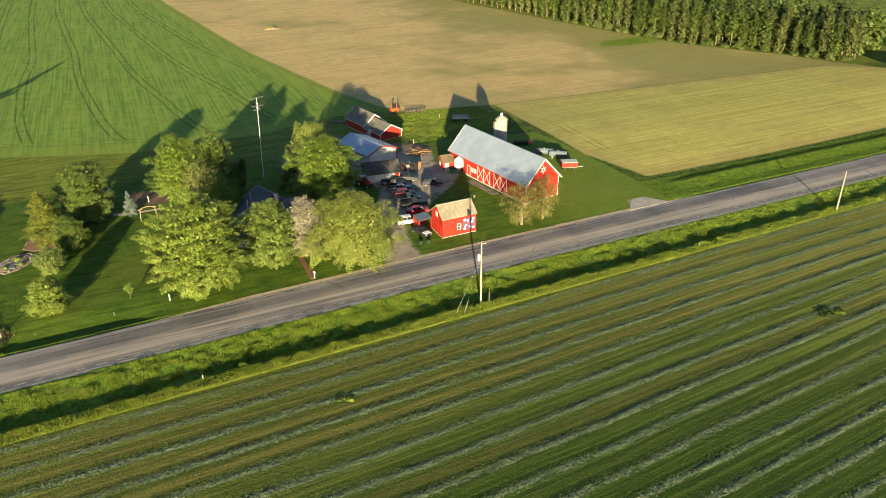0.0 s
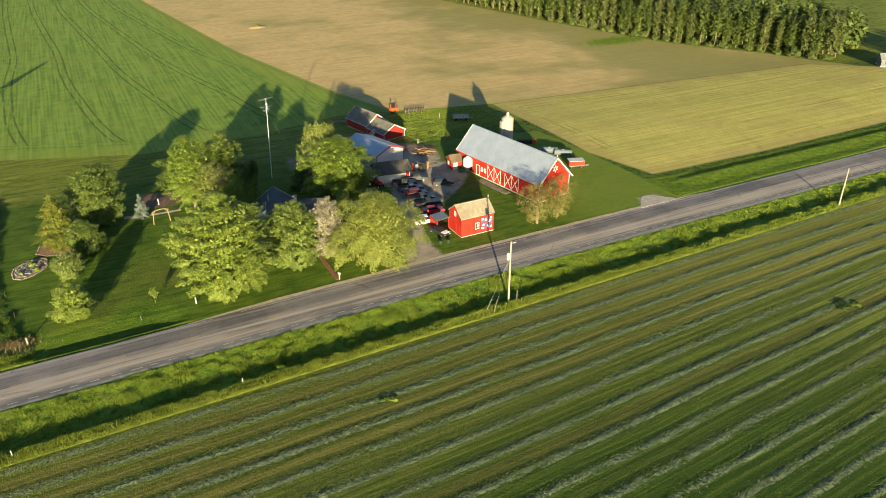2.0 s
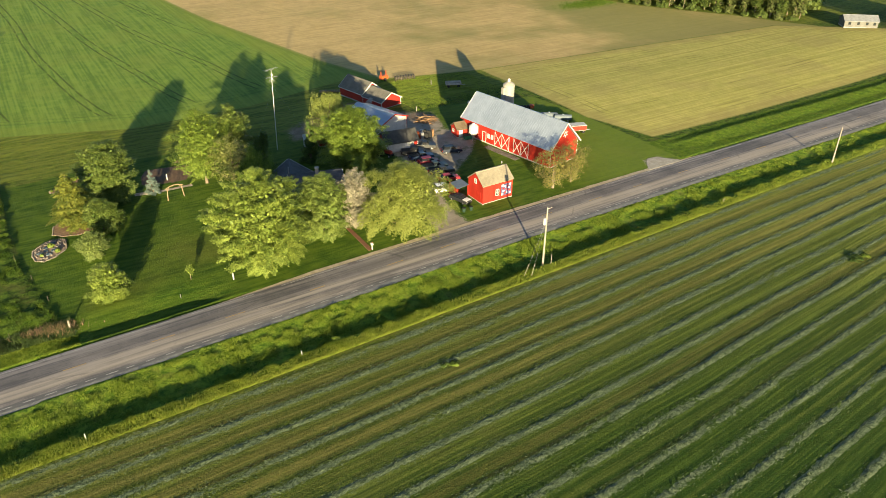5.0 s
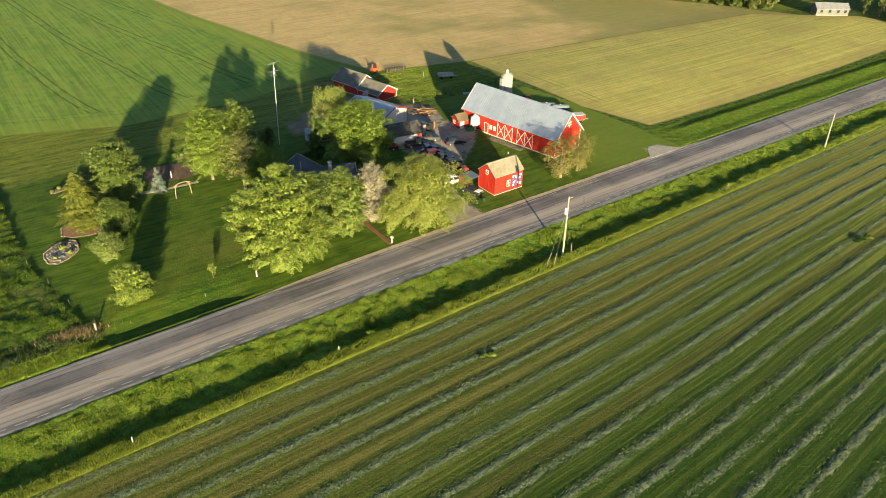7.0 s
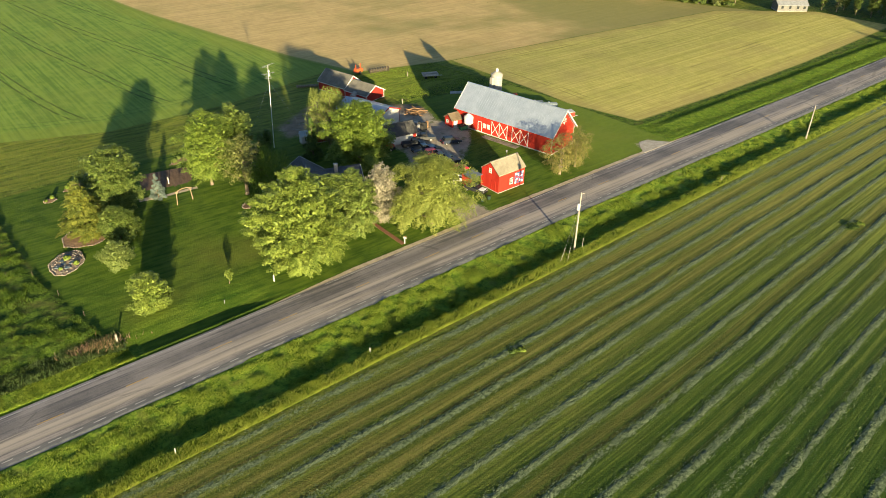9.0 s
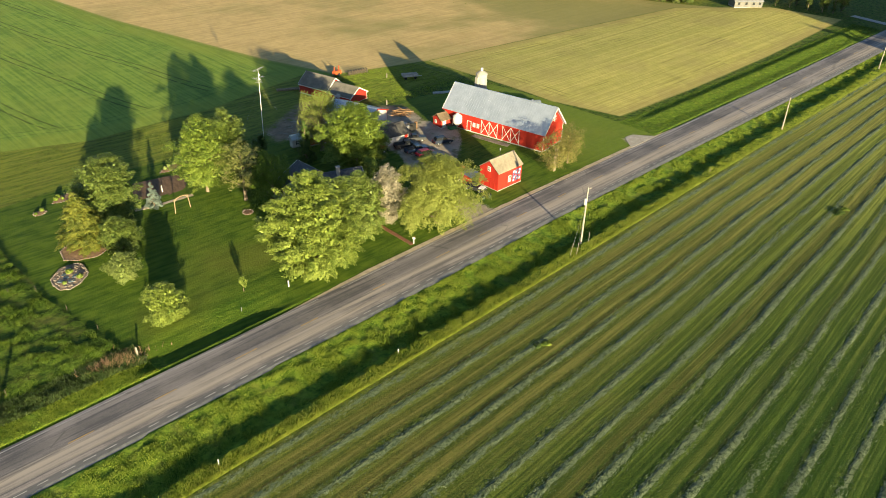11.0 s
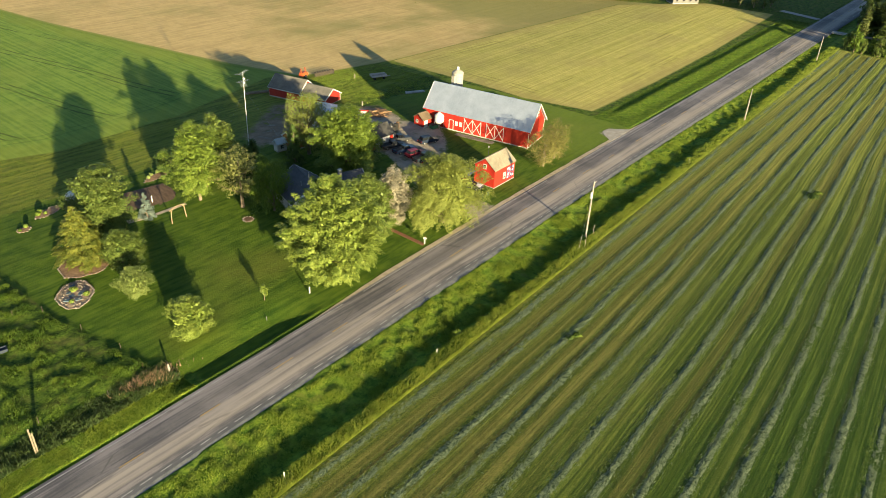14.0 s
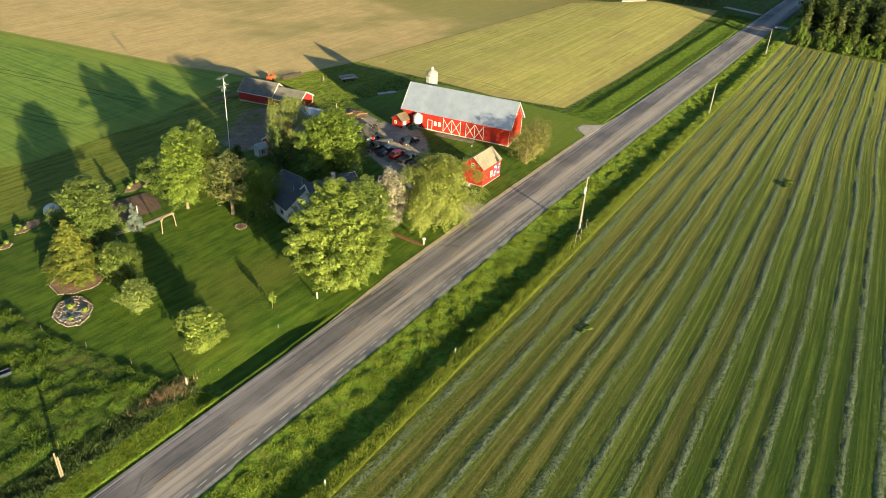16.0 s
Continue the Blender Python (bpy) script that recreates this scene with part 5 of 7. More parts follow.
def car(x, y, angle, kind, color, label, hood=None):
    t = thing(kind, frame_of(x, y, angle), label, "pickup truck" if kind == "pickup_truck" else "car", "cars parked in the yard")
    if kind == "pickup_truck":
        n, h, bl = 2.7, 0.95, 1.05
        part("body", shaped([(-n, 0.42), (n, 0.42), (n, 0.95), (0.95, 1.08), (0.55, 1.12), (-0.55, 1.12), (-n, 1.1)], h, 0.05, 0.7), color, t)
        part("cabin", shaped([(-0.6, 1.0), (1.25, 1.0), (0.6, 1.68), (-0.5, 1.68)], 0.86, 0.16, 1.05), CAR_GLASS, t)
        part("roof", shaped([(-0.55, 1.66), (0.68, 1.66), (0.6, 1.76), (-0.48, 1.76)], 0.74, 0.1, 1.66), color, t)
        part("bed_floor", boxed((-n + 0.15, -0.78, 1.06), (-0.7, 0.78, 1.135)), BLACK, t)
        for s in (-1, 1):
            part("pillar", boxed((-0.05, s * 0.83 - 0.03, 1.05), (0.08, s * 0.83 + 0.03, 1.5)), color, t)
    else:
        n, h = 2.3, 0.9
        tall = 0.25 if kind == "suv" else 0.0
        part("body", shaped([(-n, 0.35), (n, 0.35), (n, 0.78), (1.0, 0.98 + tall * 0.4), (-n * 0.95, 1.0 + tall * 0.4)], h, 0.06, 0.6), color, t)
        part("cabin", shaped([(-n * 0.9 if tall else -1.75, 0.95), (1.15, 0.95), (0.4, 1.42 + tall), (-n * 0.75 if tall else -1.1, 1.42 + tall)], 0.82, 0.2, 1.0), CAR_GLASS, t)
        part("roof", shaped([(-n * 0.75 if tall else -1.15, 1.40 + tall), (0.45, 1.40 + tall), (0.38, 1.47 + tall), (-n * 0.7 if tall else -1.0, 1.47 + tall)], 0.68, 0.08, 1.4 + tall), color, t)
        for s in (-1, 1):
            part("pillar", boxed((-0.5, s * 0.755 - 0.03, 0.98), (-0.4, s * 0.755 + 0.03, 1.38 + tall)), color, t)
    if hood:
        part("hood", boxed((1.1, -0.72, 0.93), (n - 0.1, 0.72, 0.99)), hood, t)
    for sx in (-0.62 * n, 0.62 * n):
        for s in (-1, 1):
            w = part("wheel", tubed([(sx, s * (h - 0.2), 0.34), (sx, s * (h + 0.01), 0.34)], [0.34, 0.34], 16), BLACK, t)
            part("rim", tubed([(sx, s * (h - 0.02), 0.34), (sx, s * (h + 0.025), 0.34)], [0.2, 0.18], 12), STEEL, w)
    for s in (-1, 1):
        part("headlight", boxed((n - 0.06, s * 0.62 - 0.16, 0.62), (n + 0.02, s * 0.62 + 0.16, 0.78)), LAMP_W, t)
        part("tail_light", boxed((-n - 0.02, s * 0.72 - 0.1, 0.68), (-n + 0.06, s * 0.72 + 0.1, 0.9)), LAMP_R, t)
    part("bumper", boxed((n - 0.02, -0.8, 0.36), (n + 0.09, 0.8, 0.52)), BLACK, t)
    part("bumper", boxed((-n - 0.09, -0.8, 0.36), (-n + 0.02, 0.8, 0.52)), BLACK, t)
    return t


NAVY, MAROON, COAL = paint("navy_paint", (0.02, 0.045, 0.10)), paint("maroon_paint", (0.16, 0.015, 0.03)), paint("charcoal_paint", (0.022, 0.024, 0.028))
TEAL, CAR_RED, CAR_WHITE, INK = paint("slate_paint", (0.025, 0.04, 0.05)), paint("red_car_paint", (0.45, 0.02, 0.035)), paint("white_car_paint", (0.78, 0.78, 0.78)), paint("ink_paint", (0.008, 0.018, 0.040))
car(12.4, 48.4, -18, "suv", INK, "dark blue sport utility car standing alone on gravel")
car(8.3, 53.6, -25, "pickup_truck", COAL, "dark pickup truck beside the garage")
car(4.7, 52.2, -20, "pickup_truck", COAL, "black pickup truck in front of the garage")
car(4.7, 48.7, -12, "pickup_truck", NAVY, "navy blue pickup truck parked in the row")
car(4.8, 45.6, -10, "suv", MAROON, "maroon sport utility car parked in the row")
car(4.6, 42.8, -8, "pickup_truck", TEAL, "slate grey pickup truck parked in the row")
car(4.6, 39.9, -8, "pickup_truck", COAL, "black pickup truck parked in the row")
car(4.0, 36.3, -10, "sedan_car", CAR_RED, "bright red car parked in the row")
car(0.5, 32.5, -10, "suv", CAR_WHITE, "white car parked beside the willow")
car(0.9, 27.0, -74, "sedan_car", COAL, "black car with a pale hood near the shed", hood=CAR_WHITE)

RUST = surface("dark_rusty_steel", (0.07, 0.06, 0.05), (0.15, 0.12, 0.09), 2, 0.8)
ORANGE = surface("orange_machine_paint", (0.30, 0.06, 0.02), (0.42, 0.10, 0.03), 2, 0.5)
TRACTOR_RED = surface("tractor_red", (0.35, 0.03, 0.02), (0.48, 0.06, 0.03), 2, 0.5)
tr = thing("tractor", frame_of(-1.3, 54.6, -65), "red tractor with a white canopy in the yard", "tractor")
part("hood", shaped([(0.2, 0.8), (2.0, 0.8), (2.0, 1.45), (0.2, 1.55)], 0.38, 0.15, 1.0), TRACTOR_RED, tr)
part("chassis", boxed((-0.9, -0.3, 0.55), (2.0, 0.3, 0.85)), BLACK, tr)
part("seat", boxed((-0.75, -0.25, 1.15), (-0.25, 0.25, 1.5)), BLACK, tr)
part("canopy", shaped([(-1.2, 2.35), (0.5, 2.35), (0.45, 2.5), (-1.15, 2.5)], 0.8, 0.1, 2.35), WHITE, tr)
for s in (-1, 1):
    part("canopy_post", boxed((-0.95, s * 0.6 - 0.03, 0.8), (-0.88, s * 0.6 + 0.03, 2.36)), BLACK, tr)
    part("fender", boxed((-1.15, s * 0.72 - 0.22, 1.45), (0.05, s * 0.72 + 0.22, 1.52)), TRACTOR_RED, tr)
    w = part("rear_wheel", tubed([(-0.6, s * 0.58, 0.72), (-0.6, s * 1.0, 0.72)], [0.72, 0.72], 20), BLACK, tr)
    part("rim", tubed([(-0.6, s * 0.98, 0.72), (-0.6, s * 1.02, 0.72)], [0.4, 0.36], 14), WHITE, w)
    w = part("front_wheel", tubed([(1.7, s * 0.5, 0.38), (1.7, s * 0.72, 0.38)], [0.38, 0.38], 16), BLACK, tr)
    part("rim", tubed([(1.7, s * 0.7, 0.38), (1.7, s * 0.735, 0.38)], [0.2, 0.18], 12), WHITE, w)
part("exhaust", tubed([(1.2, 0, 1.45), (1.2, 0, 2.2)], [0.04, 0.04], 8), BLACK, tr)


def wagon(x, y, angle, bed, label, w=1.0, l=2.0, h=0.6, name="farm_wagon"):
    t = thing(name, frame_of(x, y, angle), label, "wagon")
    part("deck", boxed((-l, -w, 0.75), (l, w, 0.87)), POLE_WOOD, t)
    for s in (-1, 1):
        part("side_board", boxed((-l, s * w - 0.04, 0.87), (l, s * w + 0.04, 0.87 + h)), bed, t)
        part("end_board", boxed((s * l - 0.04, -w + 0.05, 0.87), (s * l + 0.04, w - 0.05, 0.87 + h)), bed, t)
        for sx in (-0.65 * l, 0.65 * l):
            part("wheel", tubed([(sx, s * (w - 0.35), 0.38), (sx, s * (w - 0.1), 0.38)], [0.38, 0.38], 14), BLACK, t)
    part("axle", boxed((-0.65 * l - 0.06, -w + 0.1, 0.32), (-0.65 * l + 0.06, w - 0.1, 0.44)), STEEL, t)
    part("axle", boxed((0.65 * l - 0.06, -w + 0.1, 0.32), (0.65 * l + 0.06, w - 0.1, 0.44)), STEEL, t)
    part("drawbar", boxed((l, -0.06, 0.5), (l + 1.4, 0.06, 0.62)), STEEL, t)
    return t


wagon(39.3, 90.2, -25, GREY_TRIM, "grey weathered hay wagon in the back paddock", 1.1, 2.2, 0.5)
rw = wagon(44.6, 43.0, -20, RED, "rusty red box wagon with a pale cover behind the barn", 1.05, 1.8, 1.1)
part("cover", boxed((-1.84, -1.1, 1.98), (1.84, 1.1, 2.06)), WHITE, rw)
TANK = surface("blue_grey_tank_paint", (0.085, 0.11, 0.14), (0.14, 0.17, 0.205), 1.5, 0.6)
tank = thing("fuel_tank", frame_of(46.4, 50.6, -35), "blue-grey cylindrical tank on skids behind the barn", "tank")
part("shell", tubed([(-2.2, 0, 1.0), (-2.0, 0, 1.0), (2.0, 0, 1.0), (2.2, 0, 1.0)], [0.45, 0.72, 0.72, 0.45], 18), TANK, tank)
for s in (-1, 1):
    part("skid", boxed((s * 1.3 - 0.12, -0.6, 0), (s * 1.3 + 0.12, 0.6, 0.45)), STEEL, tank)
part("hatch", tubed([(0, 0, 1.6), (0, 0, 1.85)], [0.22, 0.22], 12), STEEL, tank)
tank2 = copy_thing(tank, frame_of(44.4, 53.6, -35))
tagged(tank2, "blue-grey cylindrical tank beside another one behind the barn")
rak = thing("hay_rake", frame_of(43.6, 62.4, -25), "dark hay implement with an orange hub", "farm implement")
part("frame_bar", boxed((-2.4, -0.08, 0.6), (2.2, 0.08, 0.76)), BLACK, rak)
part("gearbox", boxed((1.3, -0.5, 0.4), (2.3, 0.5, 1.2)), ORANGE, rak)
for k in range(5):
    part("reel", tubed([(-2.2 + 0.75 * k, -0.5, 0.55), (-2.1 + 0.75 * k, 0.5, 0.55)], [0.5, 0.5], 12), BLACK, rak)
imp = thing("baler", frame_of(25.4, 106.2, 10), "orange-red field implement with tall arms", "farm implement")
part("body", shaped([(-1.4, 0.5), (1.4, 0.5), (1.2, 1.5), (-1.0, 1.6)], 0.7, 0.1, 0.6), ORANGE, imp)
for s in (-1, 1):
    part("arm", boxed((s * 0.9 - 0.1, -0.1, 1.4), (s * 0.9 + 0.1, 0.1, 2.8)), ORANGE, imp)
    part("wheel", tubed([(0, s * 0.7, 0.45), (0, s * 0.95, 0.45)], [0.45, 0.45], 14), BLACK, imp)
har = thing("harrow", frame_of(31.0, 103.4, -10), "grey spike harrow standing in the grass", "farm implement")
part("beam", boxed((-3.0, -0.06, 0.55), (3.0, 0.06, 0.67)), RUST, har)
part("beam", boxed((-3.0, 0.55, 0.55), (3.0, 0.67, 0.67)), RUST, har)
for k in range(8):
    part("tine", boxed((-2.9 + 0.82 * k, -0.25, -0.1), (-2.78 + 0.82 * k, 0.85, 1.3)), RUST, har)

# wood heap
rng = np.random.default_rng(21)
heap = thing("lumber_heap", frame_of(17.9, 69.0, 0), "loose heap of old brown boards and beams", "lumber")
OLD_WOOD = surface("old_brown_wood", (0.18, 0.10, 0.05), (0.42, 0.27, 0.14), 1.5, 0.9, fine=9, stretch=(0.2, 1, 1), island=0.6)
for k in range(46):
    a, l = rng.uniform(-0.9, 0.9) + (0.6 if k % 3 else 2.0), rng.uniform(1.2, 3.4)
    r = rng.uniform(0, 1) ** 0.6
    th = rng.uniform(0, 6.28)
    px, py = 2.6 * r * math.cos(th), 1.9 * r * math.sin(th)
    h = 0.12 + (1 - r) * rng.uniform(0.1, 1.35)
    ti = rng.normal(0, 0.13)
    d = Vector((math.cos(a), math.sin(a), ti)) * l / 2
    bm = bmesh.new()
    beam(bm, Vector((px, py, max(h, abs(d.z) + 0.05))) - d, Vector((px, py, max(h, abs(d.z) + 0.05))) + d, rng.uniform(0.12, 0.3), rng.uniform(0.05, 0.14))
    part("board", bm, OLD_WOOD, heap)
pile = thing("plank_stack", frame_of(36.8, 74.0, -28), "low stack of grey planks on the grass", "lumber")
for k in range(9):
    part("plank", boxed((-2.8 + 0.1 * (k % 3), -0.6 + 0.42 * (k % 3), 0.1 * (k // 3)), (2.6, -0.2 + 0.42 * (k % 3), 0.09 + 0.1 * (k // 3))), GREY_TRIM, pile)
props = thing("leaning_beams", frame_of(11.3, 86.4, -77), "grey timber props leaning on the red shed", "lumber")
for k in range(5):
    bm = bmesh.new()
    beam(bm, (-1.6 + 0.8 * k, -2.0, 0.0), (-0.3 + 0.2 * k, 0.2, 2.6), 0.16)
    part("beam", bm, GREY_TRIM, props)
logs = thing("log_stack", frame_of(8.5, 104.5, -25), "low line of stacked logs behind the red sheds", "lumber")
for k in range(14):
    part("log", tubed([(-3.5 + 0.5 * k, -0.7, 0.22), (-3.5 + 0.5 * k, 0.7, 0.22)], [0.22, 0.22], 8), BARK, logs)
junk = thing("equipment_pile", frame_of(12.2, 59.6, 20), "cluttered pile of rusty yard equipment", "equipment")
for k in range(16):
    a = rng.uniform(-0.5, 1.5)
    p = Vector((rng.uniform(-2.2, 2.2), rng.uniform(-1.6, 1.6), 0))
    s = Vector((rng.uniform(0.2, 0.7), rng.uniform(0.15, 0.4), rng.uniform(0.3, 0.9)))
    bm = boxed(-s, s, Matrix.Translation(p + Vector((0, 0, s.z))) @ pose(0, 0, 0, 0, 0, rng.uniform(0, 180)))
    bmesh.ops.bevel(bm, geom=list(bm.edges), offset=0.06, segments=2, affect="EDGES")
    part("crate" if k % 2 else "drum", bm, (OLD_WOOD, STEEL, ORANGE, BLACK)[k % 4], junk)

# ---- posts and small garden things ----


def stake(x, y, h, w, material, name, label, category="post", group=""):
    t = thing(name, frame_of(x, y, 15), label, category, group)
    bm = bmesh.new()
    prism(bm, [(-w / 2, -0.4), (w / 2, -0.4), (w / 2, h - w * 0.3), (0, h), (-w / 2, h - w * 0.3)], w, Matrix.Translation((0, -w / 2, 0)))
    part("post", bm, material, t)
    return t


box_ = stake(-22.2, 19.4, 1.05, 0.14, WHITE, "mailbox", "white roadside mailbox on a white post", "mailbox")
bm = bmesh.new()
prism(bm, [(-0.14, 1.05), (0.14, 1.05), (0.14, 1.22), (0.08, 1.32), (-0.08, 1.32), (-0.14, 1.22)], 0.55, Matrix.Translation((0, -0.3, 0)))
part("box", bm, WHITE, box_)
part("flag", boxed((0.145, -0.1, 1.18), (0.165, 0.02, 1.42)), CAR_RED, box_)
stake(-45.7, 22.7, 1.2, 0.16, WHITE, "marker_post", "white marker post at the lawn's edge")
stake(-54.3, 22.4, 0.7, 0.07, STEEL, "garden_light", "low dark garden light on a stake", "light")
for x, y in ((-43.7, -1.5), (-71.9, -2.8), (44.5, -0.4)):
    stake(x, y, 0.85, 0.1, POLE_WOOD if x > 0 else WHITE, "field_marker", "pale marker post at the hay field's edge", "post", "hay field markers")
stake(-70.3, 22.6, 1.5, 0.2, POLE_WOOD, "corner_post", "short tan wooden corner post in tall weeds")
for x, y in ((35.1, 95.4), (19.6, 76.8)):
    stake(x, y, 1.3, 0.18, POLE_WOOD, "paddock_post", "tan wooden paddock post", "post", "paddock posts")
for x, y in ((-78.7, 49), (-75.4, 46.9), (-73.6, 39.3), (-72.1, 31.5), (-86, 25.5), (-78, 24)):
    stake(x, y, 1.0, 0.05, RUST, "fence_stake", "thin wooden fence stake in tall grass", "post", "fence stakes")
bd = thing("board_frame", frame_of(-88.1, 21.2, 10), "two tall pale upright boards with a crosspiece in the weeds", "sign frame")
PALE_BOARD = surface("pale_board", (0.17, 0.14, 0.10), (0.27, 0.225, 0.165), 2, 0.8, fine=12)
part("board", boxed((-0.36, -0.04, -0.4), (-0.20, 0.04, 3.9)), PALE_BOARD, bd)
part("board", boxed((-0.12, -0.04, -0.4), (0.06, 0.04, 3.1)), PALE_BOARD, bd)
part("crosspiece", boxed((-0.34, 0.045, 2.7), (0.05, 0.075, 2.88)), PALE_BOARD, bd)
PLANTER = surface("dark_green_pot", (0.012, 0.03, 0.02), (0.025, 0.055, 0.035), 3, 0.7)
for x, y in ((-0.9, 22.9), (0.6, 22.7)):
    u = thing("planter", frame_of(x, y, 0), "dark green round planter standing on the grass", "planter", "planters by the drive")
    part("pot", tubed([(0, 0, 0), (0, 0, 0.1), (0, 0, 0.8), (0, 0, 0.85)], [0.24, 0.28, 0.38, 0.38], 16), PLANTER, u)
    part("soil", tubed([(0, 0, 0.78), (0, 0, 0.87)], [0.33, 0.33], 14), BLACK, u)
trough = thing("water_trough", frame_of(-83.6, 42.2, -12) @ Matrix.Translation((0, 0, -0.3)), "low blue-grey water trough in the tall meadow grass", "trough")
TROUGH = surface("blue_grey_trough", (0.025, 0.033, 0.048), (0.04, 0.052, 0.075), 2, 0.9)
part("base", boxed((-1.1, -0.45, 0.0), (1.1, 0.45, 0.5)), TROUGH, trough)
for s in (-1, 1):
    part("rim", boxed((-1.16, s * 0.45 - 0.06, 0.42), (1.16, s * 0.45 + 0.06, 0.72)), TROUGH, trough)
    part("rim", boxed((s * 1.1 - 0.06, -0.39, 0.42), (s * 1.1 + 0.06, 0.39, 0.72)), TROUGH, trough)
lamp = thing("yard_lamp", frame_of(15.5, 33.6, 0), "slim dark yard lamp on the grass", "lamp")
part("pole", tubed([(0, 0, -0.2), (0, 0, 2.2)], [0.05, 0.04], 8), BLACK, lamp)
part("lantern", tubed([(0, 0, 2.2), (0, 0, 2.3), (0, 0, 2.6), (0, 0, 2.75)], [0.06, 0.15, 0.18, 0.04], 8), STEEL, lamp)

arb = thing("swing_arbor", frame_of(-46.2, 57.2, 8), "tan wooden swing frame with an arched top", "arbor")
TAN_WOOD = surface("tan_wood", (0.24, 0.175, 0.10), (0.38, 0.285, 0.175), 2, 0.8, fine=14)
for s in (-1, 1):
    part("post", tubed([(s * 1.65, 0, -0.2), (s * 1.4, 0, 2.6)], [0.085, 0.075], 8), TAN_WOOD, arb)
    part("brace", tubed([(s * 1.45, 0, 2.1), (s * 0.95, 0, 2.75)], [0.05, 0.05], 6), TAN_WOOD, arb)
part("arch", tubed([(-1.75, 0, 2.5), (-0.9, 0, 2.82), (0, 0, 2.92), (0.9, 0, 2.82), (1.75, 0, 2.5)], [0.08] * 5, 6), TAN_WOOD, arb)

MULCH = surface("brown_mulch", (0.16, 0.095, 0.06), (0.33, 0.22, 0.14), 1.6, 0.95, fine=10, bump=0.05)
SOIL = surface("garden_soil", (0.10, 0.062, 0.04), (0.20, 0.13, 0.085), 1.6, 0.95, fine=8, bump=0.08, stretch=(1, 0.3, 1))
PEBBLE = surface("pale_garden_stone", (0.16, 0.135, 0.11), (0.30, 0.265, 0.225), 3, 0.85, fine=14, island=0.6)
PLANT = LEAF["olive"]


def stone_mesh(seed):
    r_ = np.random.default_rng(seed)
    bm = bmesh.new()
    bmesh.ops.create_icosphere(bm, subdivisions=1, radius=0.17)
    for v in bm.verts:
        v.co *= r_.uniform(0.8, 1.2)
        v.co.z *= 0.7
    me = bpy.data.meshes.new("stone")
    bm.to_mesh(me)
    bm.free()
    me.materials.append(PEBBLE)
    return me


STONES = [stone_mesh(s) for s in range(4)]


def bed(name, x, y, angle, outline, material, label, stones=0.0, plants=0, leafmat=None, seed=0, mound=0.12):
    """A raised bed with an edge of stones and low plants."""
    t = thing(name, frame_of(x, y, angle), label, "garden bed")
    bm = bmesh.new()
    n = len(outline)
    low = [bm.verts.new((a, b, -0.3)) for a, b in outline]
    up = [bm.verts.new((a, b, 0.05)) for a, b in outline]
    inn = [bm.verts.new((a * 0.7, b * 0.7, mound)) for a, b in outline]
    for r, s in ((low, up), (up, inn)):
        for k in range(n):
            bm.faces.new((r[k], r[(k + 1) % n], s[(k + 1) % n], s[k]))
    bm.faces.new(inn)
    part("earth", bm, material, t)
    r_ = np.random.default_rng(seed)
    if stones:
        for (ax, ay), (bx, by) in zip(outline, outline[1:] + outline[:1]):
            d = math.hypot(bx - ax, by - ay)
            for k in range(max(1, int(d / stones))):
                f = k / max(1, int(d / stones))
                o = new("stone", STONES[r_.integers(4)])
                o.parent = t
                o.matrix_basis = Matrix.LocRotScale((ax + (bx - ax) * f, ay + (by - ay) * f, 0.08), Euler((r_.uniform(0, 3), 0, r_.uniform(0, 6))), (r_.uniform(0.7, 1.25),) * 3)
    ext = max(math.hypot(a, b) for a, b in outline)
    for k in range(plants):
        a, d = r_.uniform(0, 6.28), ext * 0.62 * math.sqrt(r_.uniform(0, 1))
        m_ = 260
        o = r_.normal(size=(m_, 3))
        o /= np.linalg.norm(o, axis=1)[:, None]
        sz = r_.uniform(0.25, 0.55)
        P = o * np.array([sz, sz, sz * 0.8]) * r_.uniform(0.4, 1, (m_, 1)) + np.array([0, 0, sz * 0.6])
        q = np.cross(o, r_.normal(size=(m_, 3))) * 0.12
        w = np.cross(o, q) * 0.6
        ob = new("plant", quads_mesh("plant", np.stack([P - q, P + w, P + q, P - w], 1), leafmat or PLANT))
        ob.parent = t
        ob.matrix_basis = Matrix.Translation((d * math.cos(a), d * math.sin(a), mound))
    return t


def ellipse(a, b, n=22, wob=0.08, seed=0):
    r_ = np.random.default_rng(seed)
    return [(a * math.cos(k) * (1 + r_.uniform(-wob, wob)), b * math.sin(k) * (1 + r_.uniform(-wob, wob))) for k in np.linspace(0, 2 * math.pi, n, endpoint=False)]


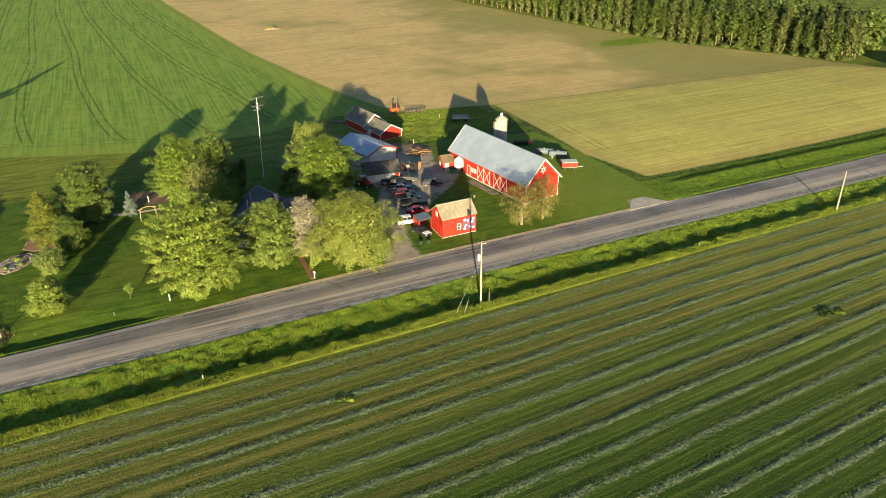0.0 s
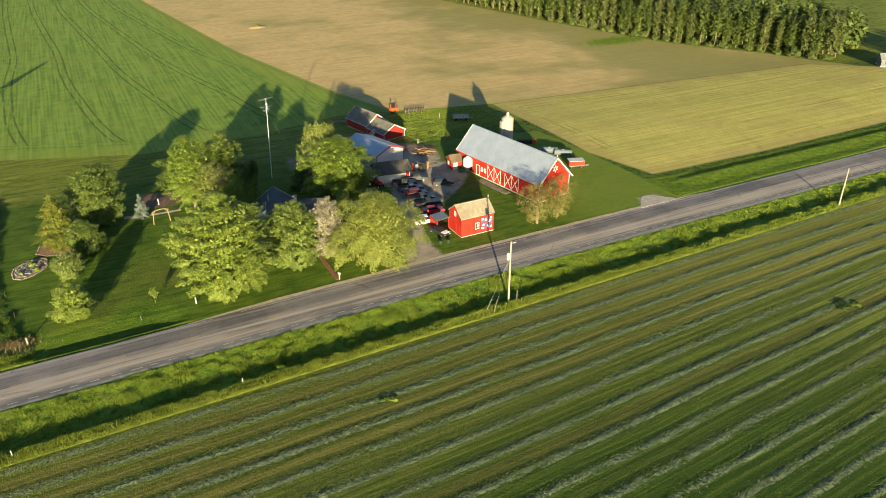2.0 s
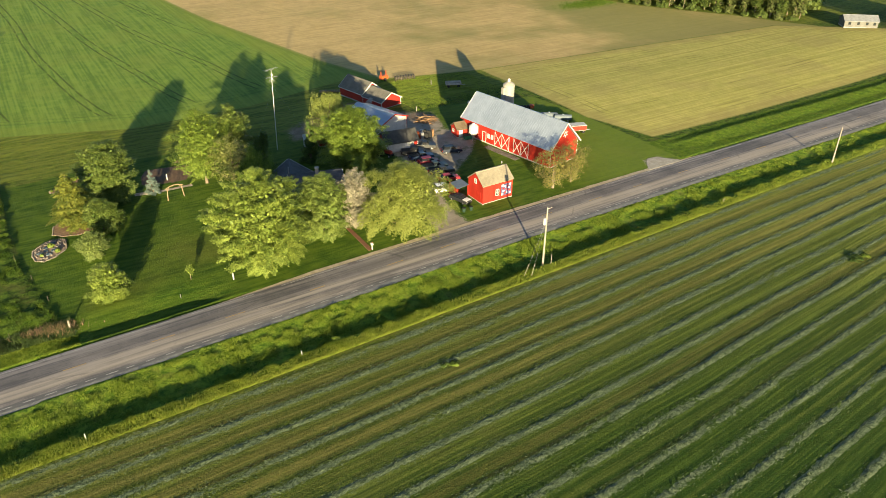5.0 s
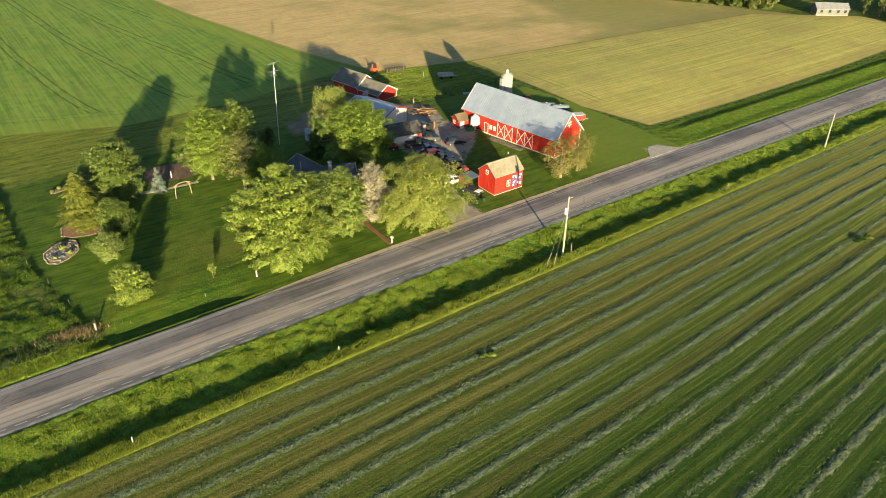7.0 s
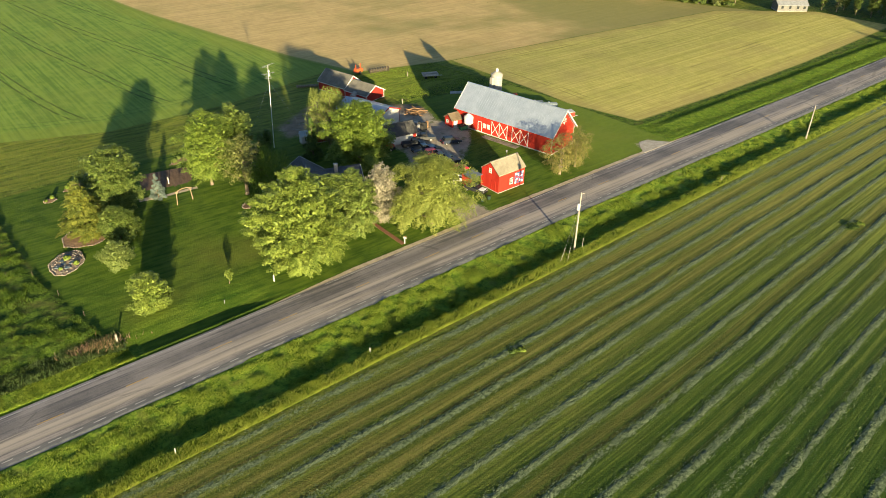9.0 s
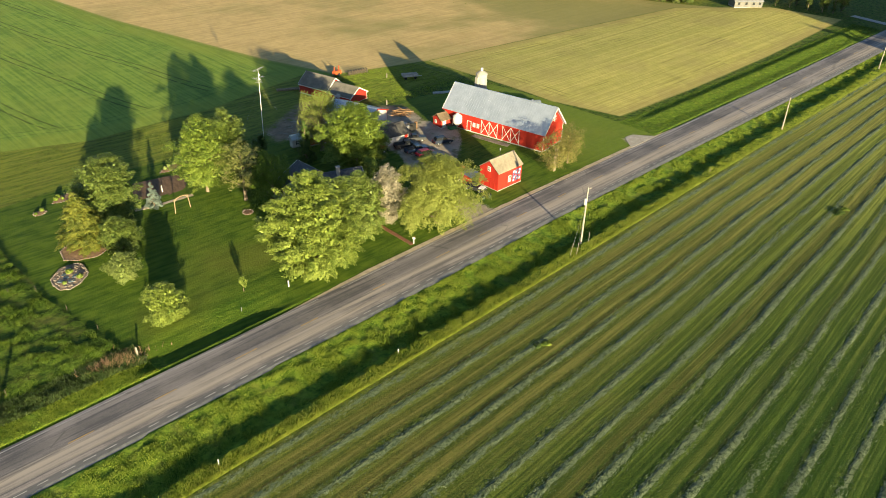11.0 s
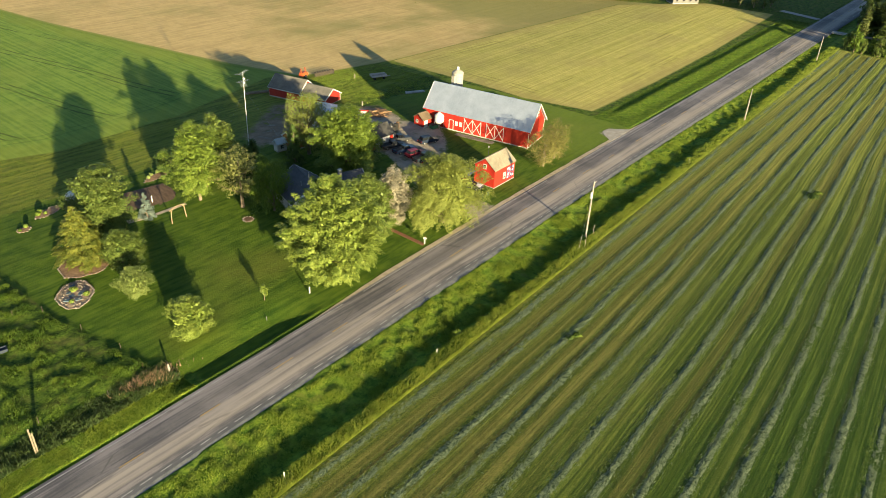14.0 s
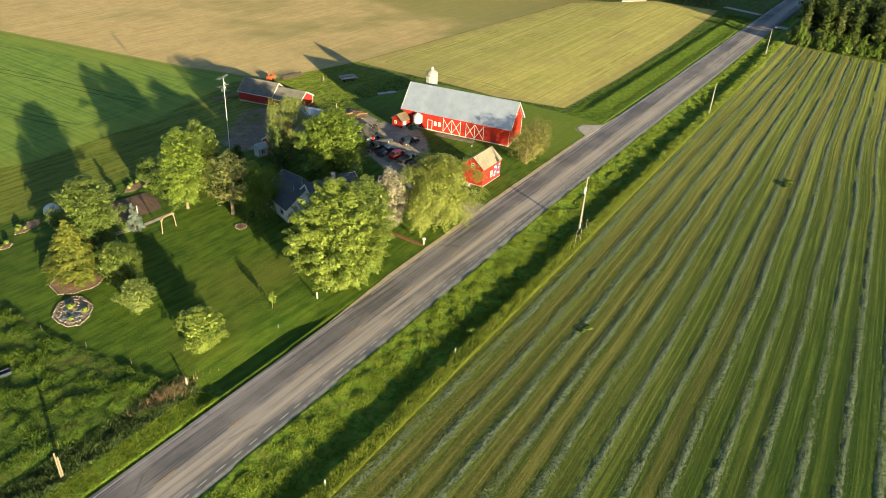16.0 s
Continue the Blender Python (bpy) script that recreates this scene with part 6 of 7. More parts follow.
CHIPS = surface("tan_stone_chips", (0.21, 0.14, 0.09), (0.45, 0.335, 0.235), 2.2, 0.95, fine=7, bump=0.06)
rock = bed("rock_garden", -70.0, 48.3, 60, ellipse(3.8, 2.5, seed=1), CHIPS, "oval rock garden of tan stones and blue slate slabs", 0.30, 0, None, 2)
SLATE = surface("blue_slate", (0.045, 0.075, 0.10), (0.12, 0.165, 0.19), 3, 0.6)
for x_, y_, a_, w_, l_ in ((2.2, 0.5, 10, 0.9, 1.1), (-0.2, -0.9, 70, 0.8, 1.2), (-0.5, 0.4, 30, 0.8, 0.9), (-1.5, 1.0, -20, 0.9, 1.1), (0.4, 0.9, 50, 0.6, 0.8), (-1.6, -0.6, 15, 0.9, 1.2)):
    part("slate_slab", boxed((-w_ * 0.36, -l_ * 0.38, 0.06), (w_ * 0.36, l_ * 0.38, 0.24), pose(x_, y_, 0, 0, 0, a_)), SLATE, rock)
r_ = np.random.default_rng(77)
for k in range(90):
    a_, d_ = r_.uniform(0, 6.28), math.sqrt(r_.uniform(0, 0.85))
    o = new("stone", STONES[r_.integers(4)])
    o.parent = rock
    o.matrix_basis = Matrix.LocRotScale((3.7 * d_ * math.cos(a_), 2.4 * d_ * math.sin(a_), 0.14), Euler((r_.uniform(0, 3), 0, r_.uniform(0, 6))), (r_.uniform(0.6, 1.2), r_.uniform(0.8, 1.6), r_.uniform(0.5, 0.9)))
for x_, y_, sz in ((1.1, 0.2, 0.62), (-0.6, -1.7, 0.5), (-2.1, 0.3, 0.35)):
    n_ = 300
    o_ = r_.normal(size=(n_, 3))
    o_ /= np.linalg.norm(o_, axis=1)[:, None]
    P_ = o_ * np.array([sz, sz, sz * 0.6]) * r_.uniform(0.4, 1, (n_, 1)) + np.array([0, 0, sz * 0.4])
    q_ = np.cross(o_, r_.normal(size=(n_, 3))) * 0.12
    w_ = np.cross(o_, q_) * 0.6
    ob = new("plant", quads_mesh("plant", np.stack([P_ - q_, P_ + w_, P_ + q_, P_ - w_], 1), LEAF["maple"]))
    ob.parent = rock
    ob.matrix_basis = Matrix.Translation((x_, y_, 0.1))
bed("conifer_bed", -64.5, 55.3, 20, ellipse(4.4, 3.6, seed=2), MULCH, "mulch ring of pale stones under the golden conifer", 0.45, 0, None, 3)
bed("vegetable_garden", -45.2, 68.9, -8, [(-5.2, -2.4), (-1.5, -4.8), (4.6, -5.0), (5.2, 1.5), (4.8, 4.6), (-3.9, 5.0), (-5.0, 2.0)], SOIL, "bare brown vegetable garden with a mulch edge", 0.0, 0, None, 4, 0.1)
bed("garden_path", -47.4, 62.6, -8, [(-5.5, -0.8), (-1.5, -1.1), (5.6, -0.3), (5.6, 0.5), (-1.2, -0.3), (-5.5, 0.4)], surface("pale_path_gravel", (0.30, 0.25, 0.19), (0.45, 0.39, 0.31), 1.5, 0.95, fine=10), "pale gravel path along the garden", 0.0, 0, None, 5, 0.06)
bed("flower_bed", -60.2, 77.6, 20, ellipse(2.8, 1.2, 14, seed=6), MULCH, "mulch flower bed with low plants", 0.5, 4, LEAF["fresh"], 6)
bed("flower_bed", -66.1, 74.0, 10, ellipse(1.2, 0.9, 12, seed=7), MULCH, "small mulch flower bed with a green clump", 0.5, 2, LEAF["fresh"], 7)
bed("flower_bed", -38.4, 77.0, 15, ellipse(3.4, 1.2, 14, seed=8), MULCH, "mulch bed with pale shrubs behind the garden", 0.5, 4, LEAF["pale"], 8)
bed("fire_pit", -37.7, 48.5, 0, ellipse(0.95, 0.95, 12, seed=9), SOIL, "ring of stones round a small fire pit", 0.35, 0, None, 9)
bed("brick_path", -22.5, 24.0, 90, [(-4.6, -0.4), (4.6, -0.4), (4.6, 0.4), (-4.6, 0.4)], surface("red_brown_path", (0.16, 0.07, 0.04), (0.26, 0.13, 0.08), 2, 0.9, fine=12), "narrow red-brown path to the mailbox", 0.0, 0, None, 10, 0.06)
dome = thing("garden_dome", frame_of(-54.6, 79.4, 0), "small faceted white plastic garden dome", "greenhouse")
bm = bmesh.new()
bmesh.ops.create_icosphere(bm, subdivisions=2, radius=1.5)
bmesh.ops.bisect_plane(bm, geom=list(bm.verts) + list(bm.edges) + list(bm.faces), plane_co=(0, 0, -0.2), plane_no=(0, 0, -1), clear_outer=True)
for v in bm.verts:
    v.co.z = (v.co.z + 0.2) * 1.05
part("skin", bm, surface("milky_plastic", (0.50, 0.52, 0.52), (0.70, 0.72, 0.72), 1, 0.3), dome)
sc = thing("garden_figure_post", frame_of(-45.6, 67.0, 0), "white post standing in the vegetable garden", "post")
part("post", tubed([(0, 0, -0.2), (0, 0, 1.4)], [0.12, 0.1], 8), WHITE, sc)

PALE_GRAVEL = surface("pale_entry_gravel", (0.30, 0.27, 0.23), (0.48, 0.44, 0.38), 0.9, 0.95, fine=7, bump=0.02)
bm = bmesh.new()
outline = [(43.2, 18.2), (53.6, 18.2), (51.6, 20.4), (49.6, 22.6), (47.4, 22.8), (45.4, 21.0)]
low = [bm.verts.new((a, b, -0.4)) for a, b in outline]
top = [bm.verts.new((a, b, 0.06)) for a, b in outline]
bm.faces.new(top)
for k in range(len(outline)):
    n = (k + 1) % len(outline)
    bm.faces.new((low[k], low[n], top[n], top[k]))
tagged(part("field_entry", bm, PALE_GRAVEL), "pale gravel entry from the road into the field", "driveway", kind="structure")

# far house and crossings
far = gable("far_house", frame_of(202, 70.5, -40), 11.5, 6.0, 2.4, 3.9, surface("grey_siding", (0.12, 0.12, 0.115), (0.18, 0.18, 0.17), 1, 0.8), SHINGLE_PALE, None, "long low pale house at the wood's edge", 0.3, category="house", courses=8)
for x in (-4, -1, 2, 4.5):
    opening(far, "y-", x, 1.1, 0.8, 0.9, 5.75, 3.0, None, SHINGLE_GREY, "window", 0, 0.06)
CONCRETE = surface("pale_drive_concrete", (0.30, 0.29, 0.27), (0.42, 0.41, 0.39), 1.2, 0.9, fine=8)
tagged(part("driveway", boxed((-1.6, -9.5, -0.3), (1.6, 9.5, 0.1)), CONCRETE, m=pose(198.5, 0.2, 0, 0, 0, 4)), "pale concrete drive across the verge", "driveway", kind="structure")
tagged(part("driveway", boxed((-1.6, -8, -0.3), (1.6, 8, 0.1)), CONCRETE, m=pose(216.5, 27, 0, 0, 0, -14)), "pale concrete drive to the far house", "driveway", kind="structure")
rock = bed("rock_pile", 21.4, 250.6, 0, ellipse(4.5, 2.0, 16, seed=11), MULCH, "heap of pale field stones in the bare field", 0.5, 6, LEAF["pale"], 11, 0.7)

# ---- grass, hay and weeds ----


def tufts(name, x, y, h, w, material, label, seed, lean=0.45, category="grass", lift=0.0, quads=False):
    """Standing blades: one kite-shaped leaf each, at random turns."""
    r_ = np.random.default_rng(seed)
    n = len(x)
    z = land(x, y) + lift * mounds(x, y)
    a = r_.uniform(0, 2 * math.pi, n)
    d = np.stack([np.cos(a), np.sin(a), 0 * a], 1)
    up = np.stack([r_.normal(0, lean, n), r_.normal(0, lean, n), np.ones(n)], 1)
    up /= np.linalg.norm(up, axis=1)[:, None]
    P = np.stack([x, y, z - 0.03], 1)
    tip = P + up * h[:, None]
    W = d * (w * 0.5)[:, None]
    v = np.stack([P - W, P + W, tip], 1)
    return tagged(new(name, tris_mesh(name, v, material)), label, category, kind="stuff")


def keep_dense(rng_, x0, x1, per_m, xc=-60.0, fall=70.0):
    """Places along x, thinning away from the near stretch."""
    n = int((x1 - x0) * per_m)
    x = rng_.uniform(x0, x1, n)
    return x[rng_.uniform(0, 1, n) < np.clip(1.25 - np.abs(x - xc) / fall * 0.55, 0.22, 1)]


rng = np.random.default_rng(31)
VERGE = leafy("verge_blade", (0.098, 0.163, 0.015), (0.268, 0.340, 0.041), 0.3)
VERGE_PALE = leafy("seeding_grass", (0.15, 0.20, 0.022), (0.26, 0.30, 0.045), 0.3)
MEADOW = leafy("meadow_blade", (0.026, 0.070, 0.007), (0.150, 0.220, 0.023), 0.3)
ROUGH = leafy("rough_grass_blade", (0.060, 0.098, 0.012), (0.190, 0.228, 0.034), 0.3)
WEED = leafy("weed_leaf", (0.022, 0.048, 0.012), (0.085, 0.125, 0.034), 0.2)
DRY = leafy("dry_stalk", (0.20, 0.125, 0.075), (0.38, 0.27, 0.17), 0.2)
HAY = leafy("drying_hay", (0.07, 0.105, 0.05), (0.220, 0.268, 0.155), 0.2)

x = keep_dense(rng, -118, 175, 1500)
y = field_edge(x) + rng.uniform(0, 1, len(x)) * (7.95 + road_shift(x) - field_edge(x))
n = len(x)
high = 1 + mounds(x, y)
k = rng.uniform(0.1, 1.2, n) < high
x, y, high = x[k], y[k], high[k]
n = len(x)
tufts("verge_grass", x, y, rng.uniform(0.12, 0.34, n) * high, rng.uniform(0.05, 0.12, n) * (1 + np.clip((x + 40) / 160, 0, 1.0)), VERGE, "thick tall green grass in the roadside ditch", 32, lift=0.09)
x = keep_dense(rng, -118, 175, 240)
y = field_edge(x) + rng.uniform(-0.1, 1.0, len(x)) ** 2 * 1.9
n = len(x)
tufts("seeding_grass", x, y, rng.uniform(0.3, 0.6, n), rng.uniform(0.05, 0.10, n), VERGE_PALE, "bright seeding grass along the hay field's edge", 33, lift=0.09)
x = rng.uniform(54, 205, 85000)
y = 13.4 + road_shift(x) + rng.uniform(5.3, 15.4, len(x))
n = len(x)
tufts("verge_grass", x, y, rng.uniform(0.10, 0.28, n), rng.uniform(0.06, 0.13, n), MEADOW, "tall grass on the bank beside the pale field", 34, lift=0.09)
x = rng.uniform(-118, -69.5, 36000)
y = 13.4 + road_shift(x) + rng.uniform(4.8, 8.3, len(x))
n = len(x)
tufts("verge_grass", x, y, rng.uniform(0.15, 0.32, n), rng.uniform(0.05, 0.11, n), VERGE, "short green grass beside the road", 35)
x = rng.uniform(-118, -69.8, 26000)
y = 13.4 + road_shift(x) + rng.uniform(8.2, 12.4, len(x))
n = len(x)
high = 1 + 0.6 * ripple(x * 0.7, y * 0.7, 6)
tufts("roadside_weeds", x, y, rng.uniform(0.2, 0.6, n) * high, rng.uniform(0.12, 0.26, n), WEED, "dense dark weeds in the ditch beside the meadow", 36, 0.6, "weeds", lift=0.16)
x, y = rng.normal(-72.8, 1.7, 900), rng.normal(22.9, 0.6, 900)
tufts("dry_weeds", x, y, rng.uniform(0.5, 1.1, 900), rng.uniform(0.06, 0.14, 900), DRY, "patch of dry reddish weeds round the corner post", 37, 0.5, "weeds")
x, y = rng.uniform(-128, -70, 330000), rng.uniform(22, 88, 330000)
edge = np.interp(y, [17, 29, 44, 58, 81, 88], [-70.3, -72, -74.6, -75.2, -75.6, -75.6])
k = x < edge - 0.15
x, y = x[k], y[k]
n = len(x)
high = 1 + mounds(x, y)
k = rng.uniform(0.15, 1.3, n) < high
x, y, high = x[k], y[k], high[k]
n = len(x)
tufts("meadow_grass", x, y, rng.uniform(0.08, 0.27, n) * high ** 2.0, rng.uniform(0.05, 0.12, n), MEADOW, "clumped tall grass of the uncut meadow", 38, 0.7, lift=0.16)
x, y = rng.uniform(-80, -18, 70000), rng.uniform(80, 118, 70000)
k = (inside(LAWN, x, y) < -0.3) & (inside(GREEN, x, y) < -0.3)
x, y = x[k], y[k]
n = len(x)
tufts("meadow_grass", x, y, rng.uniform(0.06, 0.2, n), rng.uniform(0.06, 0.12, n), ROUGH, "rough uncut grass behind the garden", 39, 0.6, lift=0.06)
x, y = rng.uniform(17, 50, 30000), rng.uniform(74, 104, 30000)
k = (inside(LAWN, x, y) < -0.3) & (inside(BROWN, x, y) < -0.5) & (inside(GOLD, x, y) < -0.5) & ((x > 20) | (y > 104))
x, y = x[k], y[k]
n = len(x)
tufts("paddock_grass", x, y, rng.uniform(0.08, 0.22, n), rng.uniform(0.12, 0.25, n), VERGE, "rough lively grass of the back paddock", 40, 0.6)

x, y = rng.normal(148, 8, 5000), rng.normal(153, 2.5, 5000)
k = inside(BROWN, x, y) > 1.0
x, y = x[k], y[k]
n = len(x)
tufts("field_weeds", x, y, rng.uniform(0.2, 0.6, n), rng.uniform(0.2, 0.5, n), MEADOW, "patch of lush green weeds in the bare field", 41, 0.6, "weeds")

# windrows of cut hay: low ropes of tangled stems with loose strands on them
HAY_ROPE = Tree("hay_windrow")
fine_, knot_ = HAY_ROPE.noise(9.0, 4, 0.75), HAY_ROPE.noise(2.6, 3, 0.6)
HAY_ROPE.bump(HAY_ROPE.math("ADD", fine_, knot_), 0.12)
HAY_ROPE = HAY_ROPE.out(Base_Color=HAY_ROPE.mix(HAY_ROPE.ramp(HAY_ROPE.math("ADD", HAY_ROPE.math("MULTIPLY", fine_, 0.6), HAY_ROPE.math("MULTIPLY", knot_, 0.4)), 0.42, 0.60), (0.031, 0.054, 0.022), (0.210, 0.256, 0.152)), Roughness=0.9, Specular_IOR_Level=0.15)


def row_line(i, xs_):
    """Where windrow i lies at the given places along x."""
    y_ = row_base(xs_) - row_gap(xs_) * i
    for _ in range(4):
        y_ = y_ + (row_count(xs_, y_) - i) * row_gap(xs_)
    return y_


ACROSS = np.array([-0.62, -0.40, -0.20, 0.0, 0.20, 0.40, 0.62])
rope_v, rope_q, base_n = [], [], 0
rows_x, rows_y = [], []
for i in range(22):
    xs_ = np.concatenate([np.arange(-104 + 1.6 * max(0, i - 6), 60, 0.24), np.arange(60, 171 - 0.15 * i, 0.5)])
    y0 = row_line(i, xs_)
    amount = np.clip(0.80 + 0.45 * ripple(xs_ * 0.16, i * 7.3 + 0 * xs_, 11) + 0.35 * ripple(xs_ * 0.55, i * 3.1 + 0 * xs_, 12), 0.05, 1.5) * (0.55 if i < 1 else 0.8 if i < 2 else 1.0)
    wide = 0.95 + 0.28 * ripple(xs_ * 0.35, i * 5.7 + 0 * xs_, 13)
    gx_ = np.repeat(xs_[:, None], 7, 1) + rng.uniform(-0.06, 0.06, (len(xs_), 7))
    gy_ = y0[:, None] + ACROSS[None] * wide[:, None] + rng.uniform(-0.07, 0.07, (len(xs_), 7))
    lump = 0.55 + 0.55 * ripple(gx_ * 1.6, gy_ * 2.2, 14) + 0.6 * rng.uniform(-0.5, 0.5, gx_.shape)
    gz_ = land(gx_, gy_) - 0.05 + (1 - (ACROSS[None] / 0.63) ** 2) * (0.05 + 0.10 * lump) * amount[:, None] + 0.02
    idx = base_n + np.arange(gx_.size).reshape(gx_.shape)
    rope_v.append(np.stack([gx_, gy_, gz_], -1).reshape(-1, 3))
    rope_q.append(np.stack([idx[:-1, :-1], idx[1:, :-1], idx[1:, 1:], idx[:-1, 1:]], -1).reshape(-1, 4))
    base_n += gx_.size
    sx_ = keep_dense(rng, -104 + 1.6 * max(0, i - 6), 110, 34 if i < 10 else 24, -45, 80)
    rows_x.append(sx_)
    rows_y.append(row_line(i, sx_) + rng.normal(0, 0.45, len(sx_)))
rope_v, rope_q = np.concatenate(rope_v), np.concatenate(rope_q)
rope = bpy.data.meshes.new("hay_windrows")
rope.vertices.add(len(rope_v))
rope.vertices.foreach_set("co", rope_v.astype(np.float32).ravel())
rope.loops.add(rope_q.size)
rope.loops.foreach_set("vertex_index", rope_q.astype(np.int32).ravel())
rope.polygons.add(len(rope_q))
rope.polygons.foreach_set("loop_start", np.arange(0, rope_q.size, 4, dtype=np.int32))
rope.materials.append(HAY_ROPE)
rope.update(calc_edges=True)
tagged(new("hay_windrows", rope), "grey-green windrows of cut hay lying in rows", "hay", kind="stuff")
x, y = np.concatenate(rows_x), np.concatenate(rows_y)
n = len(x)
a = rng.normal(0.1, 0.9, n)
d = np.stack([np.cos(a), np.sin(a), rng.normal(0, 0.3, n)], 1)
sd = np.stack([-np.sin(a), np.cos(a), rng.normal(0.1, 0.3, n)], 1)
ln, wd = rng.uniform(0.07, 0.20, n)[:, None], rng.uniform(0.02, 0.05, n)[:, None]
P = np.stack([x, y, land(x, y) + 0.10 * np.exp(-(row_place(x, y) / 0.5) ** 2) + rng.uniform(0.01, 0.08, n)], 1)
v = np.stack([P - d * ln, P + sd * wd, P + d * ln, P - sd * wd], 1)
tagged(new("loose_hay", quads_mesh("loose_hay", v, HAY)), "loose pale stems of hay strewn over the windrows", "hay", kind="stuff")

x, y = -112 + 283 * rng.uniform(0, 1, 300000), rng.uniform(-84, -5, 300000)
v = row_place(x, y) / row_gap(x)
k = (y < field_edge(x) - 0.2) & (np.abs(v) > 0.17) & (rng.uniform(-1.0, 0.7, len(x)) < ripple(x * 0.03, y * 1.1, 21) + 0.7 * ripple(x * 0.9, y * 1.3, 22) + 0.2) & (x < 172 + 0.05 * y)
x, y = x[k], y[k]
n = len(x)
tufts("hay_stubble", x, y, rng.uniform(0.05, 0.12, n), rng.uniform(0.08, 0.2, n), leafy("stubble_blade", (0.070, 0.098, 0.014), (0.155, 0.175, 0.034), 0.25), "short yellow-green stubble left between the windrows", 51, 0.5)

for x_, y_, r_, h_, lf, what in ((46.8, -26.2, 1.6, 0.36, "dark", "dark round clump of weeds standing uncut in the hay"), (-27.8, -13.4, 0.6, 0.22, "dark", "small dark clump of weeds in the hay"), (49.2, -26.8, 0.8, 0.2, "fresh", "lime-green patch of uncut hay beside the dark weeds"), (-26.6, -14.0, 0.7, 0.2, "fresh", "lime-green tuft of uncut hay between windrows"), (-38.2, -0.6, 0.7, 0.9, "fresh", "leafy green weed at the hay field's edge")):
    quads, _ = crown_leaves(np.random.default_rng(int(60 + x_)), h_, r_, 0.0, 1500, 0.20, "round", 30, 0.4)
    t = thing("weed_clump", frame_of(x_, y_, 0), what, "weeds", "clumps of weeds in the hay")
    part("stem", tubed([(0, 0, -0.1), (0, 0, h_ * 0.8)], [0.03, 0.015], 5), BARK, t)
    new("leaves", quads_mesh("leaves", quads, LEAF[lf])).parent = t

# ---- woods along the far fields ----
def wood_kind(seed, h, r, leaf, shape):
    """A slim tall woodland tree, many of which stand side by side."""
    rng = np.random.default_rng(seed)
    quads, _ = spray_leaves(rng, h, r, h * 0.10, 1500, 0.72, shape, 85, 2.1, thick=0.34, rise=0.7, droop=0.05, gaps=0.3, narrow=0.36)
    bm = bmesh.new()
    tube(bm, [(0, 0, -0.5), (0.1, 0, h * 0.4), (0, 0.1, h * 0.9)], [0.24, 0.17, 0.05], 7)
    wood = bpy.data.meshes.new("trunk")
    bm.to_mesh(wood)
    bm.free()
    wood.materials.append(BARK)
    return wood, quads_mesh("crown", quads, LEAF[leaf])


WOOD_KINDS = [wood_kind(100 + k, h, r, lf, sh) for k, (h, r, lf, sh) in enumerate(((17, 2.9, "wood", "egg"), (15, 3.3, "wood", "round"), (19, 2.8, "grove", "egg"), (14, 3.0, "wood", "egg"), (16, 2.4, "grove", "egg"), (18, 3.1, "wood", "round")))]
BACK_ROWS = []
rng = np.random.default_rng(7)


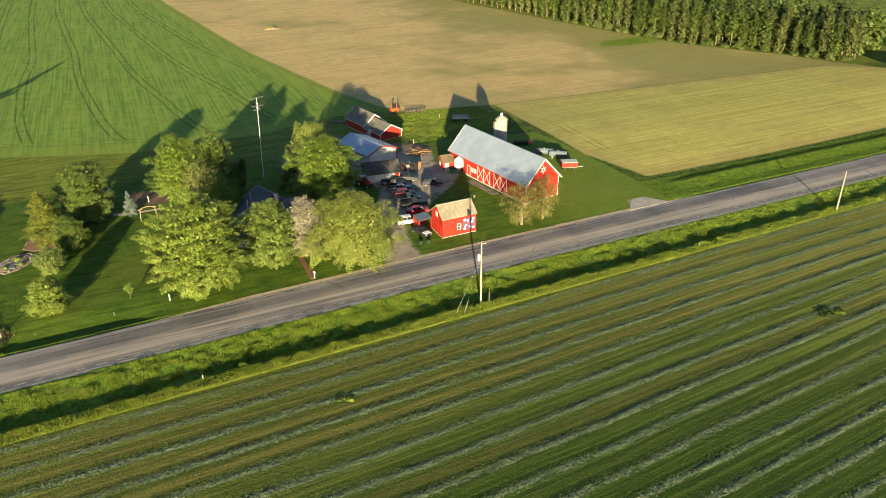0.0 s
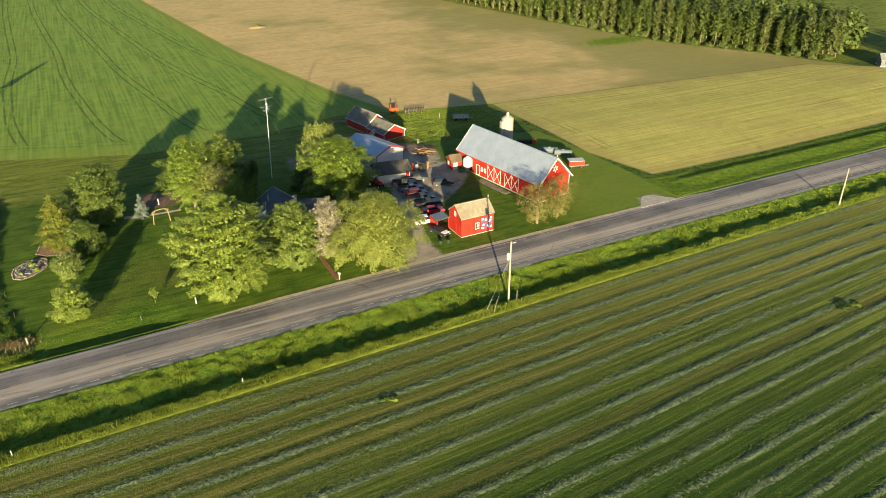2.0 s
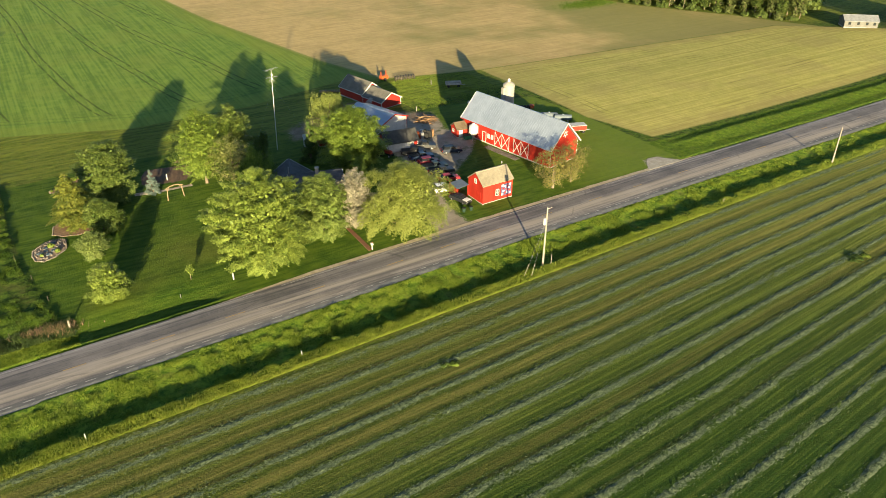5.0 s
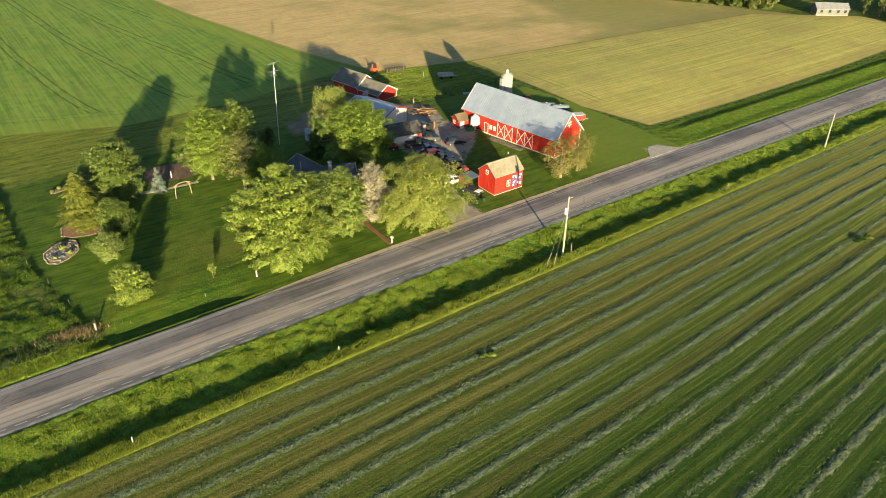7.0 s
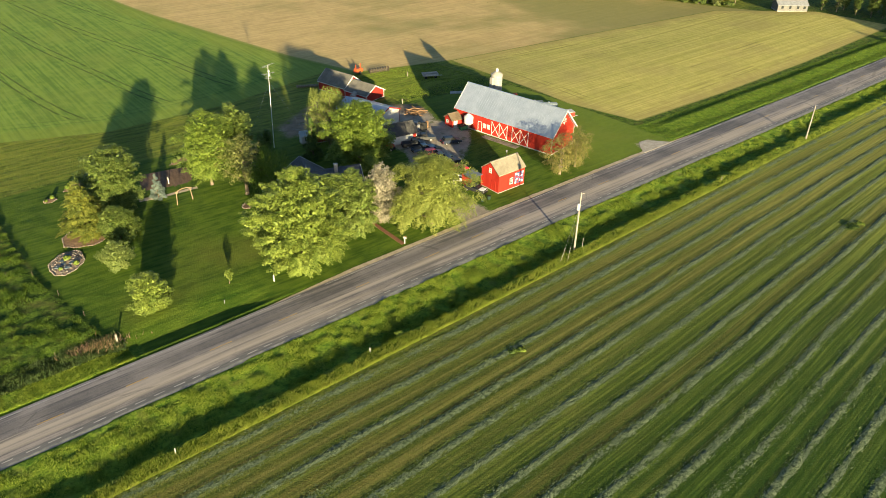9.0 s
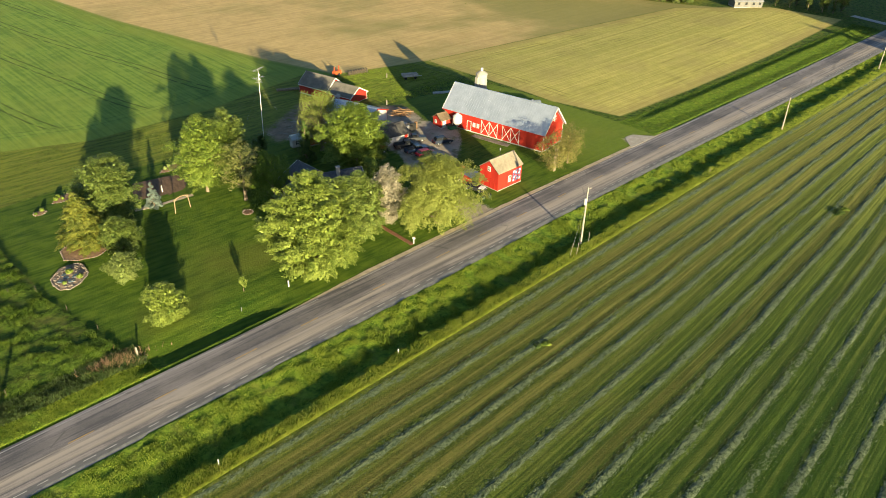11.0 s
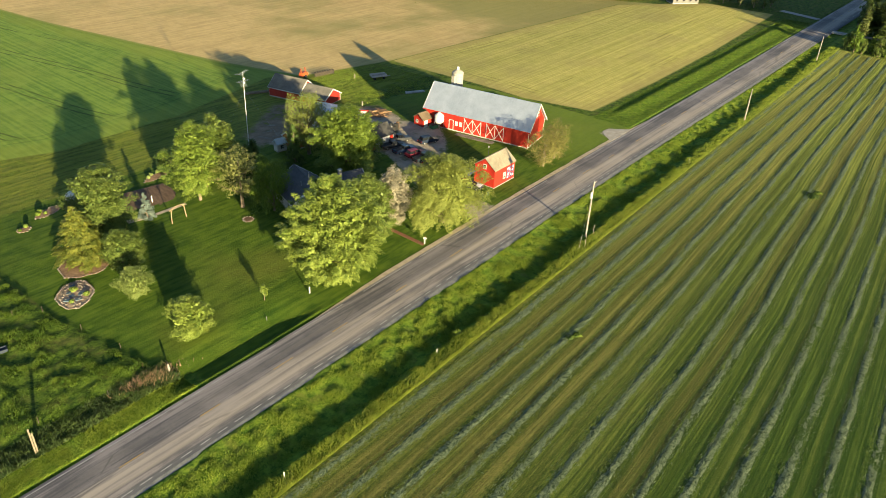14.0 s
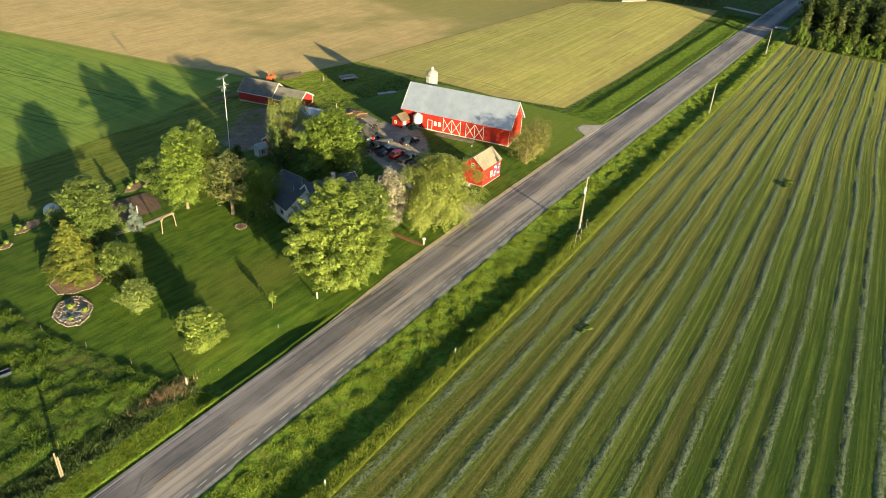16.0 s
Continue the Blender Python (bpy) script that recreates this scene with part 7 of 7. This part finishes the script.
def wood_line(pts, deep, every, group, small=0.75, tall=1.15):
    for (ax, ay), (bx, by) in zip(pts, pts[1:]):
        n = max(1, int(math.hypot(bx - ax, by - ay) / every))
        ux, uy = (bx - ax) / n, (by - ay) / n
        l = math.hypot(ux, uy)
        for i in range(n):
            for k in range(deep):
                s = (3.5 + k * every) / l
                x = ax + ux * (i + rng.uniform(-0.3, 0.3)) - uy * s
                y = ay + uy * (i + rng.uniform(-0.3, 0.3)) + ux * s
                if k > 2:
                    BACK_ROWS.append((x, y, rng.uniform(small, tall) * 17))
                    continue
                plant("woodland_tree", x, y, WOOD_KINDS[rng.integers(6)], "tall leafy woodland tree at the field's edge", "tree", group, rng.uniform(0, 6.28), rng.uniform(small, tall), 0.3)


wood_line([(118, 310), (128, 273), (144, 200), (160, 142), (182, 106), (191, 84)], 9, 4.4, "woods beyond the bare field")
BUSH_KINDS = [tree_meshes(140 + k, h, r, 0.0, 0.1, LEAF[lf], 1300, 0.5, "round", 24) for k, (h, r, lf) in enumerate(((2.6, 2.2, "wood"), (3.6, 2.4, "wood"), (3.0, 2.2, "grove")))]
for (ax, ay), (bx, by) in zip(*[iter([(144, 200), (160, 142), (160, 142), (182, 106), (182, 106), (191, 84)])] * 2):
    n = int(math.hypot(bx - ax, by - ay) / 5.0)
    for i in range(n):
        f = (i + rng.uniform(-0.4, 0.4)) / n
        plant("woodland_bush", ax + (bx - ax) * f + rng.uniform(0.5, 3), ay + (by - ay) * f, BUSH_KINDS[rng.integers(3)], "leafy bush at the foot of the woods", "bush", "bushes before the woods", rng.uniform(0, 6.28), rng.uniform(0.7, 1.2), 0.2)
wood_line([(181, -3), (187, -60), (192, -105)], 11, 5.6, "woods beyond the hay field", 0.8, 1.1)
wood_line([(208, 62), (214, 34)], 3, 5.5, "trees beside the far house", 0.6, 0.95)
CEDAR_KINDS = [tree_meshes(160 + k, h, r, 0.0, 0.12, LEAF[lf], 2000, 0.42, "egg", 50, spray=0.3) for k, (h, r, lf) in enumerate(((7.5, 2.0, "olive"), (6.2, 1.9, "green"), (8.6, 2.2, "green")))]
for i in range(40):
    plant("cedar_tree", 173.5 + i * 0.17 + rng.uniform(-0.6, 1.6), -1 - i * 2.5, CEDAR_KINDS[rng.integers(3)], "columnar green cedar before the woods", "tree", "cedars beside the hay field", rng.uniform(0, 6.28), rng.uniform(0.75, 1.2), 0.1)
mass = []
for x, y, h in BACK_ROWS:
    q, _ = crown_leaves(rng, h, 4.6, 1.0, 330, 1.8, "egg", 40, 0.6)
    mass.append(q + np.array([x, y, float(land(x, y))]))
tagged(new("deep_woods", quads_mesh("deep_woods", np.concatenate(mass), LEAF["wood"])), "dense dark green woods behind the first trees", "woods", kind="stuff")
